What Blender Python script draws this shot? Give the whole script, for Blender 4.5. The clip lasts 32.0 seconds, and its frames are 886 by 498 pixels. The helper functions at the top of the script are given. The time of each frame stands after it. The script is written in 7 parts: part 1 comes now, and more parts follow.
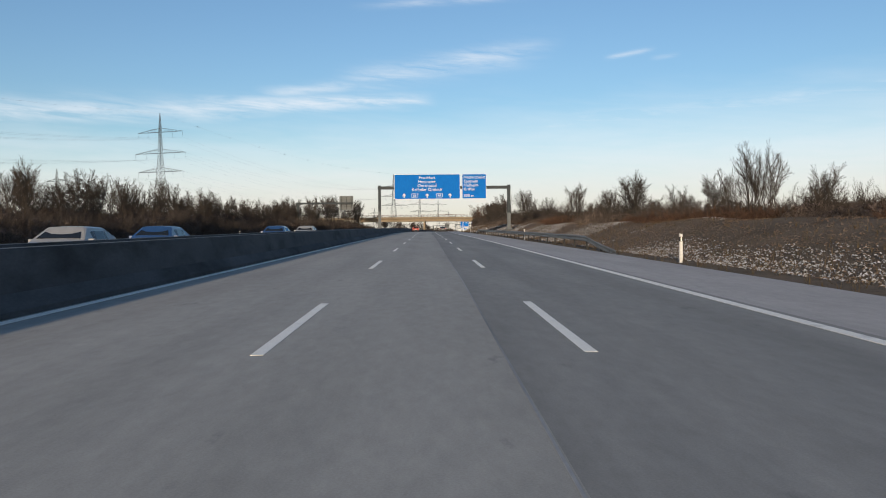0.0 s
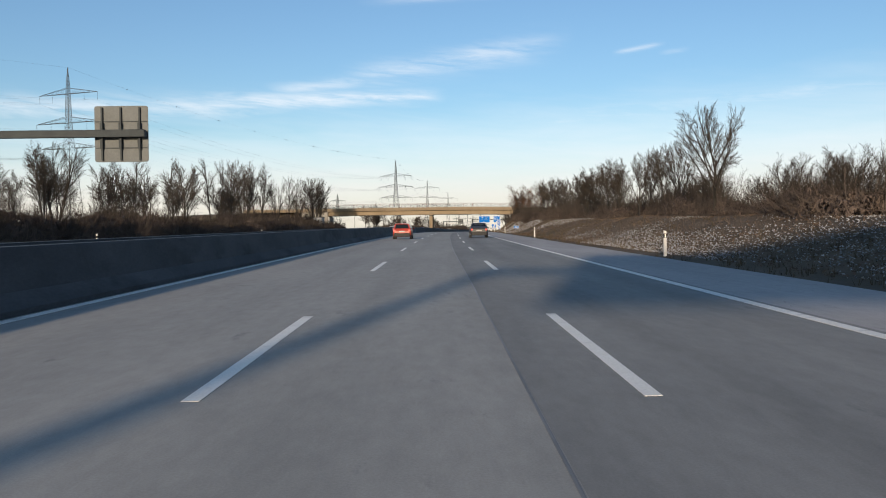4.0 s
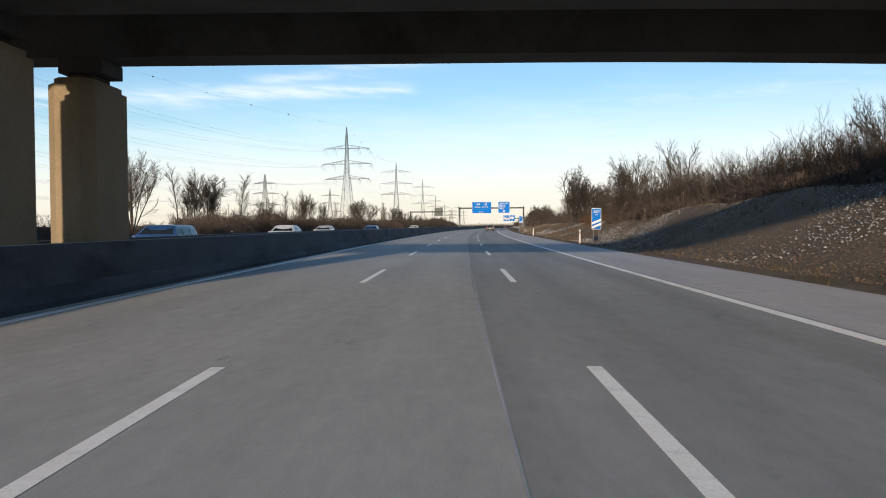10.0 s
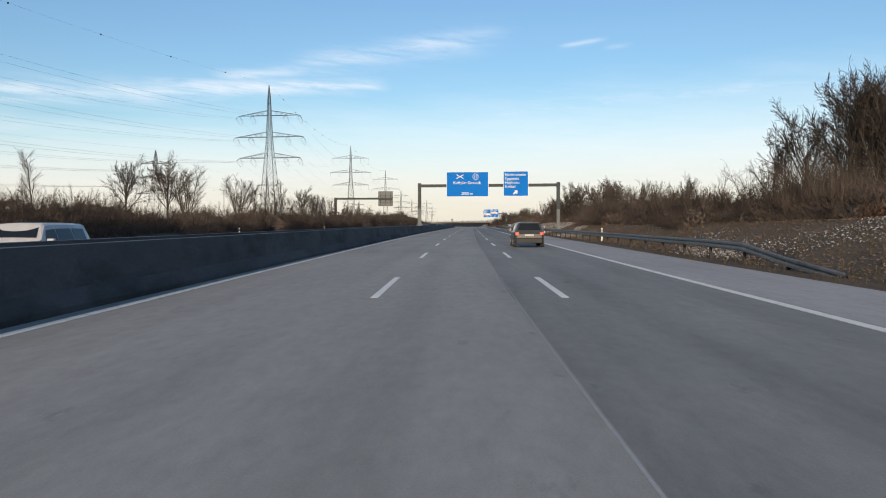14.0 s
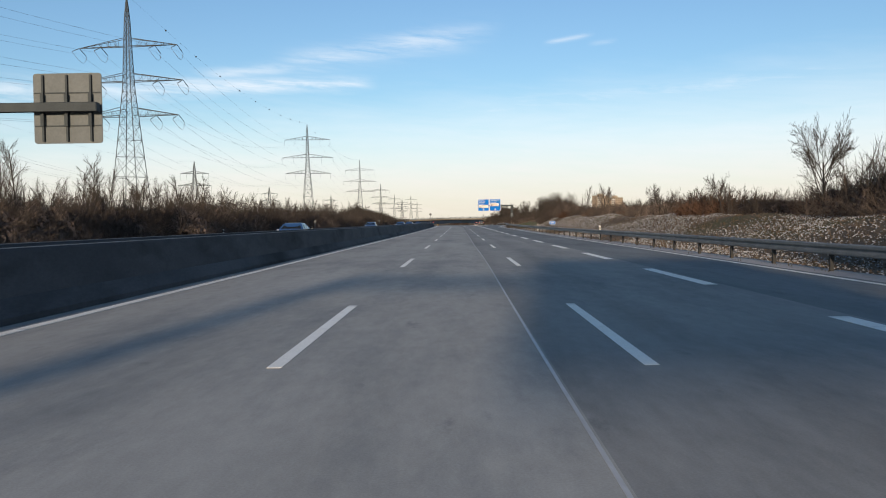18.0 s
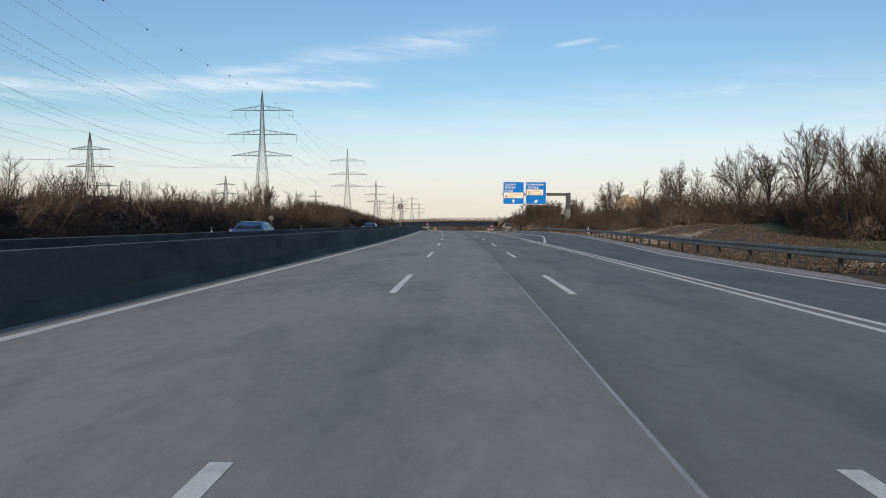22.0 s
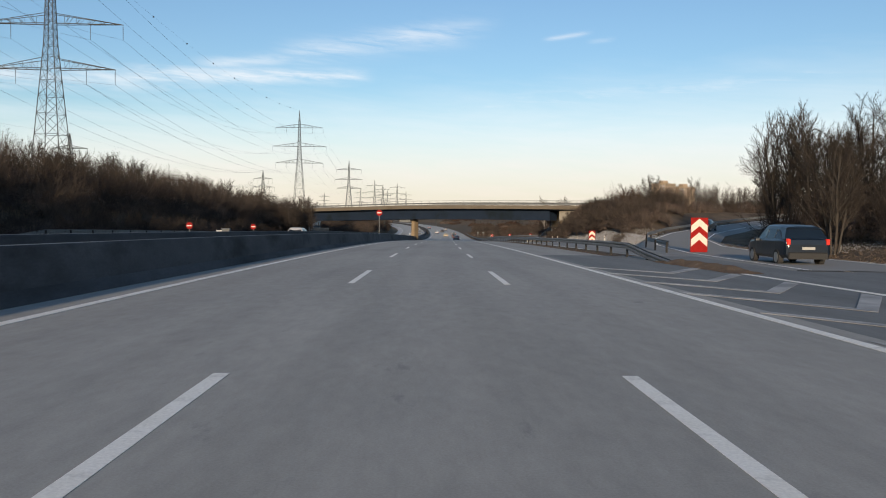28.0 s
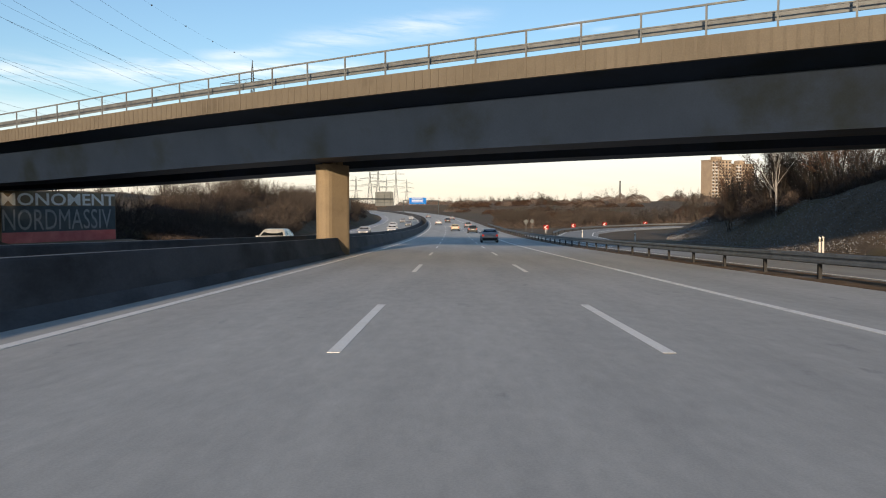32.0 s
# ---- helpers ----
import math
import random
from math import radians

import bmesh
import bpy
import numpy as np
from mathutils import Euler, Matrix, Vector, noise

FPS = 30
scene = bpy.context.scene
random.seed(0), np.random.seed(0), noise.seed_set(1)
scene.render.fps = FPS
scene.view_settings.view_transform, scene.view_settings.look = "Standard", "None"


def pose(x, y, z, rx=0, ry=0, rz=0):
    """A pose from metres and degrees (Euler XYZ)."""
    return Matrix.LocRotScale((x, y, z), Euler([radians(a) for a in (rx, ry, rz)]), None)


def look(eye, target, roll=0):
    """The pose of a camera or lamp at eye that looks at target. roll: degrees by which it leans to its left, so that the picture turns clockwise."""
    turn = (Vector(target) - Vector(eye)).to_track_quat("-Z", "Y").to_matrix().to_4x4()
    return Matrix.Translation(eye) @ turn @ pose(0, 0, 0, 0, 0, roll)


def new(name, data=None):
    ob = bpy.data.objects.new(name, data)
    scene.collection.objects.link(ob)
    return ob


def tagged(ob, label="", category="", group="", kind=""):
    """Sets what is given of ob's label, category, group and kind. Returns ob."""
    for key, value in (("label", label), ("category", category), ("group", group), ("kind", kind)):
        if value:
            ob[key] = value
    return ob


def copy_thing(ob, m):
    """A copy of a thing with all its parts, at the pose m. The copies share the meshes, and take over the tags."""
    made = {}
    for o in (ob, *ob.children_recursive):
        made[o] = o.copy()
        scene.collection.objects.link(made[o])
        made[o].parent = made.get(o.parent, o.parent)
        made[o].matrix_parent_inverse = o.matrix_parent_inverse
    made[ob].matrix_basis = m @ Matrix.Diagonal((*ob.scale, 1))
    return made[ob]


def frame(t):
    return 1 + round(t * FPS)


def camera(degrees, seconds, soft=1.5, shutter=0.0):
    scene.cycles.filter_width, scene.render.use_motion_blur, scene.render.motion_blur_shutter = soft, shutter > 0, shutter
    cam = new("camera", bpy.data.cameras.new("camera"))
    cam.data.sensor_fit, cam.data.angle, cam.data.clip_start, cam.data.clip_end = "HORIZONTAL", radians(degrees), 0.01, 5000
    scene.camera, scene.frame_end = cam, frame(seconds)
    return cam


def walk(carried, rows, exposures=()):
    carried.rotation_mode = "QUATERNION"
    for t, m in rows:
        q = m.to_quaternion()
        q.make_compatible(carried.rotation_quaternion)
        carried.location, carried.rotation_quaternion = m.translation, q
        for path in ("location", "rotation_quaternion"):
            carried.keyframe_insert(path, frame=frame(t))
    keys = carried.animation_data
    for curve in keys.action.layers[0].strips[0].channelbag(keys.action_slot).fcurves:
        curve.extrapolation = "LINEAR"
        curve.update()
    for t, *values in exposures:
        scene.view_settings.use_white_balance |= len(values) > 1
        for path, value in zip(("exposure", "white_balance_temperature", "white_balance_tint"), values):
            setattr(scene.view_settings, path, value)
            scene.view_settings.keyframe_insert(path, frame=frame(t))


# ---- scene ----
# A motorway on a winter afternoon. Stations run along the road in metres, offsets to the right of the middle of the centre lane.
cam = camera(57.14, 32.0, soft=1.05)

walk(cam, [
    (0.0, pose(0.056, -9.098, 1.299, 89.204, 0.483, -1.021)),
    (1.0, pose(0.008, 27.051, 1.871, 89.035, 0.601, -0.653)),
    (2.0, pose(-0.054, 65.063, 2.448, 88.967, 0.651, -0.464)),
    (3.0, pose(-0.078, 101.330, 2.935, 88.905, 0.423, -0.536)),
    (4.0, pose(-0.066, 137.450, 3.400, 88.924, 0.632, -0.393)),
    (7.0, pose(0.772, 248.140, 4.662, 88.846, -0.228, -0.262)),
    (8.0, pose(2.015, 284.750, 4.967, 88.853, -0.003, -0.552)),
    (9.0, pose(3.669, 322.125, 5.170, 88.797, 0.172, -1.500)),
    (10.0, pose(5.564, 357.808, 5.291, 88.470, 0.332, -2.070)),
    (11.0, pose(7.493, 394.840, 5.377, 88.621, 0.299, -1.834)),
    (12.0, pose(9.709, 432.025, 5.477, 88.468, -0.324, -2.328)),
    (13.0, pose(12.277, 469.065, 5.563, 88.352, -0.193, -3.331)),
    (16.0, pose(22.818, 580.410, 5.769, 88.108, 0.242, -5.288)),
    (17.0, pose(27.069, 619.522, 5.778, 88.067, 0.242, -5.432)),
    (18.0, pose(31.353, 656.678, 5.802, 88.052, 0.681, -5.144)),
    (19.0, pose(35.523, 694.733, 5.759, 88.395, 0.656, -4.936)),
    (20.0, pose(39.673, 733.394, 5.739, 88.064, 0.233, -4.975)),
    (21.0, pose(43.704, 770.872, 5.742, 88.194, 0.054, -4.794)),
    (22.0, pose(47.703, 808.982, 5.763, 88.180, -0.279, -4.818)),
    (23.0, pose(51.458, 846.674, 5.724, 88.110, -0.225, -5.032)),
    (24.0, pose(55.326, 885.808, 5.741, 88.224, -0.174, -5.131)),
    (25.0, pose(58.714, 924.775, 5.674, 88.219, -0.417, -5.179)),
    (28.0, pose(67.732, 1039.500, 4.978, 87.694, -0.622, -5.527)),
    (29.0, pose(70.860, 1077.740, 4.451, 87.383, -0.545, -5.738)),
    (30.0, pose(74.523, 1116.550, 3.656, 87.405, -0.279, -5.739)),
    (31.0, pose(78.170, 1154.484, 2.734, 87.302, -0.254, -5.657)),
    (32.0, pose(82.130, 1193.235, 1.671, 87.053, 0.050, -5.245)),
], exposures=[(0.0, 1.08, 6700, 11), (3.0, 1.12, 6700, 11), (4.2, 1.2, 6700, 11), (7.0, 1.2, 6700, 11), (9.0, 1.24, 6700, 11), (10.2, 1.38, 6700, 11), (11.3, 1.36, 6700, 11), (12.3, 1.24, 6700, 11), (18.0, 1.22, 6700, 11), (20.0, 1.12, 6700, 11), (22.0, 1.12, 6700, 11), (24.0, 1.22, 6700, 11), (29.0, 1.20, 6950, 12), (31.0, 1.14, 6950, 12), (32.0, 1.48, 7150, 12)])

# ---- world, sun ----
SUN_AZ, SUN_EL = radians(192.5), radians(9.5)      # clockwise from +y
SUN_DIR = Vector((math.sin(SUN_AZ) * math.cos(SUN_EL), math.cos(SUN_AZ) * math.cos(SUN_EL), math.sin(SUN_EL)))
sun_data = bpy.data.lights.new("sun", "SUN")
sun_data.energy, sun_data.angle, sun_data.color = 2.35, radians(1.3), (1.0, 0.81, 0.60)
sun = new("sun", sun_data)
sun.matrix_world = look(SUN_DIR * 500, (0, 0, 0))


def make_world():
    w = bpy.data.worlds.new("winter_sky")
    scene.world = w
    w.use_nodes = True
    nt = w.node_tree
    n, lk = nt.nodes, nt.links
    n.clear()

    def math_node(op, a, b=None, c=None):
        m = n.new("ShaderNodeMath")
        m.operation = op
        for i, v in enumerate((a, b, c)):
            if v is None:
                continue
            if isinstance(v, (int, float)):
                m.inputs[i].default_value = v
            else:
                lk.new(v, m.inputs[i])
        return m.outputs[0]

    def smooth(v, a, b):
        m = n.new("ShaderNodeMapRange")
        m.interpolation_type = "SMOOTHSTEP"
        m.inputs["From Min"].default_value, m.inputs["From Max"].default_value = a, b
        lk.new(v, m.inputs["Value"])
        return m.outputs["Result"]

    sky = n.new("ShaderNodeTexSky")
    sky.sky_type = "NISHITA"
    sky.sun_disc = False
    sky.sun_elevation, sky.sun_rotation = SUN_EL, SUN_AZ
    sky.air_density, sky.dust_density, sky.ozone_density = 1.0, 0.6, 1.6
    co = n.new("ShaderNodeTexCoord").outputs["Generated"]
    sep = n.new("ShaderNodeSeparateXYZ")
    lk.new(co, sep.inputs[0])
    az = math_node("MULTIPLY", math_node("ARCTAN2", math_node("MULTIPLY", sep.outputs[0], -1.0), sep.outputs[1]), 57.2958)   # degrees, to the left of +y
    el = math_node("MULTIPLY", math_node("ARCSINE", sep.outputs[2]), 57.2958)
    comb = n.new("ShaderNodeCombineXYZ")
    lk.new(math_node("MULTIPLY", az, 0.10), comb.inputs[0])
    lk.new(math_node("ADD", math_node("MULTIPLY", el, 0.75), math_node("MULTIPLY", az, -0.045)), comb.inputs[1])

    def streaks(scale, detail, seed):
        t = n.new("ShaderNodeTexNoise")
        t.inputs["Scale"].default_value, t.inputs["Detail"].default_value, t.inputs["Roughness"].default_value = scale, detail, 0.62
        t.inputs["Distortion"].default_value = 0.35
        add = n.new("ShaderNodeVectorMath")
        add.inputs[1].default_value = (seed, seed * 0.7, seed * 1.3)
        lk.new(comb.outputs[0], add.inputs[0])
        lk.new(add.outputs[0], t.inputs["Vector"])
        return t.outputs["Fac"]

    fine, broad = streaks(2.2, 7.0, 3.1), streaks(0.8, 4.0, 8.4)

    def band(a0, e0, a1, e1, thick, fade):
        """A cloud streak from azimuth a0, height e0 to a1, e1."""
        k = (e1 - e0) / (a1 - a0)
        off = math_node("SUBTRACT", el, math_node("ADD", math_node("MULTIPLY", math_node("SUBTRACT", az, a0), k), e0))
        off = math_node("ADD", off, math_node("MULTIPLY", math_node("SUBTRACT", broad, 0.5), thick * 1.6))
        q = math_node("DIVIDE", off, thick)
        g = math_node("POWER", 2.718, math_node("MULTIPLY", math_node("MULTIPLY", q, q), -1.0))
        lo, hi = min(a0, a1), max(a0, a1)
        ends = math_node("MULTIPLY", smooth(az, lo - fade, lo + fade), math_node("SUBTRACT", 1.0, smooth(az, hi - fade, hi + fade)))
        return math_node("MULTIPLY", g, ends)

    cover = None
    for args, gain in (((0.4, 9.5, 16.0, 9.1, 0.50, 1.6), 1.15), ((11.0, 8.9, 40.0, 7.6, 0.75, 3.0), 0.9), ((5.0, 10.6, 11.0, 9.9, 0.40, 2.0), 0.75),
                       ((-7.5, 12.9, 5.0, 10.9, 0.75, 2.5), 0.75), ((-15.4, 12.5, -12.6, 12.1, 0.16, 0.6), 0.6), ((-17.0, 12.0, -15.6, 11.9, 0.14, 0.5), 0.5),
                       ((-9.0, 16.6, 3.0, 15.9, 0.25, 3.0), 0.55), ((-32.0, 9.2, -4.0, 7.5, 0.7, 4.0), 0.55), ((-33.0, 7.6, -9.0, 6.9, 0.9, 5.0), 0.5), ((-60.0, 22.0, 60.0, 24.0, 3.0, 10.0), 0.35)):
        b = math_node("MULTIPLY", band(*args), gain)
        cover = b if cover is None else math_node("MAXIMUM", cover, b)
    cover = math_node("MULTIPLY", math_node("MULTIPLY", cover, 0.72), smooth(fine, 0.25, 0.72))
    rim = math_node("ADD", 10.0, math_node("ADD", math_node("MULTIPLY", az, -0.05), math_node("MULTIPLY", math_node("SUBTRACT", broad, 0.5), 5.0)))
    veil = math_node("MULTIPLY", math_node("SUBTRACT", 1.0, smooth(math_node("DIVIDE", el, rim), 0.25, 1.0)), math_node("ADD", 0.62, math_node("MULTIPLY", fine, 0.35)))
    cover = math_node("MINIMUM", math_node("MAXIMUM", cover, veil), 0.95)
    cloud = n.new("ShaderNodeMixRGB")
    cloud.blend_type = "MIX"
    warm = n.new("ShaderNodeMixRGB")
    lk.new(smooth(el, 0.0, 7.0), warm.inputs[0])
    warm.inputs[1].default_value, warm.inputs[2].default_value = (7.2, 6.68, 6.02, 1), (7.1, 7.67, 8.3, 1)
    gain = n.new("ShaderNodeMixRGB")
    gain.blend_type = "MULTIPLY"
    gain.inputs[0].default_value = 1.0
    gain.inputs[2].default_value = (0.85, 1.07, 1.32, 1)
    lk.new(sky.outputs[0], gain.inputs[1])
    lk.new(cover, cloud.inputs[0])
    lk.new(gain.outputs[0], cloud.inputs[1])
    lk.new(warm.outputs[0], cloud.inputs[2])
    bg = n.new("ShaderNodeBackground")
    bg.inputs["Strength"].default_value = 0.056
    lk.new(cloud.outputs[0], bg.inputs["Color"])
    out = n.new("ShaderNodeOutputWorld")
    lk.new(bg.outputs[0], out.inputs["Surface"])


make_world()


# ---- materials ----
def material(name, c1, c2, scale=3.0, rough=0.8, bump=0.2, metal=0.0, stretch=(1, 1, 1), fine=40.0, c3=None, c3_scale=0.2, c3_amount=0.5, vary=0.0, spec=0.5, dist=0.02, gaps=0):
    m = bpy.data.materials.new(name)
    m.use_nodes = True
    nt = m.node_tree
    n, lk = nt.nodes, nt.links
    b = n["Principled BSDF"]
    b.inputs["Roughness"].default_value, b.inputs["Metallic"].default_value = rough, metal
    b.inputs["Specular IOR Level"].default_value = spec
    co = n.new("ShaderNodeTexCoord")
    mp = n.new("ShaderNodeMapping")
    mp.inputs["Scale"].default_value = stretch
    lk.new(co.outputs["Object"], mp.inputs["Vector"])

    def tex(sc, det=4.0, rg=0.6):
        t = n.new("ShaderNodeTexNoise")
        t.inputs["Scale"].default_value, t.inputs["Detail"].default_value, t.inputs["Roughness"].default_value = sc, det, rg
        lk.new(mp.outputs[0], t.inputs["Vector"])
        return t.outputs["Fac"]

    def ramp(v, a, z):
        r = n.new("ShaderNodeMapRange")
        r.inputs["From Min"].default_value, r.inputs["From Max"].default_value = a, z
        lk.new(v, r.inputs["Value"])
        return r.outputs["Result"]

    def mix(f, a, z):
        x = n.new("ShaderNodeMixRGB")
        lk.new(f, x.inputs[0])
        for i, v in ((1, a), (2, z)):
            if isinstance(v, tuple):
                x.inputs[i].default_value = (*v, 1)
            else:
                lk.new(v, x.inputs[i])
        return x.outputs[0]

    grain = tex(fine, 3.0)
    col = mix(ramp(tex(scale), 0.3, 0.7), c1, c2)
    if c3:
        f = ramp(tex(c3_scale, 5.0, 0.65), 0.62 - c3_amount * 0.25, 0.74 - c3_amount * 0.12)
        col = mix(f, col, c3)
    hv = n.new("ShaderNodeHueSaturation")
    v = ramp(grain, 0.2, 0.8)
    lo = n.new("ShaderNodeMath")
    lo.operation = "MULTIPLY_ADD"
    lk.new(v, lo.inputs[0])
    lo.inputs[1].default_value, lo.inputs[2].default_value = 0.3, 0.85
    val = lo.outputs[0]
    if vary:
        info = n.new("ShaderNodeObjectInfo")
        mu = n.new("ShaderNodeMath")
        mu.operation = "MULTIPLY_ADD"
        lk.new(info.outputs["Random"], mu.inputs[0])
        mu.inputs[1].default_value, mu.inputs[2].default_value = vary, 1.0 - vary / 2
        mm = n.new("ShaderNodeMath")
        mm.operation = "MULTIPLY"
        lk.new(mu.outputs[0], mm.inputs[0])
        lk.new(val, mm.inputs[1])
        val = mm.outputs[0]
    lk.new(val, hv.inputs["Value"])
    lk.new(col, hv.inputs["Color"])
    lk.new(hv.outputs[0], b.inputs["Base Color"])
    if gaps:
        lk.new(ramp(tex(gaps, 4.0, 0.65), 0.47, 0.52), b.inputs["Alpha"])
    if bump:
        bp = n.new("ShaderNodeBump")
        bp.inputs["Strength"].default_value, bp.inputs["Distance"].default_value = bump, dist
        lk.new(grain, bp.inputs["Height"])
        lk.new(bp.outputs[0], b.inputs["Normal"])
    return m


def road_material(name, dark, light, patch, tracks=0.10, cracks=0.5):
    """Worn asphalt: grain, cloudy patches drawn out along the lane, wheel tracks, oil stains and fine cracks; its map is (offset, station) in metres."""
    m = bpy.data.materials.new(name)
    m.use_nodes = True
    n, lk = m.node_tree.nodes, m.node_tree.links
    b = n["Principled BSDF"]
    b.inputs["Roughness"].default_value, b.inputs["Specular IOR Level"].default_value = 0.88, 0.25
    uv = n.new("ShaderNodeUVMap")
    uv.uv_map = "lane"

    def scaled(x, y):
        mp = n.new("ShaderNodeMapping")
        mp.inputs["Scale"].default_value = (x, y, 1)
        lk.new(uv.outputs[0], mp.inputs["Vector"])
        return mp.outputs[0]

    def tex(vec, sc, det=4.0, rg=0.6):
        t = n.new("ShaderNodeTexNoise")
        t.inputs["Scale"].default_value, t.inputs["Detail"].default_value, t.inputs["Roughness"].default_value = sc, det, rg
        lk.new(vec, t.inputs["Vector"])
        return t.outputs["Fac"]

    def span(v, a, z, lo=0.0, hi=1.0):
        r = n.new("ShaderNodeMapRange")
        for k, q in (("From Min", a), ("From Max", z), ("To Min", lo), ("To Max", hi)):
            r.inputs[k].default_value = q
        lk.new(v, r.inputs["Value"])
        return r.outputs["Result"]

    def op(kind, a, z):
        q = n.new("ShaderNodeMath")
        q.operation = kind
        for i, v in enumerate((a, z)):
            if isinstance(v, (int, float)):
                q.inputs[i].default_value = v
            else:
                lk.new(v, q.inputs[i])
        return q.outputs[0]

    def mix(f, a, z):
        x = n.new("ShaderNodeMixRGB")
        lk.new(f, x.inputs[0])
        for i, v in ((1, a), (2, z)):
            if isinstance(v, tuple):
                x.inputs[i].default_value = (*v, 1)
            else:
                lk.new(v, x.inputs[i])
        return x.outputs[0]

    col = mix(span(tex(scaled(0.55, 0.07), 1.0, 5.0), 0.32, 0.68), dark, light)
    sep = n.new("ShaderNodeSeparateXYZ")
    lk.new(uv.outputs[0], sep.inputs[0])
    # dark patches are strongest from station 620 to 930, faint elsewhere
    patch_weight = op("ADD", 0.22, op("MULTIPLY", 0.78, op("MULTIPLY", span(sep.outputs[1], 540.0, 620.0), span(sep.outputs[1], 930.0, 1000.0, 1.0, 0.0))))
    cloud = op("MULTIPLY", patch_weight, span(tex(scaled(0.42, 0.11), 1.0, 9.0, 0.70), 0.48, 0.68, 0.0, 0.75))
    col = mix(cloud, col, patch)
    stain = span(tex(scaled(1.9, 0.7), 1.0, 6.0, 0.62), 0.64, 0.74, 0.0, 0.5)
    col = mix(stain, col, tuple(v * 0.72 for v in patch))
    wave = op("COSINE", op("MULTIPLY", op("ADD", sep.outputs[0], 1.0), 2 * math.pi / 1.875), 0.0)
    track = op("MULTIPLY", span(wave, 0.0, 1.0, 0.0, 1.0), span(tex(scaled(0.3, 0.03), 1.0, 3.0), 0.35, 0.65, 0.3, 1.0))
    vor = n.new("ShaderNodeTexVoronoi")
    vor.feature = "DISTANCE_TO_EDGE"
    vor.inputs["Scale"].default_value = 1.0
    warp = n.new("ShaderNodeVectorMath")
    tw = n.new("ShaderNodeTexNoise")
    tw.inputs["Scale"].default_value = 0.9
    lk.new(uv.outputs[0], tw.inputs["Vector"])
    lk.new(scaled(0.22, 0.10), warp.inputs[0])
    lk.new(tw.outputs["Color"], warp.inputs[1])
    lk.new(warp.outputs[0], vor.inputs["Vector"])
    crack = op("MULTIPLY", span(vor.outputs["Distance"], 0.0, 0.006, 1.0, 0.0), span(tex(scaled(0.12, 0.04), 1.0, 2.0), 0.52, 0.60, 0.0, cracks))
    grain = tex(scaled(1.0, 1.0), 55.0, 3.0, 0.7)
    mid = tex(scaled(5.0, 1.6), 1.0, 7.0, 0.72)
    # asphalt colour lightened past station 1150, standing in for a brighter exposure
    val = op("MULTIPLY", op("MULTIPLY", span(grain, 0.2, 0.8, 0.86, 1.14), span(mid, 0.25, 0.75, 0.86, 1.14)), op("MULTIPLY", op("SUBTRACT", 1.0, op("MULTIPLY", track, tracks)), op("MULTIPLY", op("SUBTRACT", 1.0, crack), span(sep.outputs[1], 1150.0, 1215.0, 1.0, 1.26))))
    hv = n.new("ShaderNodeHueSaturation")
    lk.new(val, hv.inputs["Value"])
    lk.new(col, hv.inputs["Color"])
    lk.new(hv.outputs[0], b.inputs["Base Color"])
    bp = n.new("ShaderNodeBump")
    bp.inputs["Strength"].default_value, bp.inputs["Distance"].default_value = 0.25, 0.006
    lk.new(grain, bp.inputs["Height"])
    lk.new(bp.outputs[0], b.inputs["Normal"])
    return m


def plain(name, c, rough=0.4, metal=0.0, coat=0.0, emit=None, power=0.0):
    m = bpy.data.materials.new(name)
    m.use_nodes = True
    b = m.node_tree.nodes["Principled BSDF"]
    b.inputs["Base Color"].default_value = (*c, 1)
    b.inputs["Roughness"].default_value, b.inputs["Metallic"].default_value = rough, metal
    b.inputs["Coat Weight"].default_value = coat
    if emit:
        b.inputs["Emission Color"].default_value, b.inputs["Emission Strength"].default_value = (*emit, 1), power
    return m


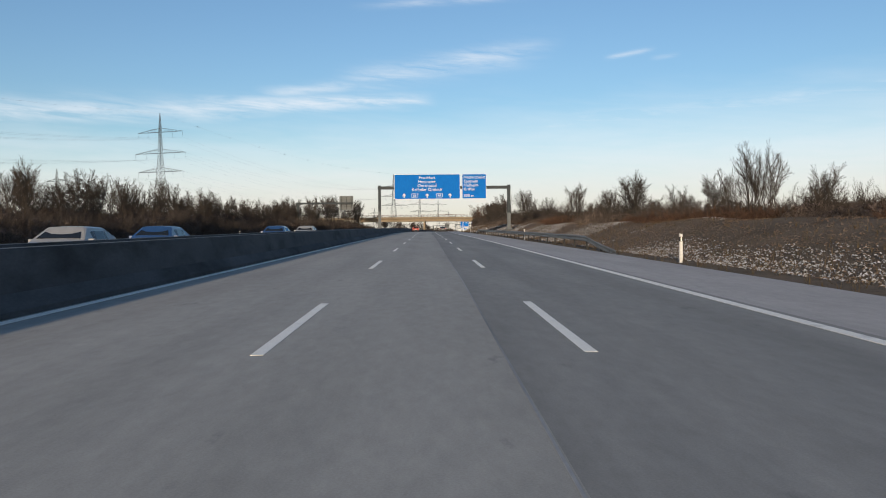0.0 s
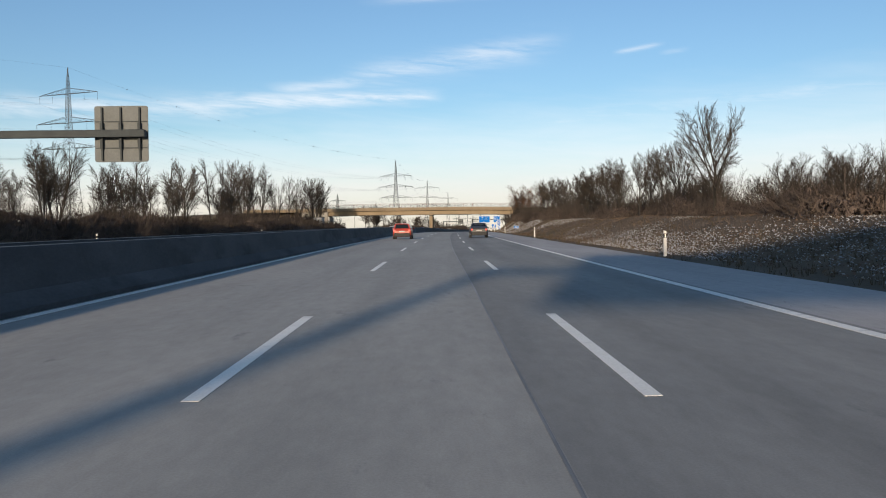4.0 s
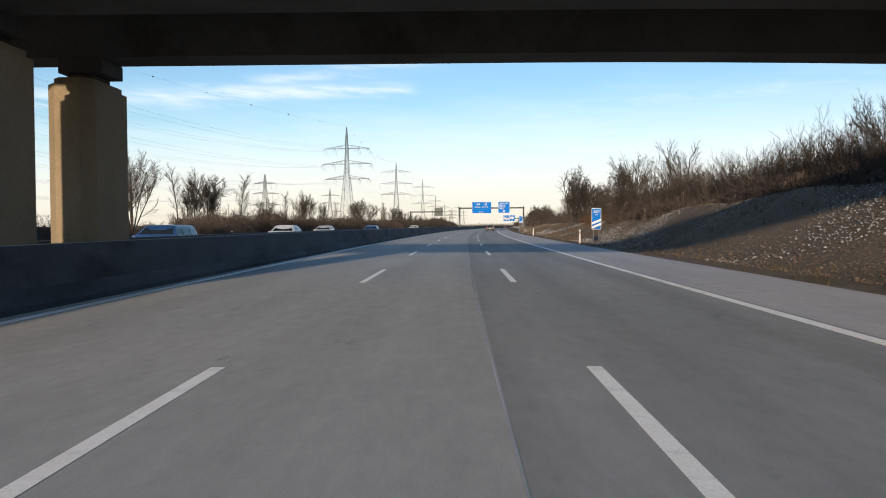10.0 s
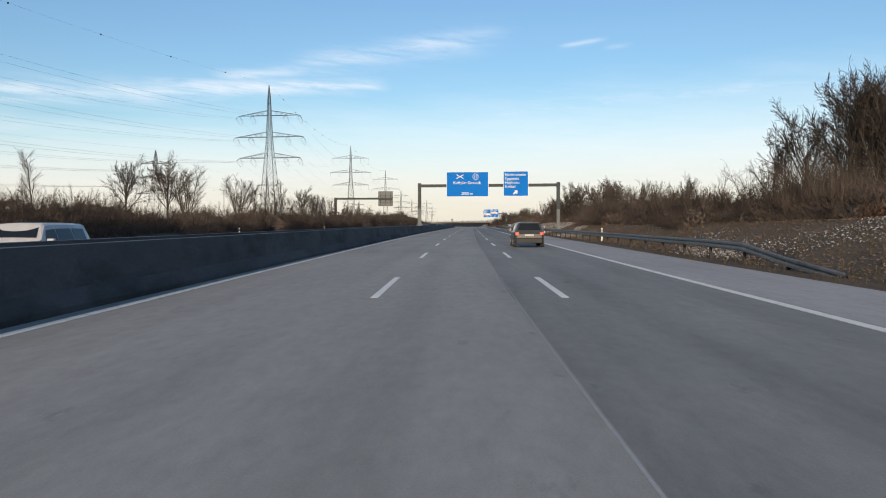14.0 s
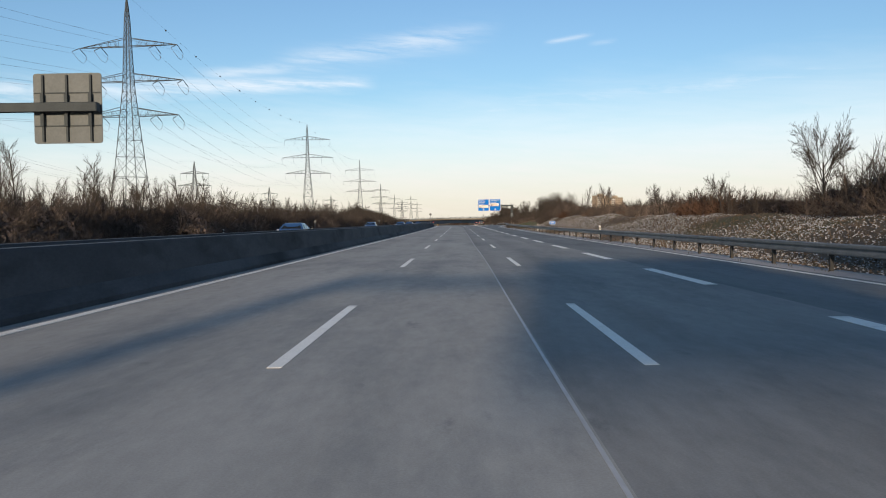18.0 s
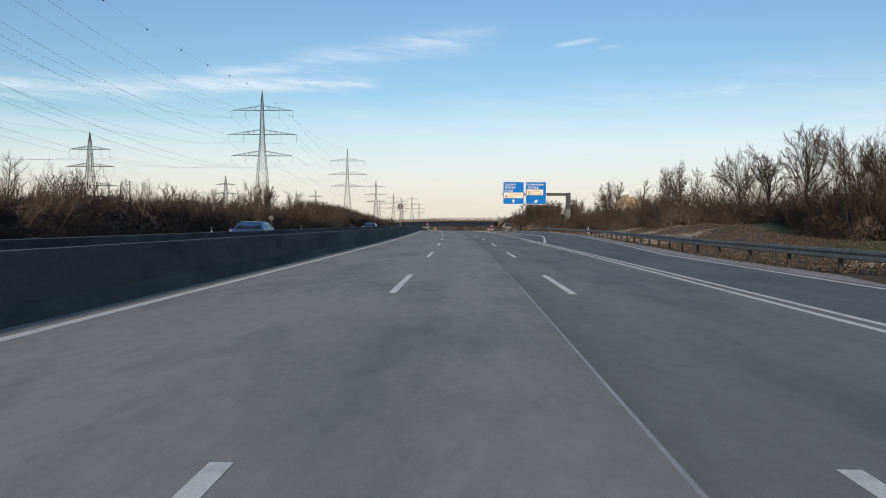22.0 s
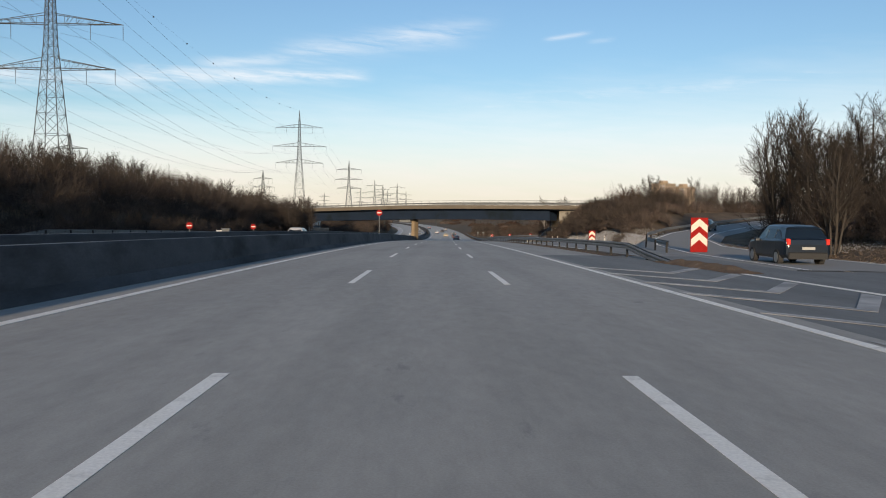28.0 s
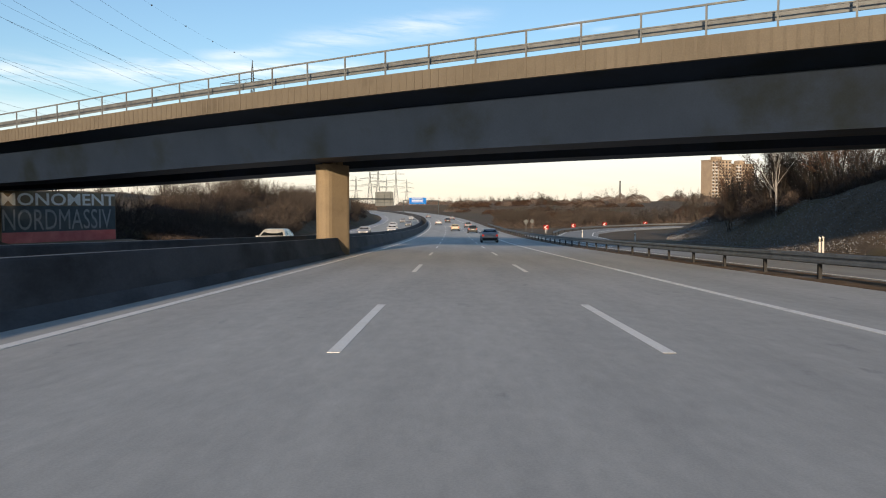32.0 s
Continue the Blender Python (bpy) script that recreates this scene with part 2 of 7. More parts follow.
M = {
    "asphalt": road_material("asphalt", (0.309, 0.304, 0.281), (0.378, 0.371, 0.342), (0.181, 0.193, 0.196), 0.08, 0.0),
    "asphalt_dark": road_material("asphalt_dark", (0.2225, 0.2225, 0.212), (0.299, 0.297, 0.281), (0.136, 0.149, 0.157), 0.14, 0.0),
    "asphalt_exit": road_material("fresh_dark_asphalt", (0.148, 0.158, 0.160), (0.200, 0.210, 0.210), (0.10, 0.11, 0.118), 0.10, 0.0),
    "shoulder": road_material("shoulder_asphalt", (0.3465, 0.3322, 0.3212), (0.44, 0.4235, 0.4103), (0.253, 0.2365, 0.22), 0.0, 0.7),
    "seam_dark": material("old_bitumen_seam", (0.11, 0.1155, 0.121), (0.396, 0.4015, 0.407), 0.5, 0.7, 0.1, stretch=(1, 0.15, 1), fine=30),
    "seam": material("bitumen_seam", (0.30, 0.306, 0.31), (0.56, 0.57, 0.58), 0.5, 0.7, 0.1, stretch=(1, 0.15, 1), fine=30),
    "paint": material("road_paint", (0.82, 0.79, 0.71), (0.88, 0.86, 0.80), 2.0, 0.6, 0.25, fine=35, c3=(0.52, 0.50, 0.46), c3_scale=1.6, c3_amount=0.22, dist=0.006),
    "paint_worn": material("worn_road_paint", (0.363, 0.3575, 0.341), (0.517, 0.506, 0.484), 1.2, 0.7, 0.3, fine=30, c3=(0.22, 0.22, 0.2145), c3_scale=0.5, c3_amount=0.75, dist=0.006),
    # barrier concrete set dark in colour to deepen the shade on its face
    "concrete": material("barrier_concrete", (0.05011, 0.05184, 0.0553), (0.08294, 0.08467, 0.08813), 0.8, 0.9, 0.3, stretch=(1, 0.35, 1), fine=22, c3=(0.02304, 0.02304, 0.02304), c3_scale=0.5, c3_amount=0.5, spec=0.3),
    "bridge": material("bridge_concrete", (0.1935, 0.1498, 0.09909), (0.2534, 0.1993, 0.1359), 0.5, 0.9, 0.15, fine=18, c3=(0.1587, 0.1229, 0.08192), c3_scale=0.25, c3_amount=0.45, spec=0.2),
    # foot colour lightened to paint the skylight on its slope
    "foot_lit": material("skylit_barrier_foot", (0.0576, 0.0592, 0.0624), (0.1056, 0.1072, 0.1104), 0.6, 0.95, 0.3, stretch=(1, 0.3, 1), fine=20, c3=(0.03584, 0.03584, 0.03584), c3_scale=0.4, c3_amount=0.5, spec=0.2),
    # barrier top strip, its pale colour painted for light along the edge
    "cap": material("lit_barrier_top", (0.256, 0.2534, 0.2496), (0.384, 0.3789, 0.3712), 0.8, 0.9, 0.2, stretch=(1, 0.3, 1), fine=20, spec=0.2),
    "bridge_edge": material("ribbed_edge_concrete", (0.1651, 0.1299, 0.0903), (0.2202, 0.1761, 0.1255), 0.5, 0.9, 0.15, fine=18, c3=(0.1408, 0.1101, 0.0768), c3_scale=0.25, c3_amount=0.45, spec=0.2),
    # underside concrete, its colour darkened to carry the shade beneath the deck
    "soffit": material("shaded_soffit_concrete", (0.058, 0.058, 0.058), (0.0899, 0.08845, 0.087), 0.4, 0.95, 0.15, fine=14, c3=(0.0435, 0.03915, 0.0348), c3_scale=0.3, spec=0.1),
    "rail_red": material("maroon_painted_rail", (0.096, 0.03328, 0.03328), (0.128, 0.04608, 0.04352), 1.5, 0.55, 0.05, fine=18, spec=0.3),
    # second bridge's edge concrete, darkened in colour for the duller light on it
    "bridge_dull": material("dim_edge_concrete", (0.105, 0.090, 0.070), (0.145, 0.125, 0.100), 0.5, 0.9, 0.15, fine=18, c3=(0.085, 0.072, 0.056), c3_scale=0.25, c3_amount=0.5, spec=0.2),
    "mossy_concrete": material("mossy_step_concrete", (0.060, 0.050, 0.034), (0.110, 0.090, 0.062), 1.5, 0.95, 0.3, fine=18, c3=(0.040, 0.030, 0.020), c3_scale=0.8, c3_amount=0.6, spec=0.1),
    "bridge_grey": material("grey_wing_concrete", (0.20, 0.185, 0.16), (0.26, 0.245, 0.215), 0.5, 0.9, 0.15, fine=18, c3=(0.15, 0.135, 0.11), c3_scale=0.25, c3_amount=0.45, spec=0.2),
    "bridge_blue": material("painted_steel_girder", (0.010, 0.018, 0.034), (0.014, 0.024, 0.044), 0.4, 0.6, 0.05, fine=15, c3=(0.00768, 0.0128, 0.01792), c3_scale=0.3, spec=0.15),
    "steel": material("galvanised_steel", (0.1088, 0.1178, 0.1203), (0.1728, 0.1818, 0.1818), 2.5, 0.6, 0.1, metal=0.15, fine=25, c3=(0.0896, 0.09088, 0.0896), c3_scale=1.0, c3_amount=0.35),
    "steel_dull": material("dull_zinc_posts", (0.02048, 0.02048, 0.02048), (0.03584, 0.03456, 0.03328), 2.5, 0.75, 0.1, fine=25, spec=0.2),
    "pole": material("grey_painted_steel", (0.02816, 0.03456, 0.0384), (0.03968, 0.04736, 0.0512), 1.5, 0.65, 0.05, fine=18, spec=0.2),
    "pole_pale": material("pale_coated_steel", (0.0768, 0.08576, 0.09088), (0.1024, 0.1126, 0.119), 1.5, 0.65, 0.05, fine=18, spec=0.3),
    "pylon": material("pylon_steel", (0.0512, 0.0576, 0.06144), (0.0832, 0.0896, 0.09344), 0.5, 0.75, 0.0, fine=6, spec=0.1),
    "wire": plain("conductor_wire", (0.128, 0.1408, 0.1536), 0.7, 0.0),
    "ground": material("winter_ground", (0.09728, 0.0768, 0.05504), (0.16, 0.1229, 0.0896), 0.35, 0.95, 0.7, fine=6.0, c3=(0.09472, 0.0896, 0.04352), c3_scale=0.06, c3_amount=0.3, dist=0.12, spec=0.1),
    "soil": material("leaf_soil", (0.1087, 0.0725, 0.0464), (0.203, 0.1377, 0.087), 1.2, 0.95, 0.7, fine=9.0, c3=(0.435, 0.406, 0.377), c3_scale=0.5, c3_amount=0.15, dist=0.08, spec=0.15),
    "leaves": material("frosted_dead_leaves", (0.0768, 0.04864, 0.032), (0.150, 0.118, 0.095), 1.4, 0.9, 0.0, fine=20, spec=0.1),
    "frost": material("hoar_frost", (0.185, 0.195, 0.213), (0.365, 0.378, 0.405), 2.0, 0.8, 0.0, fine=20, spec=0.1),
    "grass": material("winter_grass", (0.042, 0.035, 0.017), (0.085, 0.060, 0.035), 0.7, 0.9, 0.0, fine=5, spec=0.1),
    "bark": material("grey_bark", (0.0319, 0.02827, 0.02538), (0.058, 0.0522, 0.0464), 3.0, 0.95, 0.3, fine=18, vary=0.5, spec=0.1),
    "twig": material("bare_twigs", (0.0319, 0.02755, 0.02436), (0.058, 0.04785, 0.0406), 1.0, 0.95, 0.0, fine=8, vary=0.6, spec=0.1),
    "twig_dark": material("thicket_twigs", (0.0493, 0.0406, 0.03625), (0.0899, 0.07105, 0.05945), 0.8, 0.95, 0.0, fine=8, vary=0.5, spec=0.1),
    "twig_red": material("reddish_twigs", (0.0609, 0.03335, 0.02175), (0.0986, 0.058, 0.03915), 0.8, 0.95, 0.0, fine=8, vary=0.4, spec=0.1),
    "thicket": material("thicket_mass", (0.07308, 0.05916, 0.0522), (0.1357, 0.1044, 0.08874), 2.2, 0.98, 1.0, stretch=(1, 1, 0.35), fine=9, vary=0.5, spec=0.05, dist=0.25, gaps=8.0),
    "thicket_red": material("russet_thicket_mass", (0.0522, 0.03306, 0.02436), (0.09744, 0.05916, 0.04176), 2.2, 0.98, 1.0, stretch=(1, 1, 0.35), fine=9, vary=0.5, spec=0.05, dist=0.25, gaps=8.0),
    "birch": material("birch_bark", (0.22, 0.21, 0.20), (0.30, 0.29, 0.28), 6.0, 0.8, 0.2, fine=20, c3=(0.08, 0.07, 0.07), c3_scale=3.0),
    "sign_blue": material("sign_blue", (0.00128, 0.1075, 0.384), (0.00256, 0.1178, 0.416), 0.5, 0.75, 0.0, fine=4, spec=0.1),
    "sign_white": material("sign_white", (0.5376, 0.5376, 0.5248), (0.6016, 0.6016, 0.5888), 0.6, 0.75, 0.0, fine=4, spec=0.1),
    "sign_cream": material("sign_cream", (0.5376, 0.4928, 0.416), (0.6016, 0.5504, 0.4736), 0.6, 0.75, 0.0, fine=4, spec=0.1),
    "sign_red": material("sign_red", (0.2176, 0.01024, 0.00896), (0.256, 0.0128, 0.01152), 0.6, 0.75, 0.0, fine=4, spec=0.08),
    "sign_back": material("sign_back_aluminium", (0.05632, 0.064, 0.06656), (0.07424, 0.0832, 0.08576), 0.8, 0.6, 0.05, metal=0.1, fine=10),
    "black": plain("black_plastic", (0.010, 0.0105, 0.011), 0.7),
    "white_plastic": material("white_plastic", (0.512, 0.4992, 0.4736), (0.6144, 0.6016, 0.576), 3.0, 0.5, 0.0, fine=12),
    "reflector": plain("amber_reflector", (0.75, 0.70, 0.60), 0.15),
    "rubber": material("tyre_rubber", (0.018, 0.018, 0.018), (0.03, 0.03, 0.03), 5.0, 0.85, 0.1, fine=30),
    "rim": plain("alloy_rim", (0.45, 0.46, 0.47), 0.3, 0.9),
    "car_glass": plain("tinted_car_glass", (0.012, 0.015, 0.018), 0.08, 0.0, 0.1),
    "tail": plain("red_tail_lamp", (0.22, 0.006, 0.006), 0.3, 0.0, 0.3, (1.0, 0.05, 0.02), 0.25),
    "head": plain("clear_headlamp", (0.75, 0.77, 0.80), 0.1, 0.2, 0.8),
    "plate": plain("number_plate", (0.30, 0.30, 0.29), 0.6),
    "facade": material("tower_block_render", (0.256, 0.1984, 0.1472), (0.32, 0.2496, 0.1856), 0.2, 0.9, 0.05, fine=2),
    "pane": plain("window_glass", (0.03, 0.035, 0.04), 0.08),
    "wall_white": material("white_render", (0.3584, 0.3584, 0.3584), (0.4608, 0.4608, 0.4608), 0.6, 0.9, 0.1, fine=8, c3=(0.4096, 0.3968, 0.384), c3_scale=0.3, c3_amount=0.4),
    "graffiti_white": material("sprayed_white", (0.6656, 0.6528, 0.6016), (0.82, 0.82, 0.7808), 1.5, 0.85, 0.05, fine=14),
    "graffiti_pale": material("sprayed_pale_grey", (0.20, 0.225, 0.235), (0.30, 0.32, 0.33), 1.2, 0.85, 0.05, fine=14),
    "graffiti_red": material("sprayed_red", (0.4352, 0.1024, 0.1024), (0.6144, 0.2048, 0.192), 0.6, 0.8, 0.05, fine=10),
    "graffiti_grey": material("sprayed_grey", (0.0384, 0.05376, 0.064), (0.0768, 0.09984, 0.1126), 0.8, 0.8, 0.05, fine=10),
    "graffiti_teal": material("sprayed_teal", (0.0512, 0.1792, 0.256), (0.2048, 0.128, 0.2816), 0.5, 0.8, 0.05, fine=10, c3=(0.384, 0.064, 0.0768), c3_scale=0.5),
    "field": material("meadow", (0.070, 0.088, 0.034), (0.105, 0.112, 0.050), 0.05, 0.95, 0.5, fine=3, c3=(0.13, 0.10, 0.06), c3_scale=0.02, dist=0.1, spec=0.15),
    "rust_red": material("red_oxide_rail", (0.1088, 0.0512, 0.04608), (0.1664, 0.0832, 0.07424), 2.0, 0.7, 0.1, fine=20),
}
M["car_glass"].node_tree.nodes["Principled BSDF"].inputs["Specular IOR Level"].default_value = 0.2
PAINTS = {}


def car_paint(name, c):
    if name not in PAINTS:
        m = material(name + "_car_paint", tuple(v * 0.92 for v in c), c, 0.6, 0.3, 0.0, metal=0.0, fine=3, spec=0.4)
        m.node_tree.nodes["Principled BSDF"].inputs["Coat Weight"].default_value = 0.2
        PAINTS[name] = m
    return PAINTS[name]


# ---- the road's line ----
TURN = [-0.04, -0.00, 0.04, 0.22, -0.34, -1.16, -2.14, -3.08, -3.88, -4.75, -5.75, -6.18, -6.35, -6.27, -6.29, -6.12, -4.99, -4.07, -4.11, -5.03, -6.04, -6.10, -5.90, -5.90, -5.50, -4.40, -2.50, 0.00, 2.50, 5.00, 7.00, 9.00]
GRADE = [1.02, 0.93, 0.83, 0.76, 0.69, 0.55, 0.32, 0.18, 0.09, 0.11, 0.12, 0.06, -0.02, -0.06, 0.02, 0.00, -0.03, -0.15, -0.52, -0.96, -1.37, -1.74, -1.55, -0.90, -0.35, 0.10, 0.40, 0.50, 0.50, 0.50, 0.50, 0.50]
STEP = 2.0
G = np.arange(-600.0, 4500.5, STEP)
KN = -60 + 60.0 * np.arange(len(TURN))
HEAD, SLOPE = np.radians(np.interp(G, KN, TURN)), np.radians(np.interp(G, KN, GRADE))
SLOPE = np.where(G > 1750, 0.0, SLOPE)


def run_sum(v):
    c = np.concatenate([[0.0], np.cumsum((v[1:] + v[:-1]) / 2 * STEP)])
    return c - np.interp(0.0, G, c)


GX, GY, GZ = run_sum(-np.sin(HEAD)), run_sum(np.cos(HEAD)), run_sum(SLOPE)


def at(s, l, z=0.0):
    h = float(np.interp(s, G, HEAD))
    return Vector((float(np.interp(s, G, GX)) + l * math.cos(h), float(np.interp(s, G, GY)) + l * math.sin(h), float(np.interp(s, G, GZ)) + z))


def along(s, l, z=0.0, turn=0.0, scale=1.0):
    """A pose on the road's line: x to the right of the road, y ahead."""
    h = float(np.interp(s, G, HEAD)) + radians(turn)
    return Matrix.Translation(at(s, l, z)) @ Matrix.Rotation(h, 4, "Z") @ Matrix.Scale(scale, 4)


def laid(s, l, z=0.0):
    """A pose on the road that leans with its grade."""
    return along(s, l, z) @ Matrix.Rotation(float(np.interp(s + 3, G, SLOPE)), 4, "X")


def curve(*pts):
    xs, ys = [p[0] for p in pts], [p[1] for p in pts]
    return lambda s: float(np.interp(s, xs, ys))


# ---- mesh tools ----
class Shape:
    """Collects vertices and faces of one mesh."""

    def __init__(self):
        self.v, self.f = [], []

    def add(self, verts, faces):
        o = len(self.v)
        self.v += [tuple(p) for p in verts]
        self.f += [tuple(i + o for i in q) for q in faces]
        return self

    def box(self, x0, x1, y0, y1, z0, z1, c=0.0):
        """A box with its four upright edges and its top edges chamfered by c."""
        if not c:
            v = [(x, y, z) for z in (z0, z1) for x, y in ((x0, y0), (x1, y0), (x1, y1), (x0, y1))]
            return self.add(v, [(3, 2, 1, 0), (4, 5, 6, 7), (0, 1, 5, 4), (1, 2, 6, 5), (2, 3, 7, 6), (3, 0, 4, 7)])
        ring = [(x0 + c, y0), (x1 - c, y0), (x1, y0 + c), (x1, y1 - c), (x1 - c, y1), (x0 + c, y1), (x0, y1 - c), (x0, y0 + c)]
        mx, my = (x0 + x1) / 2, (y0 + y1) / 2
        inner = [(x - math.copysign(min(c, abs(x - mx)), x - mx), y - math.copysign(min(c, abs(y - my)), y - my)) for x, y in ring]
        v = [(x, y, z0) for x, y in ring] + [(x, y, z1 - c) for x, y in ring] + [(x, y, z1) for x, y in inner]
        fs = [tuple(range(7, -1, -1)), tuple(range(16, 24))]
        for k in (0, 8):
            fs += [(k + i, k + (i + 1) % 8, k + 8 + (i + 1) % 8, k + 8 + i) for i in range(8)]
        return self.add(v, fs)

    def tube(self, p, q, r0, r1=None, n=6, cap=True):
        p, q = Vector(p), Vector(q)
        r1 = r0 if r1 is None else r1
        d = (q - p).normalized()
        a = d.cross(Vector((0, 0, 1)) if abs(d.z) < 0.9 else Vector((1, 0, 0))).normalized()
        b = d.cross(a)
        v = []
        for c, r in ((p, r0), (q, r1)):
            for i in range(n):
                t = 2 * math.pi * i / n
                v.append(c + (a * math.cos(t) + b * math.sin(t)) * r)
        f = [(i, (i + 1) % n, n + (i + 1) % n, n + i) for i in range(n)]
        if cap:
            f += [tuple(range(n - 1, -1, -1)), tuple(range(n, 2 * n))]
        return self.add(v, f)

    def prism(self, outline, axis, a, b):
        """An outline of (u, v) drawn out along an axis, from a to b."""
        n = len(outline)
        put = {"x": lambda u, v, w: (w, u, v), "y": lambda u, v, w: (u, w, v), "z": lambda u, v, w: (u, v, w)}[axis]
        v = [put(u, w, a) for u, w in outline] + [put(u, w, b) for u, w in outline]
        return self.add(v, [tuple(range(n - 1, -1, -1)), tuple(range(n, 2 * n))] + [(i, (i + 1) % n, n + (i + 1) % n, n + i) for i in range(n)])

    def mesh(self, name, smooth=False):
        me = bpy.data.meshes.new(name)
        me.from_pydata(self.v, [], self.f)
        me.update()
        if smooth:
            me.polygons.foreach_set("use_smooth", [True] * len(me.polygons))
        return me


def part(name, shape, mat, parent=None, label="", m=None, smooth=False):
    me = shape.mesh(name, smooth) if isinstance(shape, Shape) else shape
    if not me.materials:
        me.materials.append(mat)
    ob = new(name, me)
    if parent:
        ob.parent = parent
    if m is not None:
        ob.matrix_local = m
    if label:
        ob["label"] = label
    return ob


def thing(name, label, category, m=None, group="", kind=""):
    ob = new(name)
    ob.empty_display_size = 0.2
    if m is not None:
        ob.matrix_world = m
    return tagged(ob, label, category, group, kind)


def fix_normals(ob):
    bm = bmesh.new()
    bm.from_mesh(ob.data)
    bmesh.ops.recalc_face_normals(bm, faces=bm.faces)
    bm.to_mesh(ob.data)
    bm.free()
    return ob


def swept(name, outline, s0, s1, mat, parent=None, step=6.0, label="", closed=True, offset=None, lift=None):
    """An outline of (offset, height) carried along the road's line."""
    ss = np.arange(s0, s1 + 0.01, (s1 - s0) / max(1, round((s1 - s0) / step)))
    sh, n = Shape(), len(outline)
    rings = []
    for s in ss:
        o, z = (offset(s) if offset else 0.0), (lift(s) if lift else 0.0)
        rings.append([at(s, l + o, h + z) for l, h in outline])
    v = [p for r in rings for p in r]
    f = []
    for k in range(len(ss) - 1):
        for i in range(n if closed else n - 1):
            j = (i + 1) % n
            f.append((k * n + i, k * n + j, (k + 1) * n + j, (k + 1) * n + i))
    if closed:
        f += [tuple(range(n - 1, -1, -1)), tuple(range((len(ss) - 1) * n, len(ss) * n))]
    sh.add(v, f)
    return part(name, sh, mat, parent, label)


def strip(name, left, right, s0, s1, z, mat, parent, step=4.0, label="", across=1):
    """A road surface between two offsets, 0.1 m thick."""
    ss = np.arange(s0, s1 + 0.01, (s1 - s0) / max(1, round((s1 - s0) / step)))
    sh, v, f, w = Shape(), [], [], across + 3
    for s in ss:
        a, b = left(s), right(s)
        v.append(at(s, a, z - 0.1))
        v += [at(s, a + (b - a) * i / across, z) for i in range(across + 1)]
        v.append(at(s, b, z - 0.1))
    for k in range(len(ss) - 1):
        for i in range(w - 1):
            f.append((k * w + i, k * w + i + 1, (k + 1) * w + i + 1, (k + 1) * w + i))
    sh.add(v, f)
    ob = part(name, sh, mat, parent, label)
    ls = []
    for s in ss:
        a, b = left(s), right(s)
        ls += [(a, s)] + [(a + (b - a) * i / across, s) for i in range(across + 1)] + [(b, s)]
    lay = ob.data.uv_layers.new(name="lane")
    idx = np.empty(len(ob.data.loops), dtype=np.int64)
    ob.data.loops.foreach_get("vertex_index", idx)
    lay.data.foreach_set("uv", np.array(ls, dtype=np.float32)[idx].ravel())
    return ob


def lettering(name, text, size, mat, parent, m, align="LEFT", label="", bold=0.0):
    cu = bpy.data.curves.new(name, "FONT")
    cu.body, cu.size, cu.align_x, cu.align_y, cu.extrude = text, size, align, "BOTTOM_BASELINE", 0.004
    cu.resolution_u = 3
    cu.offset = bold
    tmp = new(name, cu)
    dg = bpy.context.evaluated_depsgraph_get()
    me = bpy.data.meshes.new_from_object(tmp.evaluated_get(dg))
    bpy.data.objects.remove(tmp)
    me.materials.clear()
    me.materials.append(mat)
    ob = new(name, me)
    ob.parent, ob.matrix_local = parent, m
    if label:
        ob["label"] = label
    return ob

# ---- ground ----
LEFT_LINE = curve((0, -6.35), (150, -6.35), (300, -6.15), (600, -6.15), (820, -6.0), (940, -5.7), (1050, -5.65), (1210, -5.77))
RIGHT_LINE = curve((0, 5.45), (500, 5.55), (870, 5.75), (950, 6.0), (1000, 5.6), (1042, 5.2), (1090, 5.4), (1210, 5.2))
EXIT_OUT = curve((570, 5.72), (640, 9.2), (850, 9.6), (907, 14.8), (960, 18.0), (1085, 18.6), (1150, 19.0), (1200, 18.0), (1300, 16.6), (1420, 15.4), (1560, 15.0))
R_FOOT = curve((-600, 10.4), (600, 10.6), (850, 11.5), (907, 17.0), (960, 20.4), (1085, 21.0), (1150, 22.5), (1207, 21.8), (1214, 24.8), (1234, 24.8), (1246, 21.5), (1300, 27.0), (1340, 38.0), (1380, 60.0), (1420, 85.0), (1500, 90.0), (1700, 40.0))
R_CREST = curve((-600, 1.6), (0, 1.6), (170, 1.6), (285, 2.1), (335, 3.2), (400, 3.0), (440, 1.8), (530, 1.6), (700, 1.6), (774, 2.2), (799, 2.1), (807, 0.3), (811, 0.1), (826, 0.1), (840, 0.5), (858, 0.8), (870, 1.5),
                (950, 0.9), (1060, 1.0), (1120, 2.2), (1170, 4.8), (1205, 6.0), (1240, 5.0), (1300, 3.0), (1500, 3.5), (4000, 2.0))
L_CREST = curve((-600, 1.7), (0, 1.8), (320, 1.9), (380, 1.0), (420, 0.9), (470, 1.5), (1000, 1.6), (1060, 2.6), (1130, 3.4), (1240, 4.2), (1330, 3.5), (1600, 4.0), (4000, 2.0))
L_FOOT = curve((-600, 24.5), (1062, 24.5), (1092, 30.0), (1215, 30.5), (1250, 42.0), (1275, 44.0), (1292, 40.0), (1345, 25.5), (4000, 25.0))
FAR_Z = curve((-600, 1.2), (1000, 1.4), (1150, 3.5), (1300, 6.0), (1750, 7.0), (4000, 4.0))


def bump(x, c, w):
    return math.exp(-((x - c) / w) ** 2)


def ease(x, a, b):
    t = min(1.0, max(0.0, (x - a) / (b - a)))
    return t * t * (3 - 2 * t)


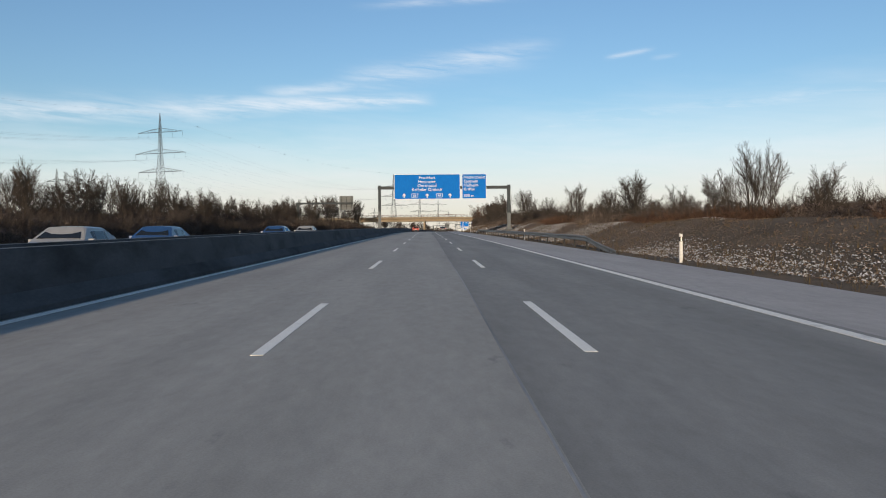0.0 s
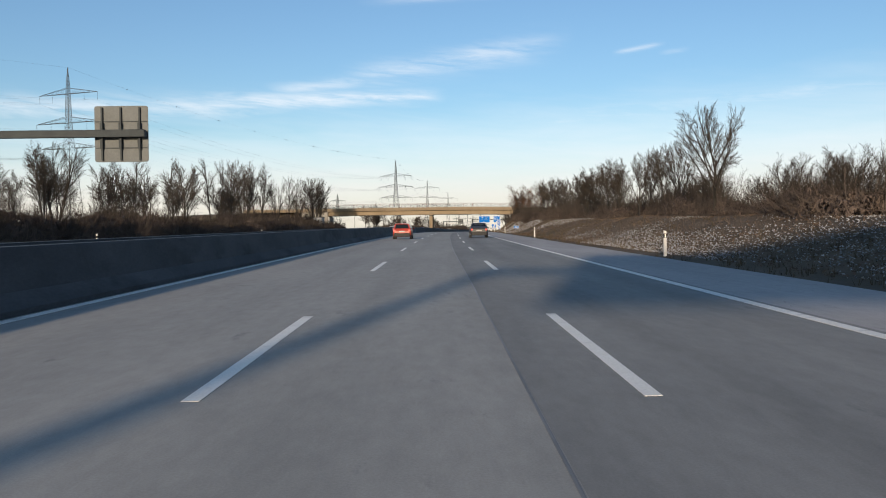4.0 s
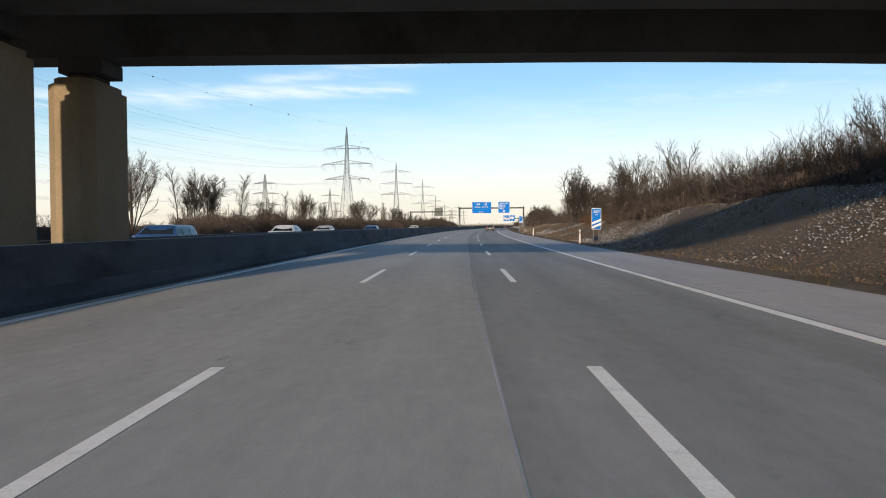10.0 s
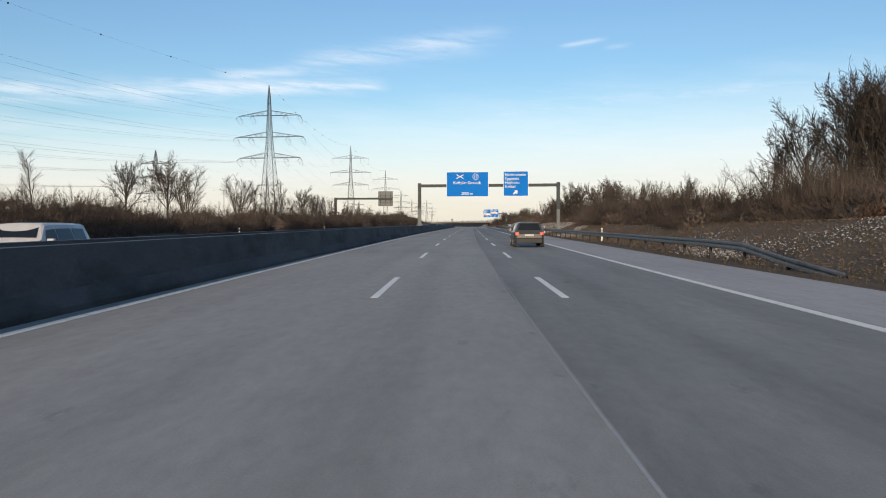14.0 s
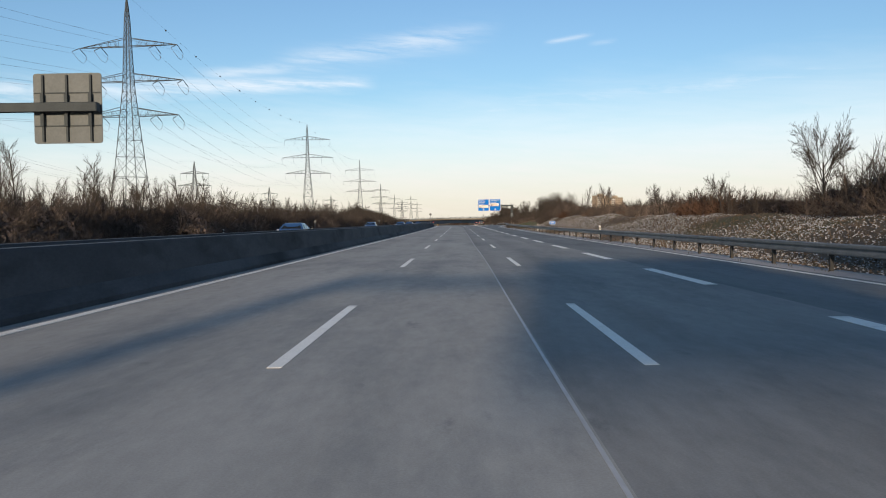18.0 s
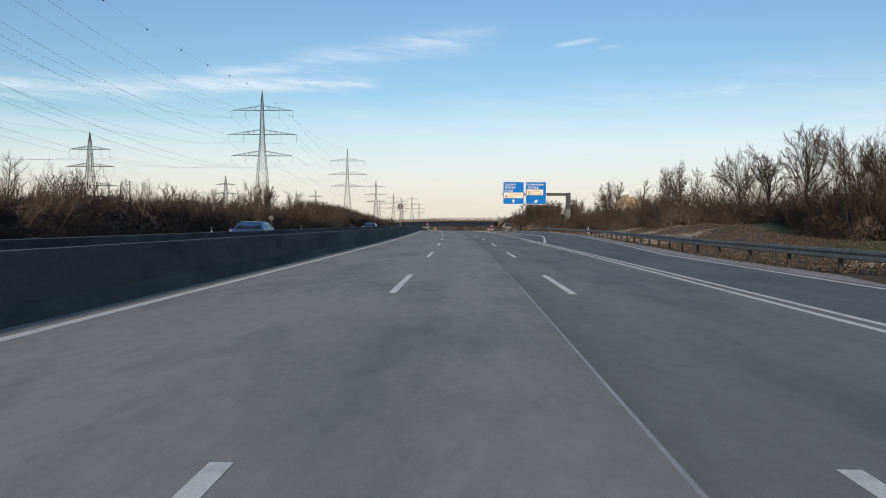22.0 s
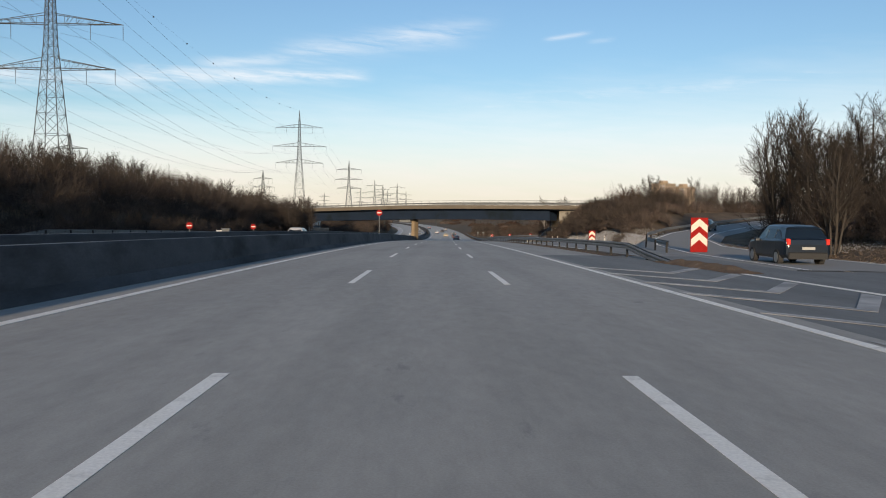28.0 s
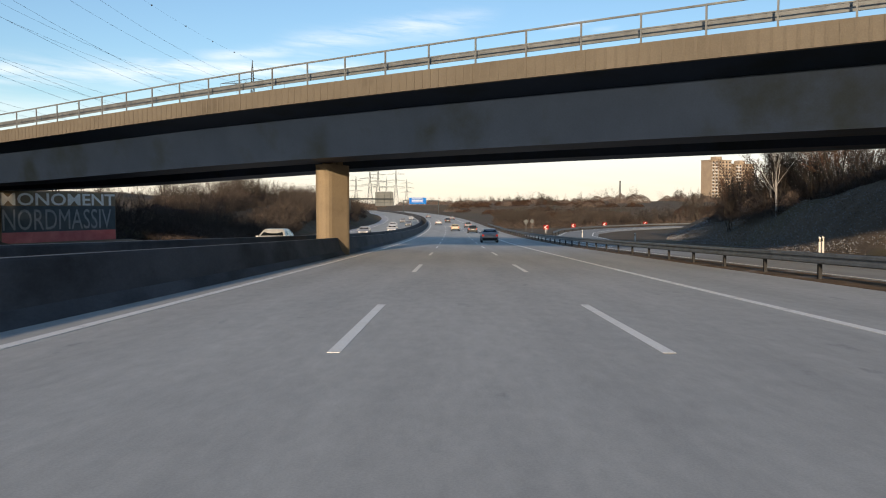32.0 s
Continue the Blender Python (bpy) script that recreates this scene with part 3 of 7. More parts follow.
RAMP_LINE = [(1070, 15.5, 0.0), (1090, 17.6, 0.05), (1108, 20.5, 0.25), (1126, 25.0, 0.7), (1142, 31.0, 1.4), (1155, 39.0, 2.3), (1165, 49.0, 3.4), (1172, 62.0, 4.8), (1176, 80.0, 6.0)]


def ramp_near(s, l):
    """How far a place is from the middle of the exit ramp, and the ramp's height there."""
    best = (999.0, 0.0)
    if 1050 < s < 1200 and 8 < l < 95:
        for (s0, l0, z0), (s1, l1, z1) in zip(RAMP_LINE, RAMP_LINE[1:]):
            t = min(1.0, max(0.0, ((s - s0) * (s1 - s0) + (l - l0) * (l1 - l0)) / ((s1 - s0) ** 2 + (l1 - l0) ** 2)))
            best = min(best, (math.hypot(s - s0 - t * (s1 - s0), l - l0 - t * (l1 - l0)), z0 + t * (z1 - z0)))
    return best


def land(s, l):
    """The ground's height over the road at a station and an offset."""
    if l >= 0:
        foot, top = R_FOOT(s), R_CREST(s)
        z = -0.12 + 0.07 * ease(l, foot - 1.6, foot - 0.8) + top * ease(l, foot, foot + 6.5) * 1.03
        dam = bump(s, 376, 13) * ease(l, 17.5, 24.5) * 6.3
        c2 = 1219 - 0.55 * (l - 24)
        dam2 = bump(s, c2, 15 if s < c2 else 9) * ease(l, 24.5, 31) * 6.6
        mound = 1.4 * bump(s, 826, 9.0) * bump(l, 14.6, 3.0)
        low = ease(l, 22 + 0.25 * max(0.0, s - 830), 30 + 0.25 * max(0.0, s - 830)) * ease(s, 700, 780) * (1 - ease(s, 930, 980))
        z = z * (1 - low) + 0.1 * low
        z = max(z, dam - 0.2, dam2 - 0.2, mound - 0.1)
        off, high = ramp_near(s, l)
        if off < 15:
            k = ease(off, 5.5, 14.5)
            z = z * k + min(z, high - 0.35) * (1 - k)
        if l > 45:
            k = ease(l, 45, 160)
            z = z * (1 - k) + (FAR_Z(s) * (1 - low) + 0.35 * low) * k
    else:
        a, top = -l, L_CREST(s)
        foot = L_FOOT(s)
        z = -0.12 + 0.07 * ease(a, 23.5, 24.5) + top * ease(a, foot, foot + 6.5)
        hill = ease(s, 1030, 1110) * (1 - ease(s, 1420, 1600)) * ease(a, foot + 2.5, foot + 21) * 3.2
        dam = bump(s, 376, 13) * ease(a, 36.5, 43) * 6.3
        dam2 = bump(s, 1266 + 0.6 * (a - 42), 18) * ease(a, 43.5, 50) * 7.4
        z = max(z + hill, dam - 0.2, dam2 - 0.2)
        if a > 60:
            k = ease(a, 60, 180)
            z = z * (1 - k) + FAR_Z(s) * k
    return z


def GROUND_H(s, l):
    if ramp_near(s, l)[0] < 6:
        return land(s, l)
    rough = noise.noise(Vector((s * 0.11, l * 0.13, 0.0))) * 0.35 + noise.noise(Vector((s * 0.5, l * 0.45, 3.0))) * 0.12
    return land(s, l) + (rough * ease(l, R_FOOT(s) + 1, R_FOOT(s) + 5) if l > 0 else rough * ease(-l, 25, 29))


def make_ground():
    ls = [-4000, -1500, -600, -300, -180, -130, -95, -75, -60, -52, -46, -42, -39, -36, -33, -31, -29, -27.5, -26, -25, -24.2, -23.4, -16, -9.3, -7.0, 0, 6, 8.4, 9.0, 9.7, 10.6, 11.8, 13,
          14.5, 16, 17.5, 19, 20.5, 22, 23.5, 25, 26.5, 28, 30, 33, 37, 42, 48, 60, 80, 110, 160, 300, 600, 1500, 4000]
    ss = [-600, -450, -300, -200, -120, -60] + list(range(-40, 1500, 5)) + list(range(1500, 2100, 30)) + [2200, 2500, 3000, 3800, 4490]
    v, f = [], []
    for s in ss:
        for l in ls:
            z = GROUND_H(s, l)
            if abs(l) <= 300:
                v.append(at(s, l, z))
            else:
                p = at(s, math.copysign(300, l), z)
                v.append(Vector((p.x + l - math.copysign(300, l), p.y, p.z)))
    w = len(ls)
    for k in range(len(ss) - 1):
        for i in range(w - 1):
            f.append((k * w + i, k * w + i + 1, (k + 1) * w + i + 1, (k + 1) * w + i))
    ob = part("ground", Shape().add(v, f), M["ground"], smooth=True)
    ob.data.materials.append(M["field"])
    for i, (k, c) in enumerate((k, c) for k in range(len(ss) - 1) for c in range(w - 1)):
        mid_s, mid_l = (ss[k] + ss[k + 1]) / 2, (ls[c] + ls[c + 1]) / 2
        if 806 < mid_s < 960 and 12 < mid_l < 140 and mid_l > 12 + 0.28 * max(0.0, mid_s - 835):
            ob.data.polygons[i].material_index = 1
    tagged(ob, "brown winter grass and leaf-strewn verges and fields beside the motorway", "ground", kind="structure")


make_ground()

# ---- carriageways ----
road = thing("road", "grey asphalt motorway carriageway with a darker repaved lane", "road", kind="structure")
strip("lane_surface", lambda s: -6.75, lambda s: 0.9, -300, 1900, 0.0, M["asphalt"], road, label="worn light grey asphalt of two lanes")
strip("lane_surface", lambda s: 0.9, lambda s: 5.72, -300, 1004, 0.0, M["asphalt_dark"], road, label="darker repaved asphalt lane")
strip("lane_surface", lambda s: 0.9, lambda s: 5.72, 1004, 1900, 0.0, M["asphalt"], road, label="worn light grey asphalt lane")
strip("hard_shoulder", lambda s: 5.72, lambda s: 8.8, -300, 570, -0.004, M["shoulder"], road, label="pale frosted hard shoulder")
strip("exit_lane", lambda s: 5.72, EXIT_OUT, 570, 1086, -0.004, M["asphalt_exit"], road, label="dark asphalt exit lane")
strip("hard_shoulder", lambda s: EXIT_OUT(s), lambda s: max(8.8, EXIT_OUT(s) + 1.1), 570, 1086, -0.01, M["shoulder"], road, label="pale frosted edge strip")
strip("hard_shoulder", lambda s: 5.72, lambda s: 9.2, 1086, 1900, -0.004, M["asphalt"], road, label="grey hard shoulder")
strip("side_road", lambda s: 10.9, lambda s: EXIT_OUT(s) - 0.4, 1086, 1330, -0.01, M["asphalt_dark"], road, label="parallel slip road behind the guardrail")
strip("dirt_strip", lambda s: 9.2, lambda s: 10.9, 1086, 1420, 0.01, M["soil"], road, label="dark earth strip under the guardrail")
for s0, s1, mat, wide in ((-100, 578, "seam_dark", 0.024), (578, 830, "seam", 0.032), (830, 1003, "seam_dark", 0.024)):
    strip("seam", lambda s: 0.874 + 0.03 * math.sin(s * 0.13), lambda s: 0.874 + wide + 0.03 * math.sin(s * 0.13), s0, s1, 0.005, M[mat], road, 3.0, "sealed joint between two asphalt lanes")
opposite = thing("opposite_road", "grey asphalt carriageway of the opposite direction", "road", kind="structure")
strip("lane_surface", lambda s: -21.2, lambda s: -9.3, -300, 1900, 0.0, M["asphalt"], opposite)
strip("hard_shoulder", lambda s: -23.6, lambda s: -21.2, -300, 1900, -0.004, M["shoulder"], opposite)
strip("ramp_surface", lambda s: -28.6 + 3.6 * ease(s, 1140, 1185), lambda s: -23.9, 1096, 1185, -0.002, M["asphalt_dark"], opposite, label="dark asphalt of the ramp beside the opposite lanes")


def make_ramp(pts, label):
    line = [at(*p) for p in pts]
    fine = []
    for i in range(len(line) - 1):
        for k in range(5):
            fine.append(line[i].lerp(line[i + 1], k / 5))
    sh, v, f = Shape(), [], []
    for i, p in enumerate(fine):
        d = (fine[min(i + 1, len(fine) - 1)] - fine[max(i - 1, 0)]).normalized()
        side = Vector((d.y, -d.x, 0)).normalized()
        for o, z in ((-5.2, -0.9), (-2.9, 0.02), (2.9, 0.02), (5.2, -0.9)):
            v.append(p + side * o + Vector((0, 0, z)))
    for i in range(len(fine) - 1):
        for k in range(3):
            f.append((i * 4 + k, i * 4 + k + 1, i * 4 + 5 + k, i * 4 + 4 + k))
    ob = thing("ramp_road", label, "road", kind="structure")
    part("surface", sh.add(v, f), M["asphalt_dark"], ob)
    for o, nm in ((-2.5, "edge_line"), (2.5, "edge_line")):
        sh, v = Shape(), []
        for i, p in enumerate(fine):
            d = (fine[min(i + 1, len(fine) - 1)] - fine[max(i - 1, 0)]).normalized()
            side = Vector((d.y, -d.x, 0)).normalized()
            v += [p + side * (o - 0.09) + Vector((0, 0, 0.032)), p + side * (o + 0.09) + Vector((0, 0, 0.032))]
        sh.add(v, [(i * 2, i * 2 + 1, i * 2 + 3, i * 2 + 2) for i in range(len(fine) - 1)])
        part(nm, sh, M["paint"], ob, "white edge line")
    return fine


RAMP = make_ramp(RAMP_LINE, "grey asphalt exit ramp curving uphill")
LOOP = make_ramp([(1262, 14.6, 0.0), (1292, 15.6, 0.0), (1320, 18.0, 0.05), (1345, 22.5, 0.1), (1366, 29.5, 0.15), (1384, 39.0, 0.2), (1398, 52.0, 0.3), (1407, 68.0, 0.4), (1412, 88.0, 0.5)], "grey asphalt slip road curving away from the motorway")

# ---- road markings ----
dash = Shape().box(-0.075, 0.075, 0, 6.0, 0.0, 0.003).mesh("lane_dash")
dash.materials.append(M["paint"])
for k in range(-3, 88):
    for l in (-1.875, 1.875):
        part("lane_dash", dash, M["paint"], road, m=laid(18.0 * k, l, 0.002))
for k in range(-3, 60):
    for l in (-13.2, -17.0):
        part("lane_dash", dash, M["paint"], opposite, m=laid(18.0 * k + 5, l, 0.002))
block = Shape().box(-0.15, 0.15, 0, 6.0, 0.0, 0.003).mesh("block_dash")
block.materials.append(M["paint"])
for k in range(-1, 16):
    part("block_dash", block, M["paint"], road, m=laid(591.8 + 12 * k, 5.45, 0.002))
for k in range(11):
    part("lane_dash", dash, M["paint"], road, m=laid(946 + 12.4 * k, 14.3, 0.002))


def line(name, off, s0, s1, width, mat=None, parent=None, step=6.0):
    swept(name, [(-width / 2, 0.0005), (-width / 2, 0.008), (width / 2, 0.008), (width / 2, 0.0005)], s0, s1, mat or M["paint"], parent or road, step, offset=off)


line("edge_line", lambda s: LEFT_LINE(s) - 0.06, -250, 1800, 0.19)
line("edge_line", RIGHT_LINE, -250, 572, 0.20)
line("edge_line", lambda s: 5.36, 784, 880, 0.12)
line("edge_line", lambda s: 5.74, 784, 872, 0.12)
line("edge_line", RIGHT_LINE, 872.5, 1800, 0.18)
EXIT_LEFT = curve((872, 5.95), (890, 8.0), (907, 9.9), (975, 10.1), (1040, 9.6), (1072, 9.9), (1110, 11.3), (1250, 11.3), (1560, 11.2))
line("edge_line", EXIT_LEFT, 873, 1068, 0.2)
line("edge_line", EXIT_LEFT, 1100, 1320, 0.16)
line("edge_line", lambda s: EXIT_OUT(s) - 0.35, 574, 1090, 0.15)
line("edge_line", lambda s: EXIT_OUT(s) - 0.8, 1095, 1300, 0.16)
line("edge_line", lambda s: -9.9, -250, 1800, 0.2, None, opposite)
line("edge_line", lambda s: -21.0, -250, 1800, 0.2, None, opposite)
for k in range(6, 48):
    s = 889 + 3.88 * k
    a, b = RIGHT_LINE(s) + 0.2, min(EXIT_LEFT(s) - 0.15, 9.5 if s < 1075 else 8.9)
    if b - a < 0.8:
        continue
    mid, run = a + (b - a) * 0.52, 0.9 * (b - a)
    v = [at(s, a, 0.009), at(s + 0.55, a, 0.009), at(s - run + 0.7, mid, 0.009), at(s - run, mid, 0.009), at(s - run * 0.08, b, 0.009), at(s - run * 0.08 + 0.85, b, 0.009)]
    part("hatch_stripe", Shape().add([p - Vector((0, 0, 0.008)) for p in v] + v, [(6, 9, 8, 7), (9, 10, 11, 8), (0, 3, 9, 6), (3, 4, 10, 9)]), M["paint_worn"], road, "worn chevron stripe of the painted island")

# ---- median barriers ----
FACE = [(-6.62, -0.05), (-6.62, 0.10), (-6.84, 0.36), (-7.02, 1.06), (-7.05, 1.10), (-7.22, 1.10), (-7.25, 1.06), (-7.38, 0.30), (-7.5, -0.05)]
SINK = curve((700, 0.0), (790, -0.06), (880, -0.13), (1760, -0.13))
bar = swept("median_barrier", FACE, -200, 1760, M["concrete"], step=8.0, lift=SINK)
tagged(fix_normals(bar), "long weathered concrete barrier along the central reservation, coloured dark for its shaded face", "barrier", kind="structure")
foot = swept("barrier_foot", [(-6.612, -0.05), (-6.612, 0.104), (-6.836, 0.366), (-7.0, 0.36), (-7.0, -0.05)], -200, 1760, M["foot_lit"], bar, 8.0, "sloped barrier foot, its lighter tone painted for skylight", lift=SINK)
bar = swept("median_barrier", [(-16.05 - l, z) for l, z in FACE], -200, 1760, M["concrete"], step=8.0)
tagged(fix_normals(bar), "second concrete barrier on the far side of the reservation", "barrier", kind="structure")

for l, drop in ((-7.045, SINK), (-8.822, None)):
    swept("barrier_cap", [(l, 1.1005), (l, 1.114), (l - 0.05, 1.114), (l - 0.05, 1.1005)], -200, 1760, M["cap"], bar, 8.0, "pale strip along the barrier top, painted for the light it catches", lift=drop)

# ---- guardrails ----
POST = Shape().prism([(-0.05, -0.05), (0.05, -0.05), (0.05, -0.03), (-0.03, -0.03), (-0.03, 0.03), (0.05, 0.03), (0.05, 0.05), (-0.05, 0.05)], "z", -0.3, 0.68).mesh("post")
POST.materials.append(M["steel_dull"])
WAVE = [(0.0, 0.44), (0.05, 0.47), (0.05, 0.54), (0.0, 0.585), (0.0, 0.605), (0.05, 0.65), (0.05, 0.72), (0.0, 0.75)]
WAVE = WAVE + [(x - 0.006, z) for x, z in reversed(WAVE)]


def guardrail(name, label, off, s0, s1, gap, both=False, lift=None, sink=(True, True)):
    top = thing(name, label, "guardrail", kind="structure")
    low = lambda s: (lift(s) if lift else 0.0) - (0.65 * ease(s0 + 9 - s, 0, 9) if sink[0] else 0) - (0.65 * ease(s - (s1 - 9), 0, 9) if sink[1] else 0)
    fix_normals(swept("rail", [(-0.08 - x, z) for x, z in WAVE], s0, s1, M["steel"], top, 4.0, "corrugated galvanised rail", offset=off, lift=low))
    if both:
        fix_normals(swept("rail", [(0.08 + x, z) for x, z in WAVE], s0, s1, M["steel"], top, 4.0, "corrugated galvanised rail", offset=off, lift=low))
    for i in range(int((s1 - s0) / gap) + 1):
        s = s0 + gap * i
        part("post", POST, M["steel"], top, m=along(s, off(s), low(s)))


guardrail("guardrail", "dull galvanised steel guardrail beside the hard shoulder", lambda s: 9.45, 31, 147, 4.0)
guardrail("guardrail", "dull galvanised steel guardrail beside the exit lane", curve((528, 10.2), (600, 9.9), (760, 10.0), (850, 11.2), (907, 16.2), (960, 19.3), (998, 19.9)), 528, 998, 4.0)
guardrail("guardrail", "double-sided steel guardrail between motorway and slip road", curve((1071, 9.9), (1100, 10.05), (1230, 9.75), (1420, 10.0)), 1076, 1420, 4.0, True, sink=(True, False))
guardrail("guardrail", "steel guardrail along the ramp beside the opposite lanes", curve((1096, -29.4), (1150, -28.8), (1185, -25.6), (1240, -24.0)), 1096, 1240, 4.0, lift=lambda s: 0.30 + 0.18 * ease(s, 1150, 1190))

guardrail("guardrail", "steel guardrail before the bridge abutment beside the opposite lanes", lambda s: -24.6, 316, 404, 4.0, lift=lambda s: 0.1)


def path_rail(name, label, line_pts, side, base):
    top = thing(name, label, "guardrail", kind="structure")
    pts = []
    for i, p in enumerate(line_pts):
        d = (line_pts[min(i + 1, len(line_pts) - 1)] - line_pts[max(i - 1, 0)]).normalized()
        pts.append(p + Vector((d.y, -d.x, 0)).normalized() * side + Vector((0, 0, base)))
    sh, n = Shape(), len(WAVE)
    v, f = [], []
    for i, p in enumerate(pts):
        d = (pts[min(i + 1, len(pts) - 1)] - pts[max(i - 1, 0)]).normalized()
        o = Vector((d.y, -d.x, 0)).normalized() * (-1 if side > 0 else 1)
        v += [p + o * (0.08 + x) + Vector((0, 0, z)) for x, z in WAVE]
    for i in range(len(pts) - 1):
        f += [(i * n + k, i * n + (k + 1) % n, (i + 1) * n + (k + 1) % n, (i + 1) * n + k) for k in range(n)]
    fix_normals(part("rail", sh.add(v, f), M["steel"], top, "corrugated galvanised rail"))
    for p in pts[::2]:
        part("post", POST, M["steel"], top, m=Matrix.Translation(p))


path_rail("guardrail", "curved steel guardrail on the uphill exit ramp", RAMP[6:], -3.4, -0.1)
path_rail("guardrail", "curved steel guardrail on the outside of the slip road", LOOP[10:], -3.5, -0.05)


# ---- delineator posts ----
def delineator():
    top = thing("delineator_post", "white plastic delineator post with a black band", "delineator", along(21.5, 9.6), "roadside delineators")
    part("body", Shape().prism([(-0.06, -0.05), (0.06, -0.03), (0.06, 0.03), (-0.06, 0.05)], "z", -0.1, 0.74), M["white_plastic"], top)
    part("black_band", Shape().prism([(-0.063, -0.053), (0.063, -0.033), (0.063, 0.033), (-0.063, 0.053)], "z", 0.74, 0.92), M["black"], top, "black reflector band")
    cap = Shape().prism([(-0.06, -0.05), (0.06, -0.03), (0.06, 0.03), (-0.06, 0.05)], "z", 0.92, 1.0)
    cap.add([(-0.06, -0.05, 1.0), (0.06, -0.03, 1.0), (0.06, 0.03, 1.0), (-0.06, 0.05, 1.0), (-0.06, -0.05, 1.05), (-0.06, 0.05, 1.05)], [(0, 1, 4), (2, 3, 5), (1, 2, 5, 4), (0, 4, 5, 3)])
    part("cap", cap, M["white_plastic"], top)
    part("reflector", Shape().box(-0.025, 0.025, -0.056, -0.046, 0.755, 0.905, 0.008), M["reflector"], top, "pale reflector")
    return top


first = delineator()
for k in range(1, 17):
    s = 21.5 + 50 * k
    off = 9.6 if s < 520 else (10.9 if s < 830 else R_FOOT(s) - 0.5)
    copy_thing(first, along(s, off, -0.02))
for s, l in ((928, 19.0), (978, 20.6), (1030, 20.6), (1078, 20.2), (1146, 21.0), (1171, 21.4), (1182, 18.9), (1181, 19.6), (1244, 20.5), (1246, 21.6), (1280, 18.0), (1310, 17.4), (1350, 17.0)):
    copy_thing(first, along(s, l, max(-0.02, land(s, l))))
for k in range(0, 25):
    s = 45.5 + 49.6 * k
    copy_thing(first, along(s, -23.9, -0.06, 180))


# ---- gantries ----
def text_at(x, z, y=-0.045):
    return Matrix.Translation((x, y, z)) @ Matrix.Rotation(radians(90), 4, "X")


def rounded(w, h, r, n=4):
    pts = []
    for cx, cz, a in ((w - r, r, -90), (w - r, h - r, 0), (r, h - r, 90), (r, r, 180)):
        for i in range(n + 1):
            t = radians(a + 90 * i / n)
            pts.append((cx + r * math.cos(t), cz + r * math.sin(t)))
    return pts


def sign_panel(parent, x, z, w, h, mat="sign_blue"):
    p = part("sign_panel", Shape().prism(rounded(w, h, 0.16), "y", 0.02, 0.07), M["sign_back"], parent, "sign board", Matrix.Translation((x, 0, z)))
    part("border", Shape().prism([(a, b) for a, b in rounded(w, h, 0.16)], "y", -0.012, 0.0195), M["sign_white"], p, "white sign border")
    part("face", Shape().prism([(a + 0.06, b + 0.06) for a, b in rounded(w - 0.12, h - 0.12, 0.12)], "y", -0.022, -0.013), M[mat], p, "blue sign face")
    return p


def arrow(parent, x, z, size, mat="sign_white", turn=0):
    o = [(-0.11, -0.55), (0.11, -0.55), (0.11, 0.08), (0.36, -0.12), (0.36, 0.10), (0, 0.5), (-0.36, 0.10), (-0.36, -0.12), (-0.11, 0.08)]
    c, s = math.cos(radians(turn)), math.sin(radians(turn))
    o = [(size * (a * c + b * s), size * (-a * s + b * c)) for a, b in o]
    part("arrow", Shape().prism(o, "y", -0.032, -0.0225), M[mat], parent, "white arrow", Matrix.Translation((x, 0, z)))


def shield(parent, x, z, w, h, text):
    p = part("route_shield", Shape().prism([(a - w / 2, b - h / 2) for a, b in rounded(w, h, 0.1)], "y", -0.030, -0.0225), M["sign_white"], parent, "white-bordered route shield", Matrix.Translation((x, 0, z)))
    part("shield_face", Shape().prism([(a - w / 2 + 0.05, b - h / 2 + 0.05) for a, b in rounded(w - 0.1, h - 0.1, 0.07)], "y", -0.036, -0.0305), M["sign_blue"], p)
    lettering("route_number", text, h * 0.85, M["sign_white"], p, text_at(0, -h * 0.30, -0.042), "CENTER")


def column(parent, x, top, base, wide=0.52, plinth=True, back=0.0):
    h = base + 2.6
    shift = Matrix.Translation((0, back, 0))
    part("column", Shape().box(x - wide / 2, x + wide / 2, 0.12, 0.12 + wide, h, top, 0.05), M["pole"], parent, "grey box-section column", shift)
    low = Shape().box(x - wide / 2 - 0.005, x + wide / 2 + 0.005, 0.115, 0.125 + wide, base + 0.35, h, 0.0)
    for dx in (-1, 1):
        low.prism([(x + dx * (wide / 2 + 0.005), base), (x + dx * (wide / 2 + 0.18), base), (x + dx * (wide / 2 + 0.005), base + 0.40)], "y", 0.2, 0.24)
        low.prism([(x + dx * (wide / 2 + 0.005), base), (x + dx * (wide / 2 + 0.18), base), (x + dx * (wide / 2 + 0.005), base + 0.40)], "y", wide + 0.0, wide + 0.04)
    low.box(x - wide / 2 + 0.02, x + wide / 2 - 0.02, 0.135, 0.105 + wide, base, base + 0.36)
    part("column_foot", low, M["pole_pale"], parent, "pale coated column foot with gussets", shift)
    pl = Shape().box(x - wide / 2 - 0.35, x + wide / 2 + 0.35, -0.2, wide + 0.45, base - 0.06, base, 0.0)
    for dx in (-1, 1):
        for yy in (0.0, 0.2 + wide):
            pl.tube((x + dx * (wide / 2 + 0.22), yy, base), (x + dx * (wide / 2 + 0.22), yy, base + 0.1), 0.03, n=6)
    part("base_plate", pl, M["pole_pale"], parent, "bolted base plate", shift)
    if plinth:
        part("plinth", Shape().box(x - 0.75, x + 0.75, -0.4, wide + 0.6, base - 2.0, base - 0.06, 0.04), M["concrete"], parent, "concrete plinth", shift)


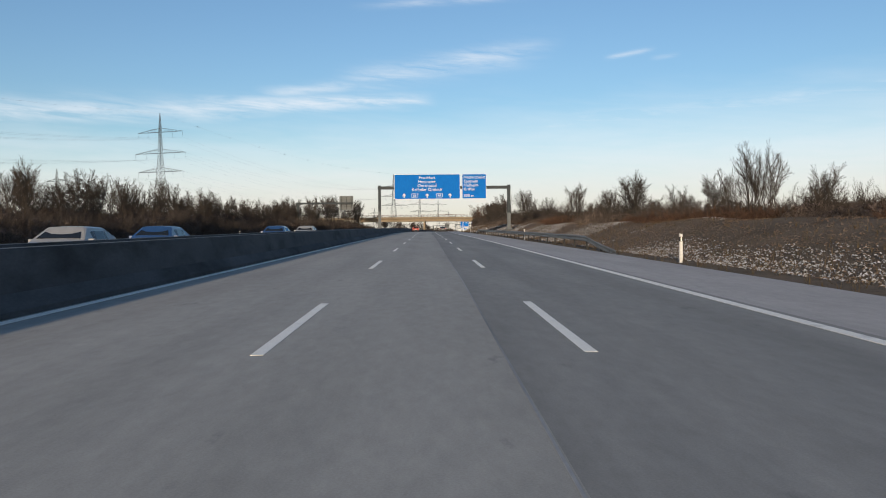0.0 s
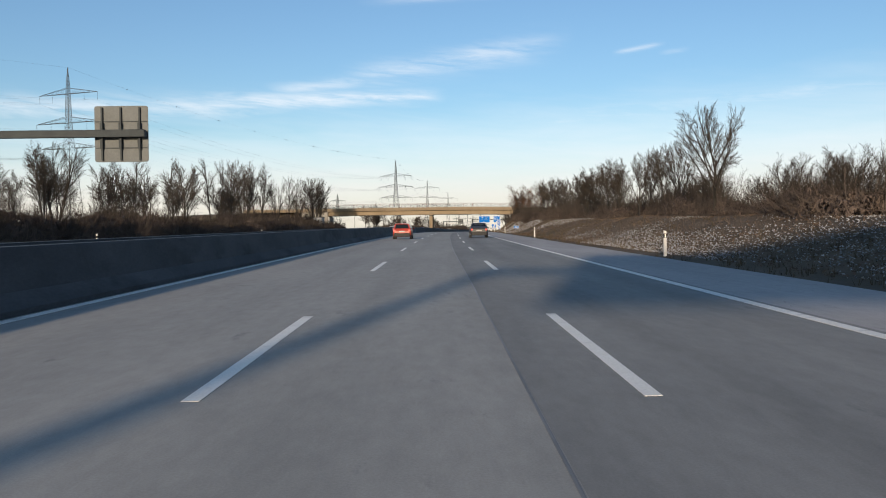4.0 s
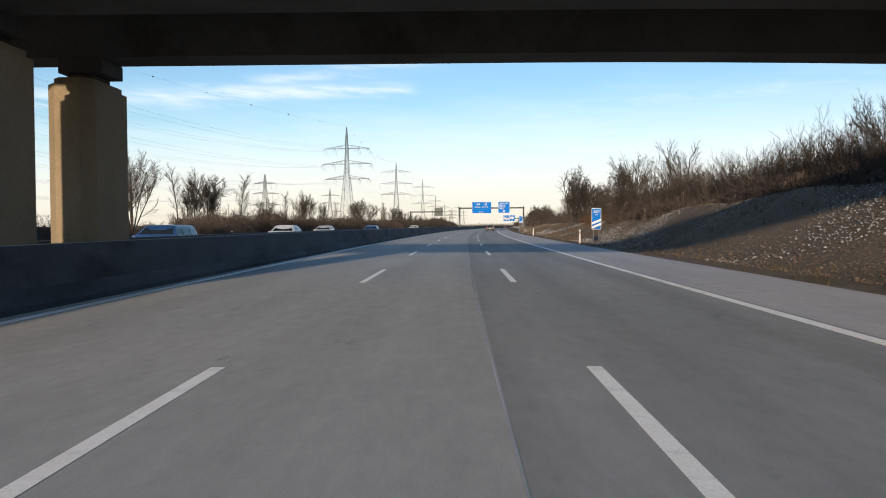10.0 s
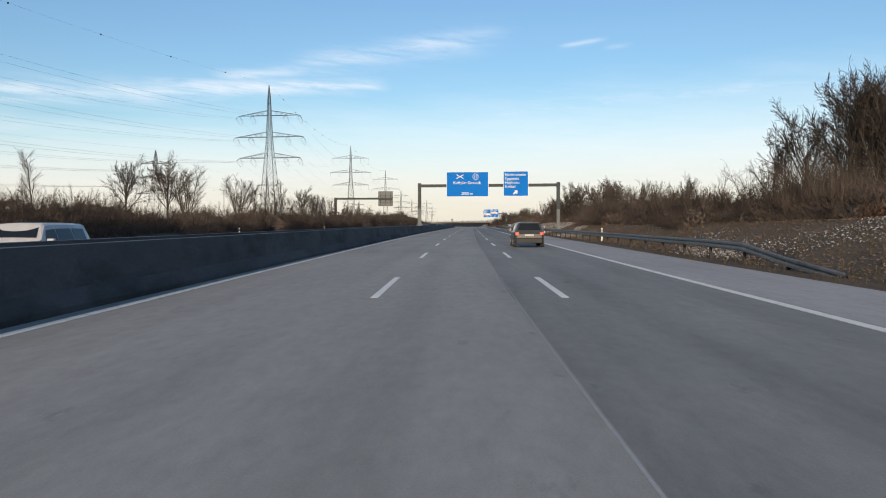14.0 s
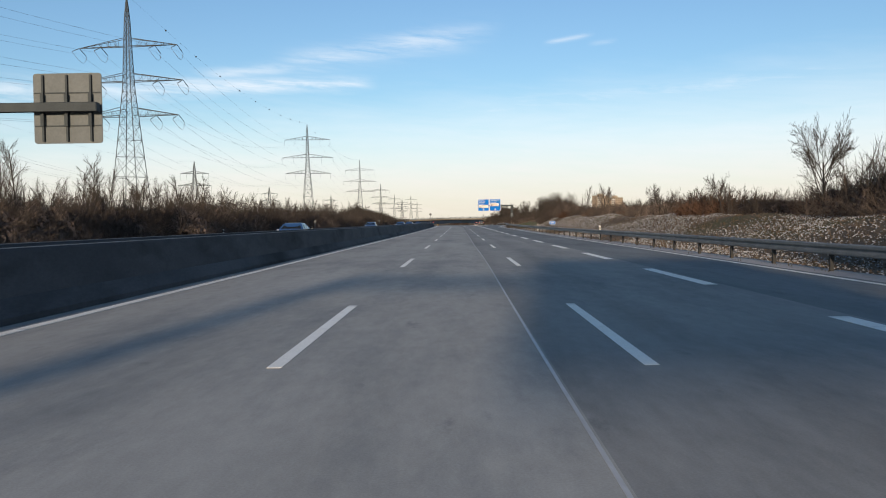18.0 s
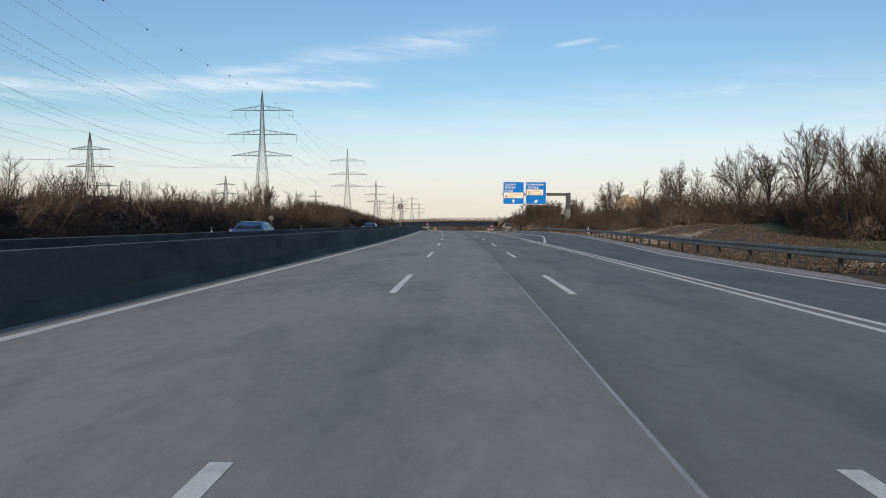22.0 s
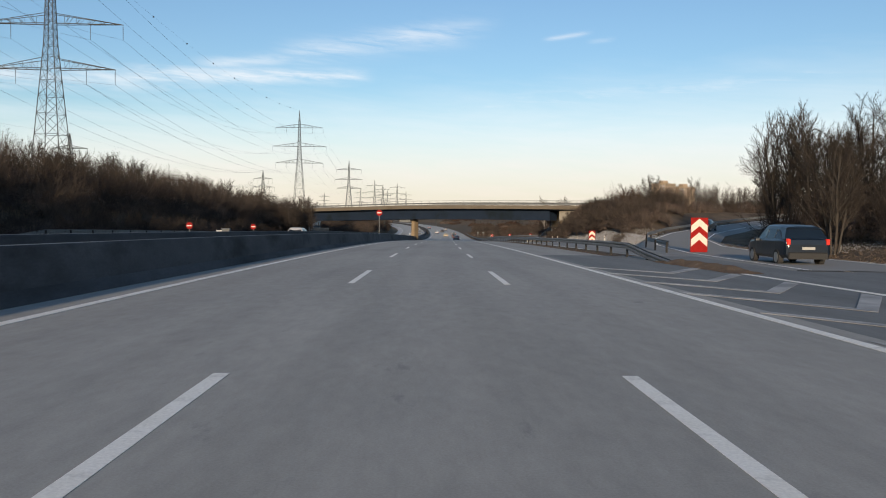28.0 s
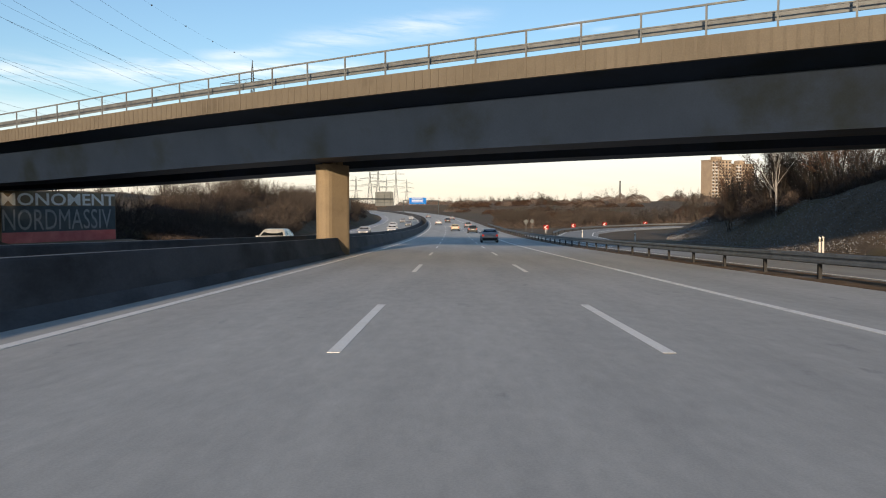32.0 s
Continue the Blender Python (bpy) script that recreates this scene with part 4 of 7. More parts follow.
def gantry_one():
    g = thing("sign_gantry", "steel portal gantry with two blue direction signs over the carriageway", "sign gantry", along(120, 0))
    column(g, -7.5, 7.9, 1.16, wide=0.44, plinth=False)
    column(g, 13.05, 7.9, 0.85)
    part("beam", Shape().box(-7.78, 13.33, 0.14, 0.62, 7.28, 7.75, 0.05), M["pole"], g, "grey box-section beam")
    for x in (-4.2, -1.8, 0.6, 3.0, 4.8, 6.1, 8.9):
        part("bracket", Shape().box(x - 0.05, x + 0.05, 0.07, 0.14, 5.9, 9.4), M["pole"], g, "vertical sign bracket")
    p = sign_panel(g, -5.15, 5.68, 10.45, 3.95)
    for i, t in enumerate(("Frankfurt", "Hannover", "Dortmund", "Krifteler Dreieck")):
        lettering("lettering", t, 0.70, M["sign_white"], p, text_at(5.2, 3.18 - 0.63 * i, -0.028), "CENTER")
    for x in (1.55, 5.2, 8.85):
        arrow(p, x, 0.58, 0.66)
    for x in (3.25, 7.15):
        shield(p, x, 0.58, 1.02, 0.62, "66")
    p = sign_panel(g, 5.6, 5.68, 3.85, 3.95)
    for i, t in enumerate(("Hattersheim", "Eppstein", "Hofheim", "Kriftel")):
        lettering("lettering", t, 0.68, M["sign_white"], p, text_at(0.25, 3.22 - 0.63 * i, -0.028))
    lettering("lettering", "500 m", 0.66, M["sign_white"], p, text_at(0.25, 0.3, -0.028))


def gantry_two():
    g = thing("sign_gantry", "steel portal gantry with two blue signs before the exit", "sign gantry", along(632, 0))
    column(g, -7.55, 7.75, 1.16, plinth=False, back=1.75)
    column(g, 14.0, 7.75, 0.95)
    part("beam", Shape().prism([(-7.81, 1.89), (14.3, 0.14), (14.3, 0.6), (-7.81, 2.35)], "z", 7.1, 7.55), M["pole"], g, "grey box-section beam")
    for x in (-2.6, -0.5, 1.6, 2.9, 6.0, 7.4, 8.9):
        part("bracket", Shape().box(x - 0.05, x + 0.05, 0.07, 0.14, 5.7, 9.3).box(x - 0.05, x + 0.05, 0.139, 1.30 - 0.079 * x, 7.2, 7.45), M["pole"], g, "vertical sign bracket")
    p = sign_panel(g, -3.25, 5.53, 6.5, 3.85)
    cross = Shape()
    for a, b in (((-0.55, -0.3), (0.55, 0.3)), ((-0.55, 0.3), (0.55, -0.3))):
        cross.tube((a[0], -0.03, a[1]), (b[0], -0.03, b[1]), 0.07, n=4)
    part("junction_symbol", cross, M["sign_white"], p, "white junction symbol", Matrix.Translation((2.1, 0, 3.1)))
    ring = Shape()
    for i in range(20):
        a, b = 2 * math.pi * i / 20, 2 * math.pi * (i + 1) / 20
        ring.add([(0.46 * math.cos(a), -0.03, 0.46 * math.sin(a)), (0.46 * math.cos(b), -0.03, 0.46 * math.sin(b)), (0.39 * math.cos(b), -0.03, 0.39 * math.sin(b)), (0.39 * math.cos(a), -0.03, 0.39 * math.sin(a))], [(0, 1, 2, 3)])
    c = part("exit_number", ring, M["sign_white"], p, "white ring", Matrix.Translation((4.5, 0, 3.1)))
    lettering("lettering", "13", 0.6, M["sign_white"], c, text_at(0, -0.2, -0.03), "CENTER")
    lettering("lettering", "Krifteler Dreieck", 0.62, M["sign_white"], p, text_at(3.2, 1.95, -0.028), "CENTER")
    lettering("lettering", "2000 m", 0.6, M["sign_white"], p, text_at(3.2, 0.3, -0.028), "CENTER")
    p = sign_panel(g, 5.52, 5.6, 3.85, 3.85)
    for i, t in enumerate(("Hattersheim", "Eppstein", "Hofheim", "Kriftel")):
        lettering("lettering", t, 0.64, M["sign_white"], p, text_at(0.25, 3.12 - 0.62 * i, -0.028))
    arrow(p, 1.9, 0.6, 0.82, turn=50)


def gantry_three():
    g = thing("sign_gantry", "cantilever gantry with two blue exit signs", "sign gantry", along(975, 0))
    column(g, 23.9, 7.85, 1.95, 0.85)
    part("beam", Shape().box(10.6, 24.35, 0.2, 0.9, 7.25, 7.8, 0.05), M["pole"], g, "grey box-section arm")
    for x in (11.6, 13.9, 16.1, 18.4):
        part("bracket", Shape().box(x - 0.05, x + 0.05, 0.07, 0.2, 5.7, 9.8), M["pole"], g, "vertical sign bracket")
    for x, lines, cream, turn in ((10.68, ("Eppstein", "Hofheim", "Kriftel"), ("Hattersheim", "Nord"), 0), (15.2, ("Hattersheim", "-Okriftel"), ("-Stadtmitte", "Süd/-west"), 50)):
        p = sign_panel(g, x, 5.5, 4.2, 4.52)
        for i, t in enumerate(lines):
            lettering("lettering", t, 0.66, M["sign_white"], p, text_at(0.3, 3.78 - 0.64 * i, -0.028))
        w = 3.75 if not turn else 3.3
        z0 = 1.22 if not turn else 1.85
        q = part("destination_panel", Shape().prism([(a, b) for a, b in rounded(w, 1.12, 0.05)], "y", -0.032, -0.0225), M["sign_cream"], p, "cream destination panel", Matrix.Translation((0.22, 0, z0)))
        lettering("lettering", cream[0], 0.56, M["black"], q, text_at(0.85 if not turn else 0.12, 0.62, -0.038))
        lettering("lettering", cream[1], 0.56, M["black"], q, text_at(0.85, 0.12, -0.038))
        fac = Shape().box(0.18, 0.72, -0.037, -0.0325, 0.14, 0.3)
        for k in range(3):
            fac.box(0.22 + 0.17 * k, 0.30 + 0.17 * k, -0.037, -0.0325, 0.3, 0.55 + 0.06 * k)
        part("works_symbol", fac, M["black"], q, "black works symbol")
        arrow(p, 2.1, 0.62, 0.8, turn=turn)


def back_sign(s, x_post, x0, x1, z0, z1, beam, label, top_l=None):
    g = thing("cantilever_sign", label, "sign gantry", along(s, 0))
    zb = land(s, x_post)
    part("column", Shape().box(x_post - 0.3, x_post + 0.3, -0.3, 0.3, zb + 1.6, beam + 0.3, 0.04), M["pole"], g, "grey box-section column")
    part("column_foot", Shape().box(x_post - 0.31, x_post + 0.31, -0.31, 0.31, zb - 0.3, zb + 1.6), M["pole_pale"], g, "pale coated column foot")
    part("collar", Shape().box(x_post - 0.75, x_post + 0.75, -0.5, 0.5, zb + 2.55, zb + 2.85, 0.04), M["pole"], g, "collar at mid height")
    part("arm", Shape().box(x_post - 0.3, x1, -0.22, 0.22, beam - 0.2, beam + 0.25, 0.04), M["pole"], g, "grey box-section arm")
    part("sign_panel", Shape().prism([(a + x0, b + z0) for a, b in rounded(x1 - x0, z1 - z0, 0.15)], "y", 0.45, 0.50), M["sign_back"], g, "bare aluminium back of the sign")
    w = (x1 - x0)
    for k in (0.15, 0.5, 0.85):
        part("stiffener", Shape().box(x0 + w * k - 0.05, x0 + w * k + 0.05, 0.30, 0.449, z0 + 0.1, z1 - 0.1), M["pole"], g, "vertical stiffener")
        part("clamp", Shape().box(x0 + w * k - 0.09, x0 + w * k + 0.09, 0.2, 0.30, beam - 0.9, beam + 0.75, 0.02), M["pole"], g, "clamp to the arm")
    for k in (0.25, 0.72):
        part("rail", Shape().box(x0 + 0.05, x1 - 0.05, 0.41, 0.449, z0 + (z1 - z0) * k - 0.03, z0 + (z1 - z0) * k + 0.03), M["pole"], g, "horizontal rail")


gantry_one()
gantry_two()
gantry_three()
back_sign(188, -31.4, -21.4, -18.05, 5.5, 9.0, 7.2, "cantilever mast holding a sign seen from behind")
back_sign(698.7, -31.7, -21.6, -18.1, 5.65, 9.2, 7.4, "cantilever mast holding a sign seen from behind")
back_sign(1420, -28.0, -21.0, -16.0, 5.6, 9.4, 7.5, "far cantilever mast holding a large sign seen from behind")


def far_sign():
    g = thing("sign_gantry", "distant gantry with a blue direction sign", "sign gantry", along(1640, 0))
    part("column", Shape().box(-8.3, -7.8, 0.1, 0.6, 0, 7.6, 0.04), M["pole"], g)
    part("column", Shape().box(11.0, 11.5, 0.1, 0.6, 0, 7.6, 0.04), M["pole"], g)
    part("beam", Shape().box(-8.3, 11.5, 0.12, 0.58, 7.0, 7.5, 0.04), M["pole"], g)
    p = sign_panel(g, -5.0, 5.4, 9.5, 3.6)
    for z in (2.7, 1.9, 1.1):
        part("bar", Shape().box(1.5, 7.6, -0.03, -0.0225, z, z + 0.35), M["sign_white"], p, "unreadable line of lettering")


far_sign()


# ---- bridge over the road, first ----
def bridge_one():
    b = thing("road_bridge", "ochre concrete overbridge with steel railings and a middle pier", "bridge", along(369.9, 0))
    x0, x1, dy = -62.0, 22.5, 7.4
    slope = lambda x: 7.10 - 0.35 * ease(x, 2, 24) - 0.12 * ease(-x, 22, 42)
    xs = [x0 + (x1 - x0) * i / 42 for i in range(43)]

    def bar(name, yz, mat, label, parent=b, a=None, z=None):
        n, v, f = len(yz), [], []
        use = [x for x in xs if (a is None or a[0] <= x <= a[1])]
        for x in use:
            v += [(x, y, slope(x) + h) for y, h in yz]
        for k in range(len(use) - 1):
            f += [(k * n + i, k * n + (i + 1) % n, (k + 1) * n + (i + 1) % n, (k + 1) * n + i) for i in range(n)]
        f += [tuple(range(n - 1, -1, -1)), tuple(range((len(use) - 1) * n, len(use) * n))]
        return fix_normals(part(name, Shape().add(v, f), mat, parent, label))

    bar("deck_slab", [(0.3, -0.25), (0.3, -0.62), (1.2, -0.95), (dy - 1.2, -0.95), (dy - 0.3, -0.62), (dy - 0.3, -0.25)], M["soffit"], "concrete deck slab coloured dark for the shade beneath it")
    for y in (0.0, dy - 0.3):
        bar("edge_beam", [(y, -0.9), (y, 0.0), (y + 0.299, 0.0), (y + 0.299, -0.9)], M["bridge_edge"], "ribbed concrete edge beam")
    # the rear girder takes the shade-darkened concrete, the front one the plain tone
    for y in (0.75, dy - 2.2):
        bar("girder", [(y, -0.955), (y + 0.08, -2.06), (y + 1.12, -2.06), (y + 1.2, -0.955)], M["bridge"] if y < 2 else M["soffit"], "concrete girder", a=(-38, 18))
    # thin added sheet that paints the front girder's shaded underside dark
    bar("girder_underside", [(0.86, -2.064), (0.86, -2.075), (1.84, -2.075), (1.84, -2.064)], M["soffit"], "added dark sheet that paints the shade under the girder", a=(-38, 18))
    rib = Shape().box(-0.045, 0.045, -0.022, 0.0, -0.86, -0.03).mesh("rib")
    rib.materials.append(M["bridge_edge"])
    for i in range(int((x1 - x0) / 0.28)):
        x = x0 + 0.15 + 0.28 * i
        part("rib", rib, M["bridge_edge"], b, m=Matrix.Translation((x, 0, slope(x))))
    n = int((x1 - x0) / 2.63)
    for y in (0.12, dy - 0.12):
        bar("hand_rail", [(y - 0.035, 1.06), (y - 0.035, 1.12), (y + 0.035, 1.12), (y + 0.035, 1.06)], M["rail_red"], "maroon steel hand rail")
        bar("foot_rail", [(y - 0.025, 0.12), (y - 0.025, 0.16), (y + 0.025, 0.16), (y + 0.025, 0.12)], M["pole"], "lower rail")
        for i in range(n):
            x = x0 + 0.6 + 2.63 * i
            part("rail_post", Shape().box(x - 0.035, x + 0.035, y - 0.035, y + 0.035, slope(x) - 0.05, slope(x) + 1.06), M["rail_red"], b)
            bars = Shape()
            for k in range(1, 20):
                xx = x + 2.63 * k / 20
                bars.box(xx - 0.008, xx + 0.008, y - 0.008, y + 0.008, slope(xx) + 0.16, slope(xx) + 1.06)
            part("railing_bars", bars, M["pole"], b, "row of upright railing bars")
    ring = lambda x, y, w, d, c: [(x - w + c, y - d), (x + w - c, y - d), (x + w, y - d + c), (x + w, y + d - c), (x + w - c, y + d), (x - w + c, y + d), (x - w, y + d - c), (x - w, y - d + c)]
    for y in (1.75, 5.85):
        part("pier", Shape().prism(ring(-7.58, y, 0.50, 1.05, 0.24), "z", -0.3, 4.42), M["bridge"], b, "concrete pier with bevelled corners")
        part("pier_head", Shape().prism(ring(-7.58, y, 0.42, 0.92, 0.2), "z", 4.42, 4.56), M["bridge"], b, "narrower pier head")
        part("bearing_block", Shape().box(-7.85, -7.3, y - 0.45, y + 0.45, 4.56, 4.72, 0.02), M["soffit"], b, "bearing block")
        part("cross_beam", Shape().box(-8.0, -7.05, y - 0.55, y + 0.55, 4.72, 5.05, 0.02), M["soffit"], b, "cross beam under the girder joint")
    part("pier_cap", Shape().box(-8.12, -7.10, 0.30, 0.82, 4.78, 6.02, 0.02), M["bridge_edge"], b, "concrete block at the girder joint")
    for xa, xb, sg in ((-40.2, -37.3, -1), (17.7, 20.8, 1)):
        part("abutment", Shape().box(xa, xb, 0.15, dy - 0.15, -0.5, 6.0, 0.05), M["bridge"], b, "concrete abutment")
    w = Shape().prism([(17.72, 6.05), (17.72, -0.5), (26.0, -0.5), (26.0, 5.6), (22.4, 6.2)], "y", -0.05, 0.28)
    part("wing_wall", w, M["bridge"], b, "concrete wing wall")
    w = Shape().prism([(-37.35, 6.2), (-45.0, 5.9), (-45.0, -0.5), (-37.35, -0.5)], "y", -0.05, 0.28)
    part("wing_wall", w, M["bridge_grey"], b, "grey concrete wing wall")
    for cx, cz, rx, rz in ((-43.2, 4.4, 0.75, 0.85), (-41.9, 3.7, 0.6, 0.7), (-40.8, 4.6, 0.55, 0.6), (-39.7, 3.6, 0.7, 0.8), (-38.7, 4.5, 0.5, 0.7)):
        swirl = Shape()
        for i in range(14):
            p, q = (2 * math.pi * k / 14 * 0.86 + cx for k in (i, i + 1))
            swirl.tube((cx + rx * math.cos(p), -0.055, cz + rz * math.sin(p)), (cx + rx * math.cos(q), -0.055, cz + rz * math.sin(q)), 0.075, n=4)
        part("sprayed_shape", swirl, M["graffiti_pale"], b, "pale sprayed loop")
    part("abutment_face", Shape().box(-37.3, -36.9, 0.4, dy - 0.4, -0.5, 4.7), M["wall_white"], b, "pale painted abutment face")
    part("sprayed_panel", Shape().box(17.62, 17.695, 0.6, dy - 0.5, 1.2, 3.9), M["graffiti_teal"], b, "sprayed blue and red paint on the abutment")
    part("bridge_surface", Shape().box(x0, x1, 0.45, dy - 0.45, 6.5, 6.72), M["asphalt"], b)


bridge_one()


# ---- bridge over the road, second ----
def bridge_two():
    left, right = Vector((48.2, 1257.7, 0)), Vector((108.03, 1208.77, 0))
    d = (right - left).normalized()
    nrm = Vector((-d.y, d.x, 0))
    base = Matrix(((d.x, nrm.x, 0, left.x), (d.y, nrm.y, 0, left.y), (0, 0, 1, 0), (0, 0, 0, 1)))
    b = thing("road_bridge", "wide overbridge with a dark blue steel girder and ochre edge beam", "bridge", base)
    L, dy = (right - left).length, 16.0
    x0, x1 = -14.0, L + 22.0
    top = curve((-14, 6.42), (0, 6.56), (6, 6.63), (13, 6.76), (22, 7.02), (30, 7.24), (38, 7.39), (46, 7.48), (55, 7.54), (65, 7.56), (75, 7.52), (85, 7.42), (100, 7.25))
    xs = [x0 + (x1 - x0) * i / 60 for i in range(61)]

    def bar(name, yz, mat, label="", a=None):
        n, v, f = len(yz), [], []
        use = [x for x in xs if (a is None or a[0] <= x <= a[1])]
        for x in use:
            v += [(x, y, top(x) + h) for y, h in yz]
        for k in range(len(use) - 1):
            f += [(k * n + i, k * n + (i + 1) % n, (k + 1) * n + (i + 1) % n, (k + 1) * n + i) for i in range(n)]
        f += [tuple(range(n - 1, -1, -1)), tuple(range((len(use) - 1) * n, len(use) * n))]
        return fix_normals(part(name, Shape().add(v, f), mat, b, label))

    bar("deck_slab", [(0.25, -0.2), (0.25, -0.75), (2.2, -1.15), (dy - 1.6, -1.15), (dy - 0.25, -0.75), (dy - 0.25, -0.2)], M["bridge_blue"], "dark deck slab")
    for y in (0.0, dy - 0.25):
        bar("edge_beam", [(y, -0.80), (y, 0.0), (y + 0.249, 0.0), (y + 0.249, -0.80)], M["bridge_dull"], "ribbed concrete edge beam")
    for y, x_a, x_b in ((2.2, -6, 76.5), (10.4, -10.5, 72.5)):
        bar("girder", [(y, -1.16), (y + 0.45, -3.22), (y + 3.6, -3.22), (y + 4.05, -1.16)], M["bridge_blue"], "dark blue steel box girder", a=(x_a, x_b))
    rib = Shape().box(-0.05, 0.05, -0.02, 0.0, -0.77, -0.03).mesh("rib")
    rib.materials.append(M["bridge_dull"])
    for i in range(290):
        x = x0 + 0.2 + 0.415 * i
        if x < x1:
            part("rib", rib, M["bridge_dull"], b, m=Matrix.Translation((x, 0, top(x))))
    for y in (0.12, dy - 0.12):
        for z0, z1, nm in ((1.02, 1.09, "hand_rail"), (0.50, 0.545, "middle_rail")):
            bar(nm, [(y - 0.03, z0), (y - 0.03, z1), (y + 0.03, z1), (y + 0.03, z0)], M["steel"], "steel rail")
        bar("crash_rail", [(y + (0.5 if y < 5 else -0.5) - 0.04, 0.32), (y + (0.5 if y < 5 else -0.5) - 0.04, 0.62), (y + (0.5 if y < 5 else -0.5) + 0.04, 0.62), (y + (0.5 if y < 5 else -0.5) + 0.04, 0.32)], M["steel"], "steel crash rail behind the railing")
        post = Shape().box(-0.03, 0.03, -0.03, 0.03, -0.05, 1.02).mesh("rail_post")
        for i in range(60):
            x = x0 + 0.5 + 2.33 * i
            if x < x1:
                part("rail_post", post, M["steel"], b, m=Matrix.Translation((x, y, top(x))))
    px = (Vector((79.0, 1238.9, 0)) - left).dot(d)
    ring = [(0.5 * math.cos(t), 0.6 + 0.5 * math.sin(t)) for t in np.linspace(math.pi, 2 * math.pi, 9)] + [(0.5 * math.cos(t), 1.9 + 0.5 * math.sin(t)) for t in np.linspace(0, math.pi, 9)]
    for y in (4.9,):
        part("pier", Shape().prism([(px + 0.5 + u, y + v) for u, v in ring], "z", -4.0, 4.02), M["bridge"], b, "tall concrete pier with rounded ends")
        part("bearing_block", Shape().box(px + 0.15, px + 0.85, y + 0.75, y + 1.2, 4.02, 4.22, 0.03), M["bridge"], b)
        part("bearing_block", Shape().box(px + 0.15, px + 0.85, y + 1.3, y + 1.75, 4.02, 4.22, 0.03), M["bridge"], b)
    part("abutment", Shape().prism([(-16.0, 5.6), (-7.0, 5.6), (-7.6, 7.6), (-10.2, 11.6), (-11.0, dy - 0.3), (-16.0, dy - 0.3)], "z", -4.0, 5.45), M["bridge"], b, "concrete abutment")
    part("abutment", Shape().prism([(77.7, 2.1), (92.0, 2.1), (92.0, dy - 0.3), (69.6, dy - 0.3)], "z", -4.0, 6.35), M["bridge"], b, "concrete abutment")
    part("wing_wall", Shape().prism([(77.3, 6.35), (77.3, -4), (92.0, -4), (92.0, 6.35)], "y", 1.8, 2.095), M["bridge_grey"], b, "grey concrete wing wall")
    part("wing_wall", Shape().prism([(-7.1, 5.45), (-15.0, 5.4), (-15.0, -4.0), (-7.1, -4.0)], "y", 5.3, 5.595), M["bridge_grey"], b, "grey concrete wing wall")
    bar("bridge_surface", [(0.4, -0.19), (0.4, -0.12), (dy - 0.4, -0.12), (dy - 0.4, -0.19)], M["asphalt"], "asphalt on the deck")


bridge_two()


# ---- pylons and wires ----
def strut(sh, a, b, w):
    sh.tube(a, b, w, n=4, cap=False)


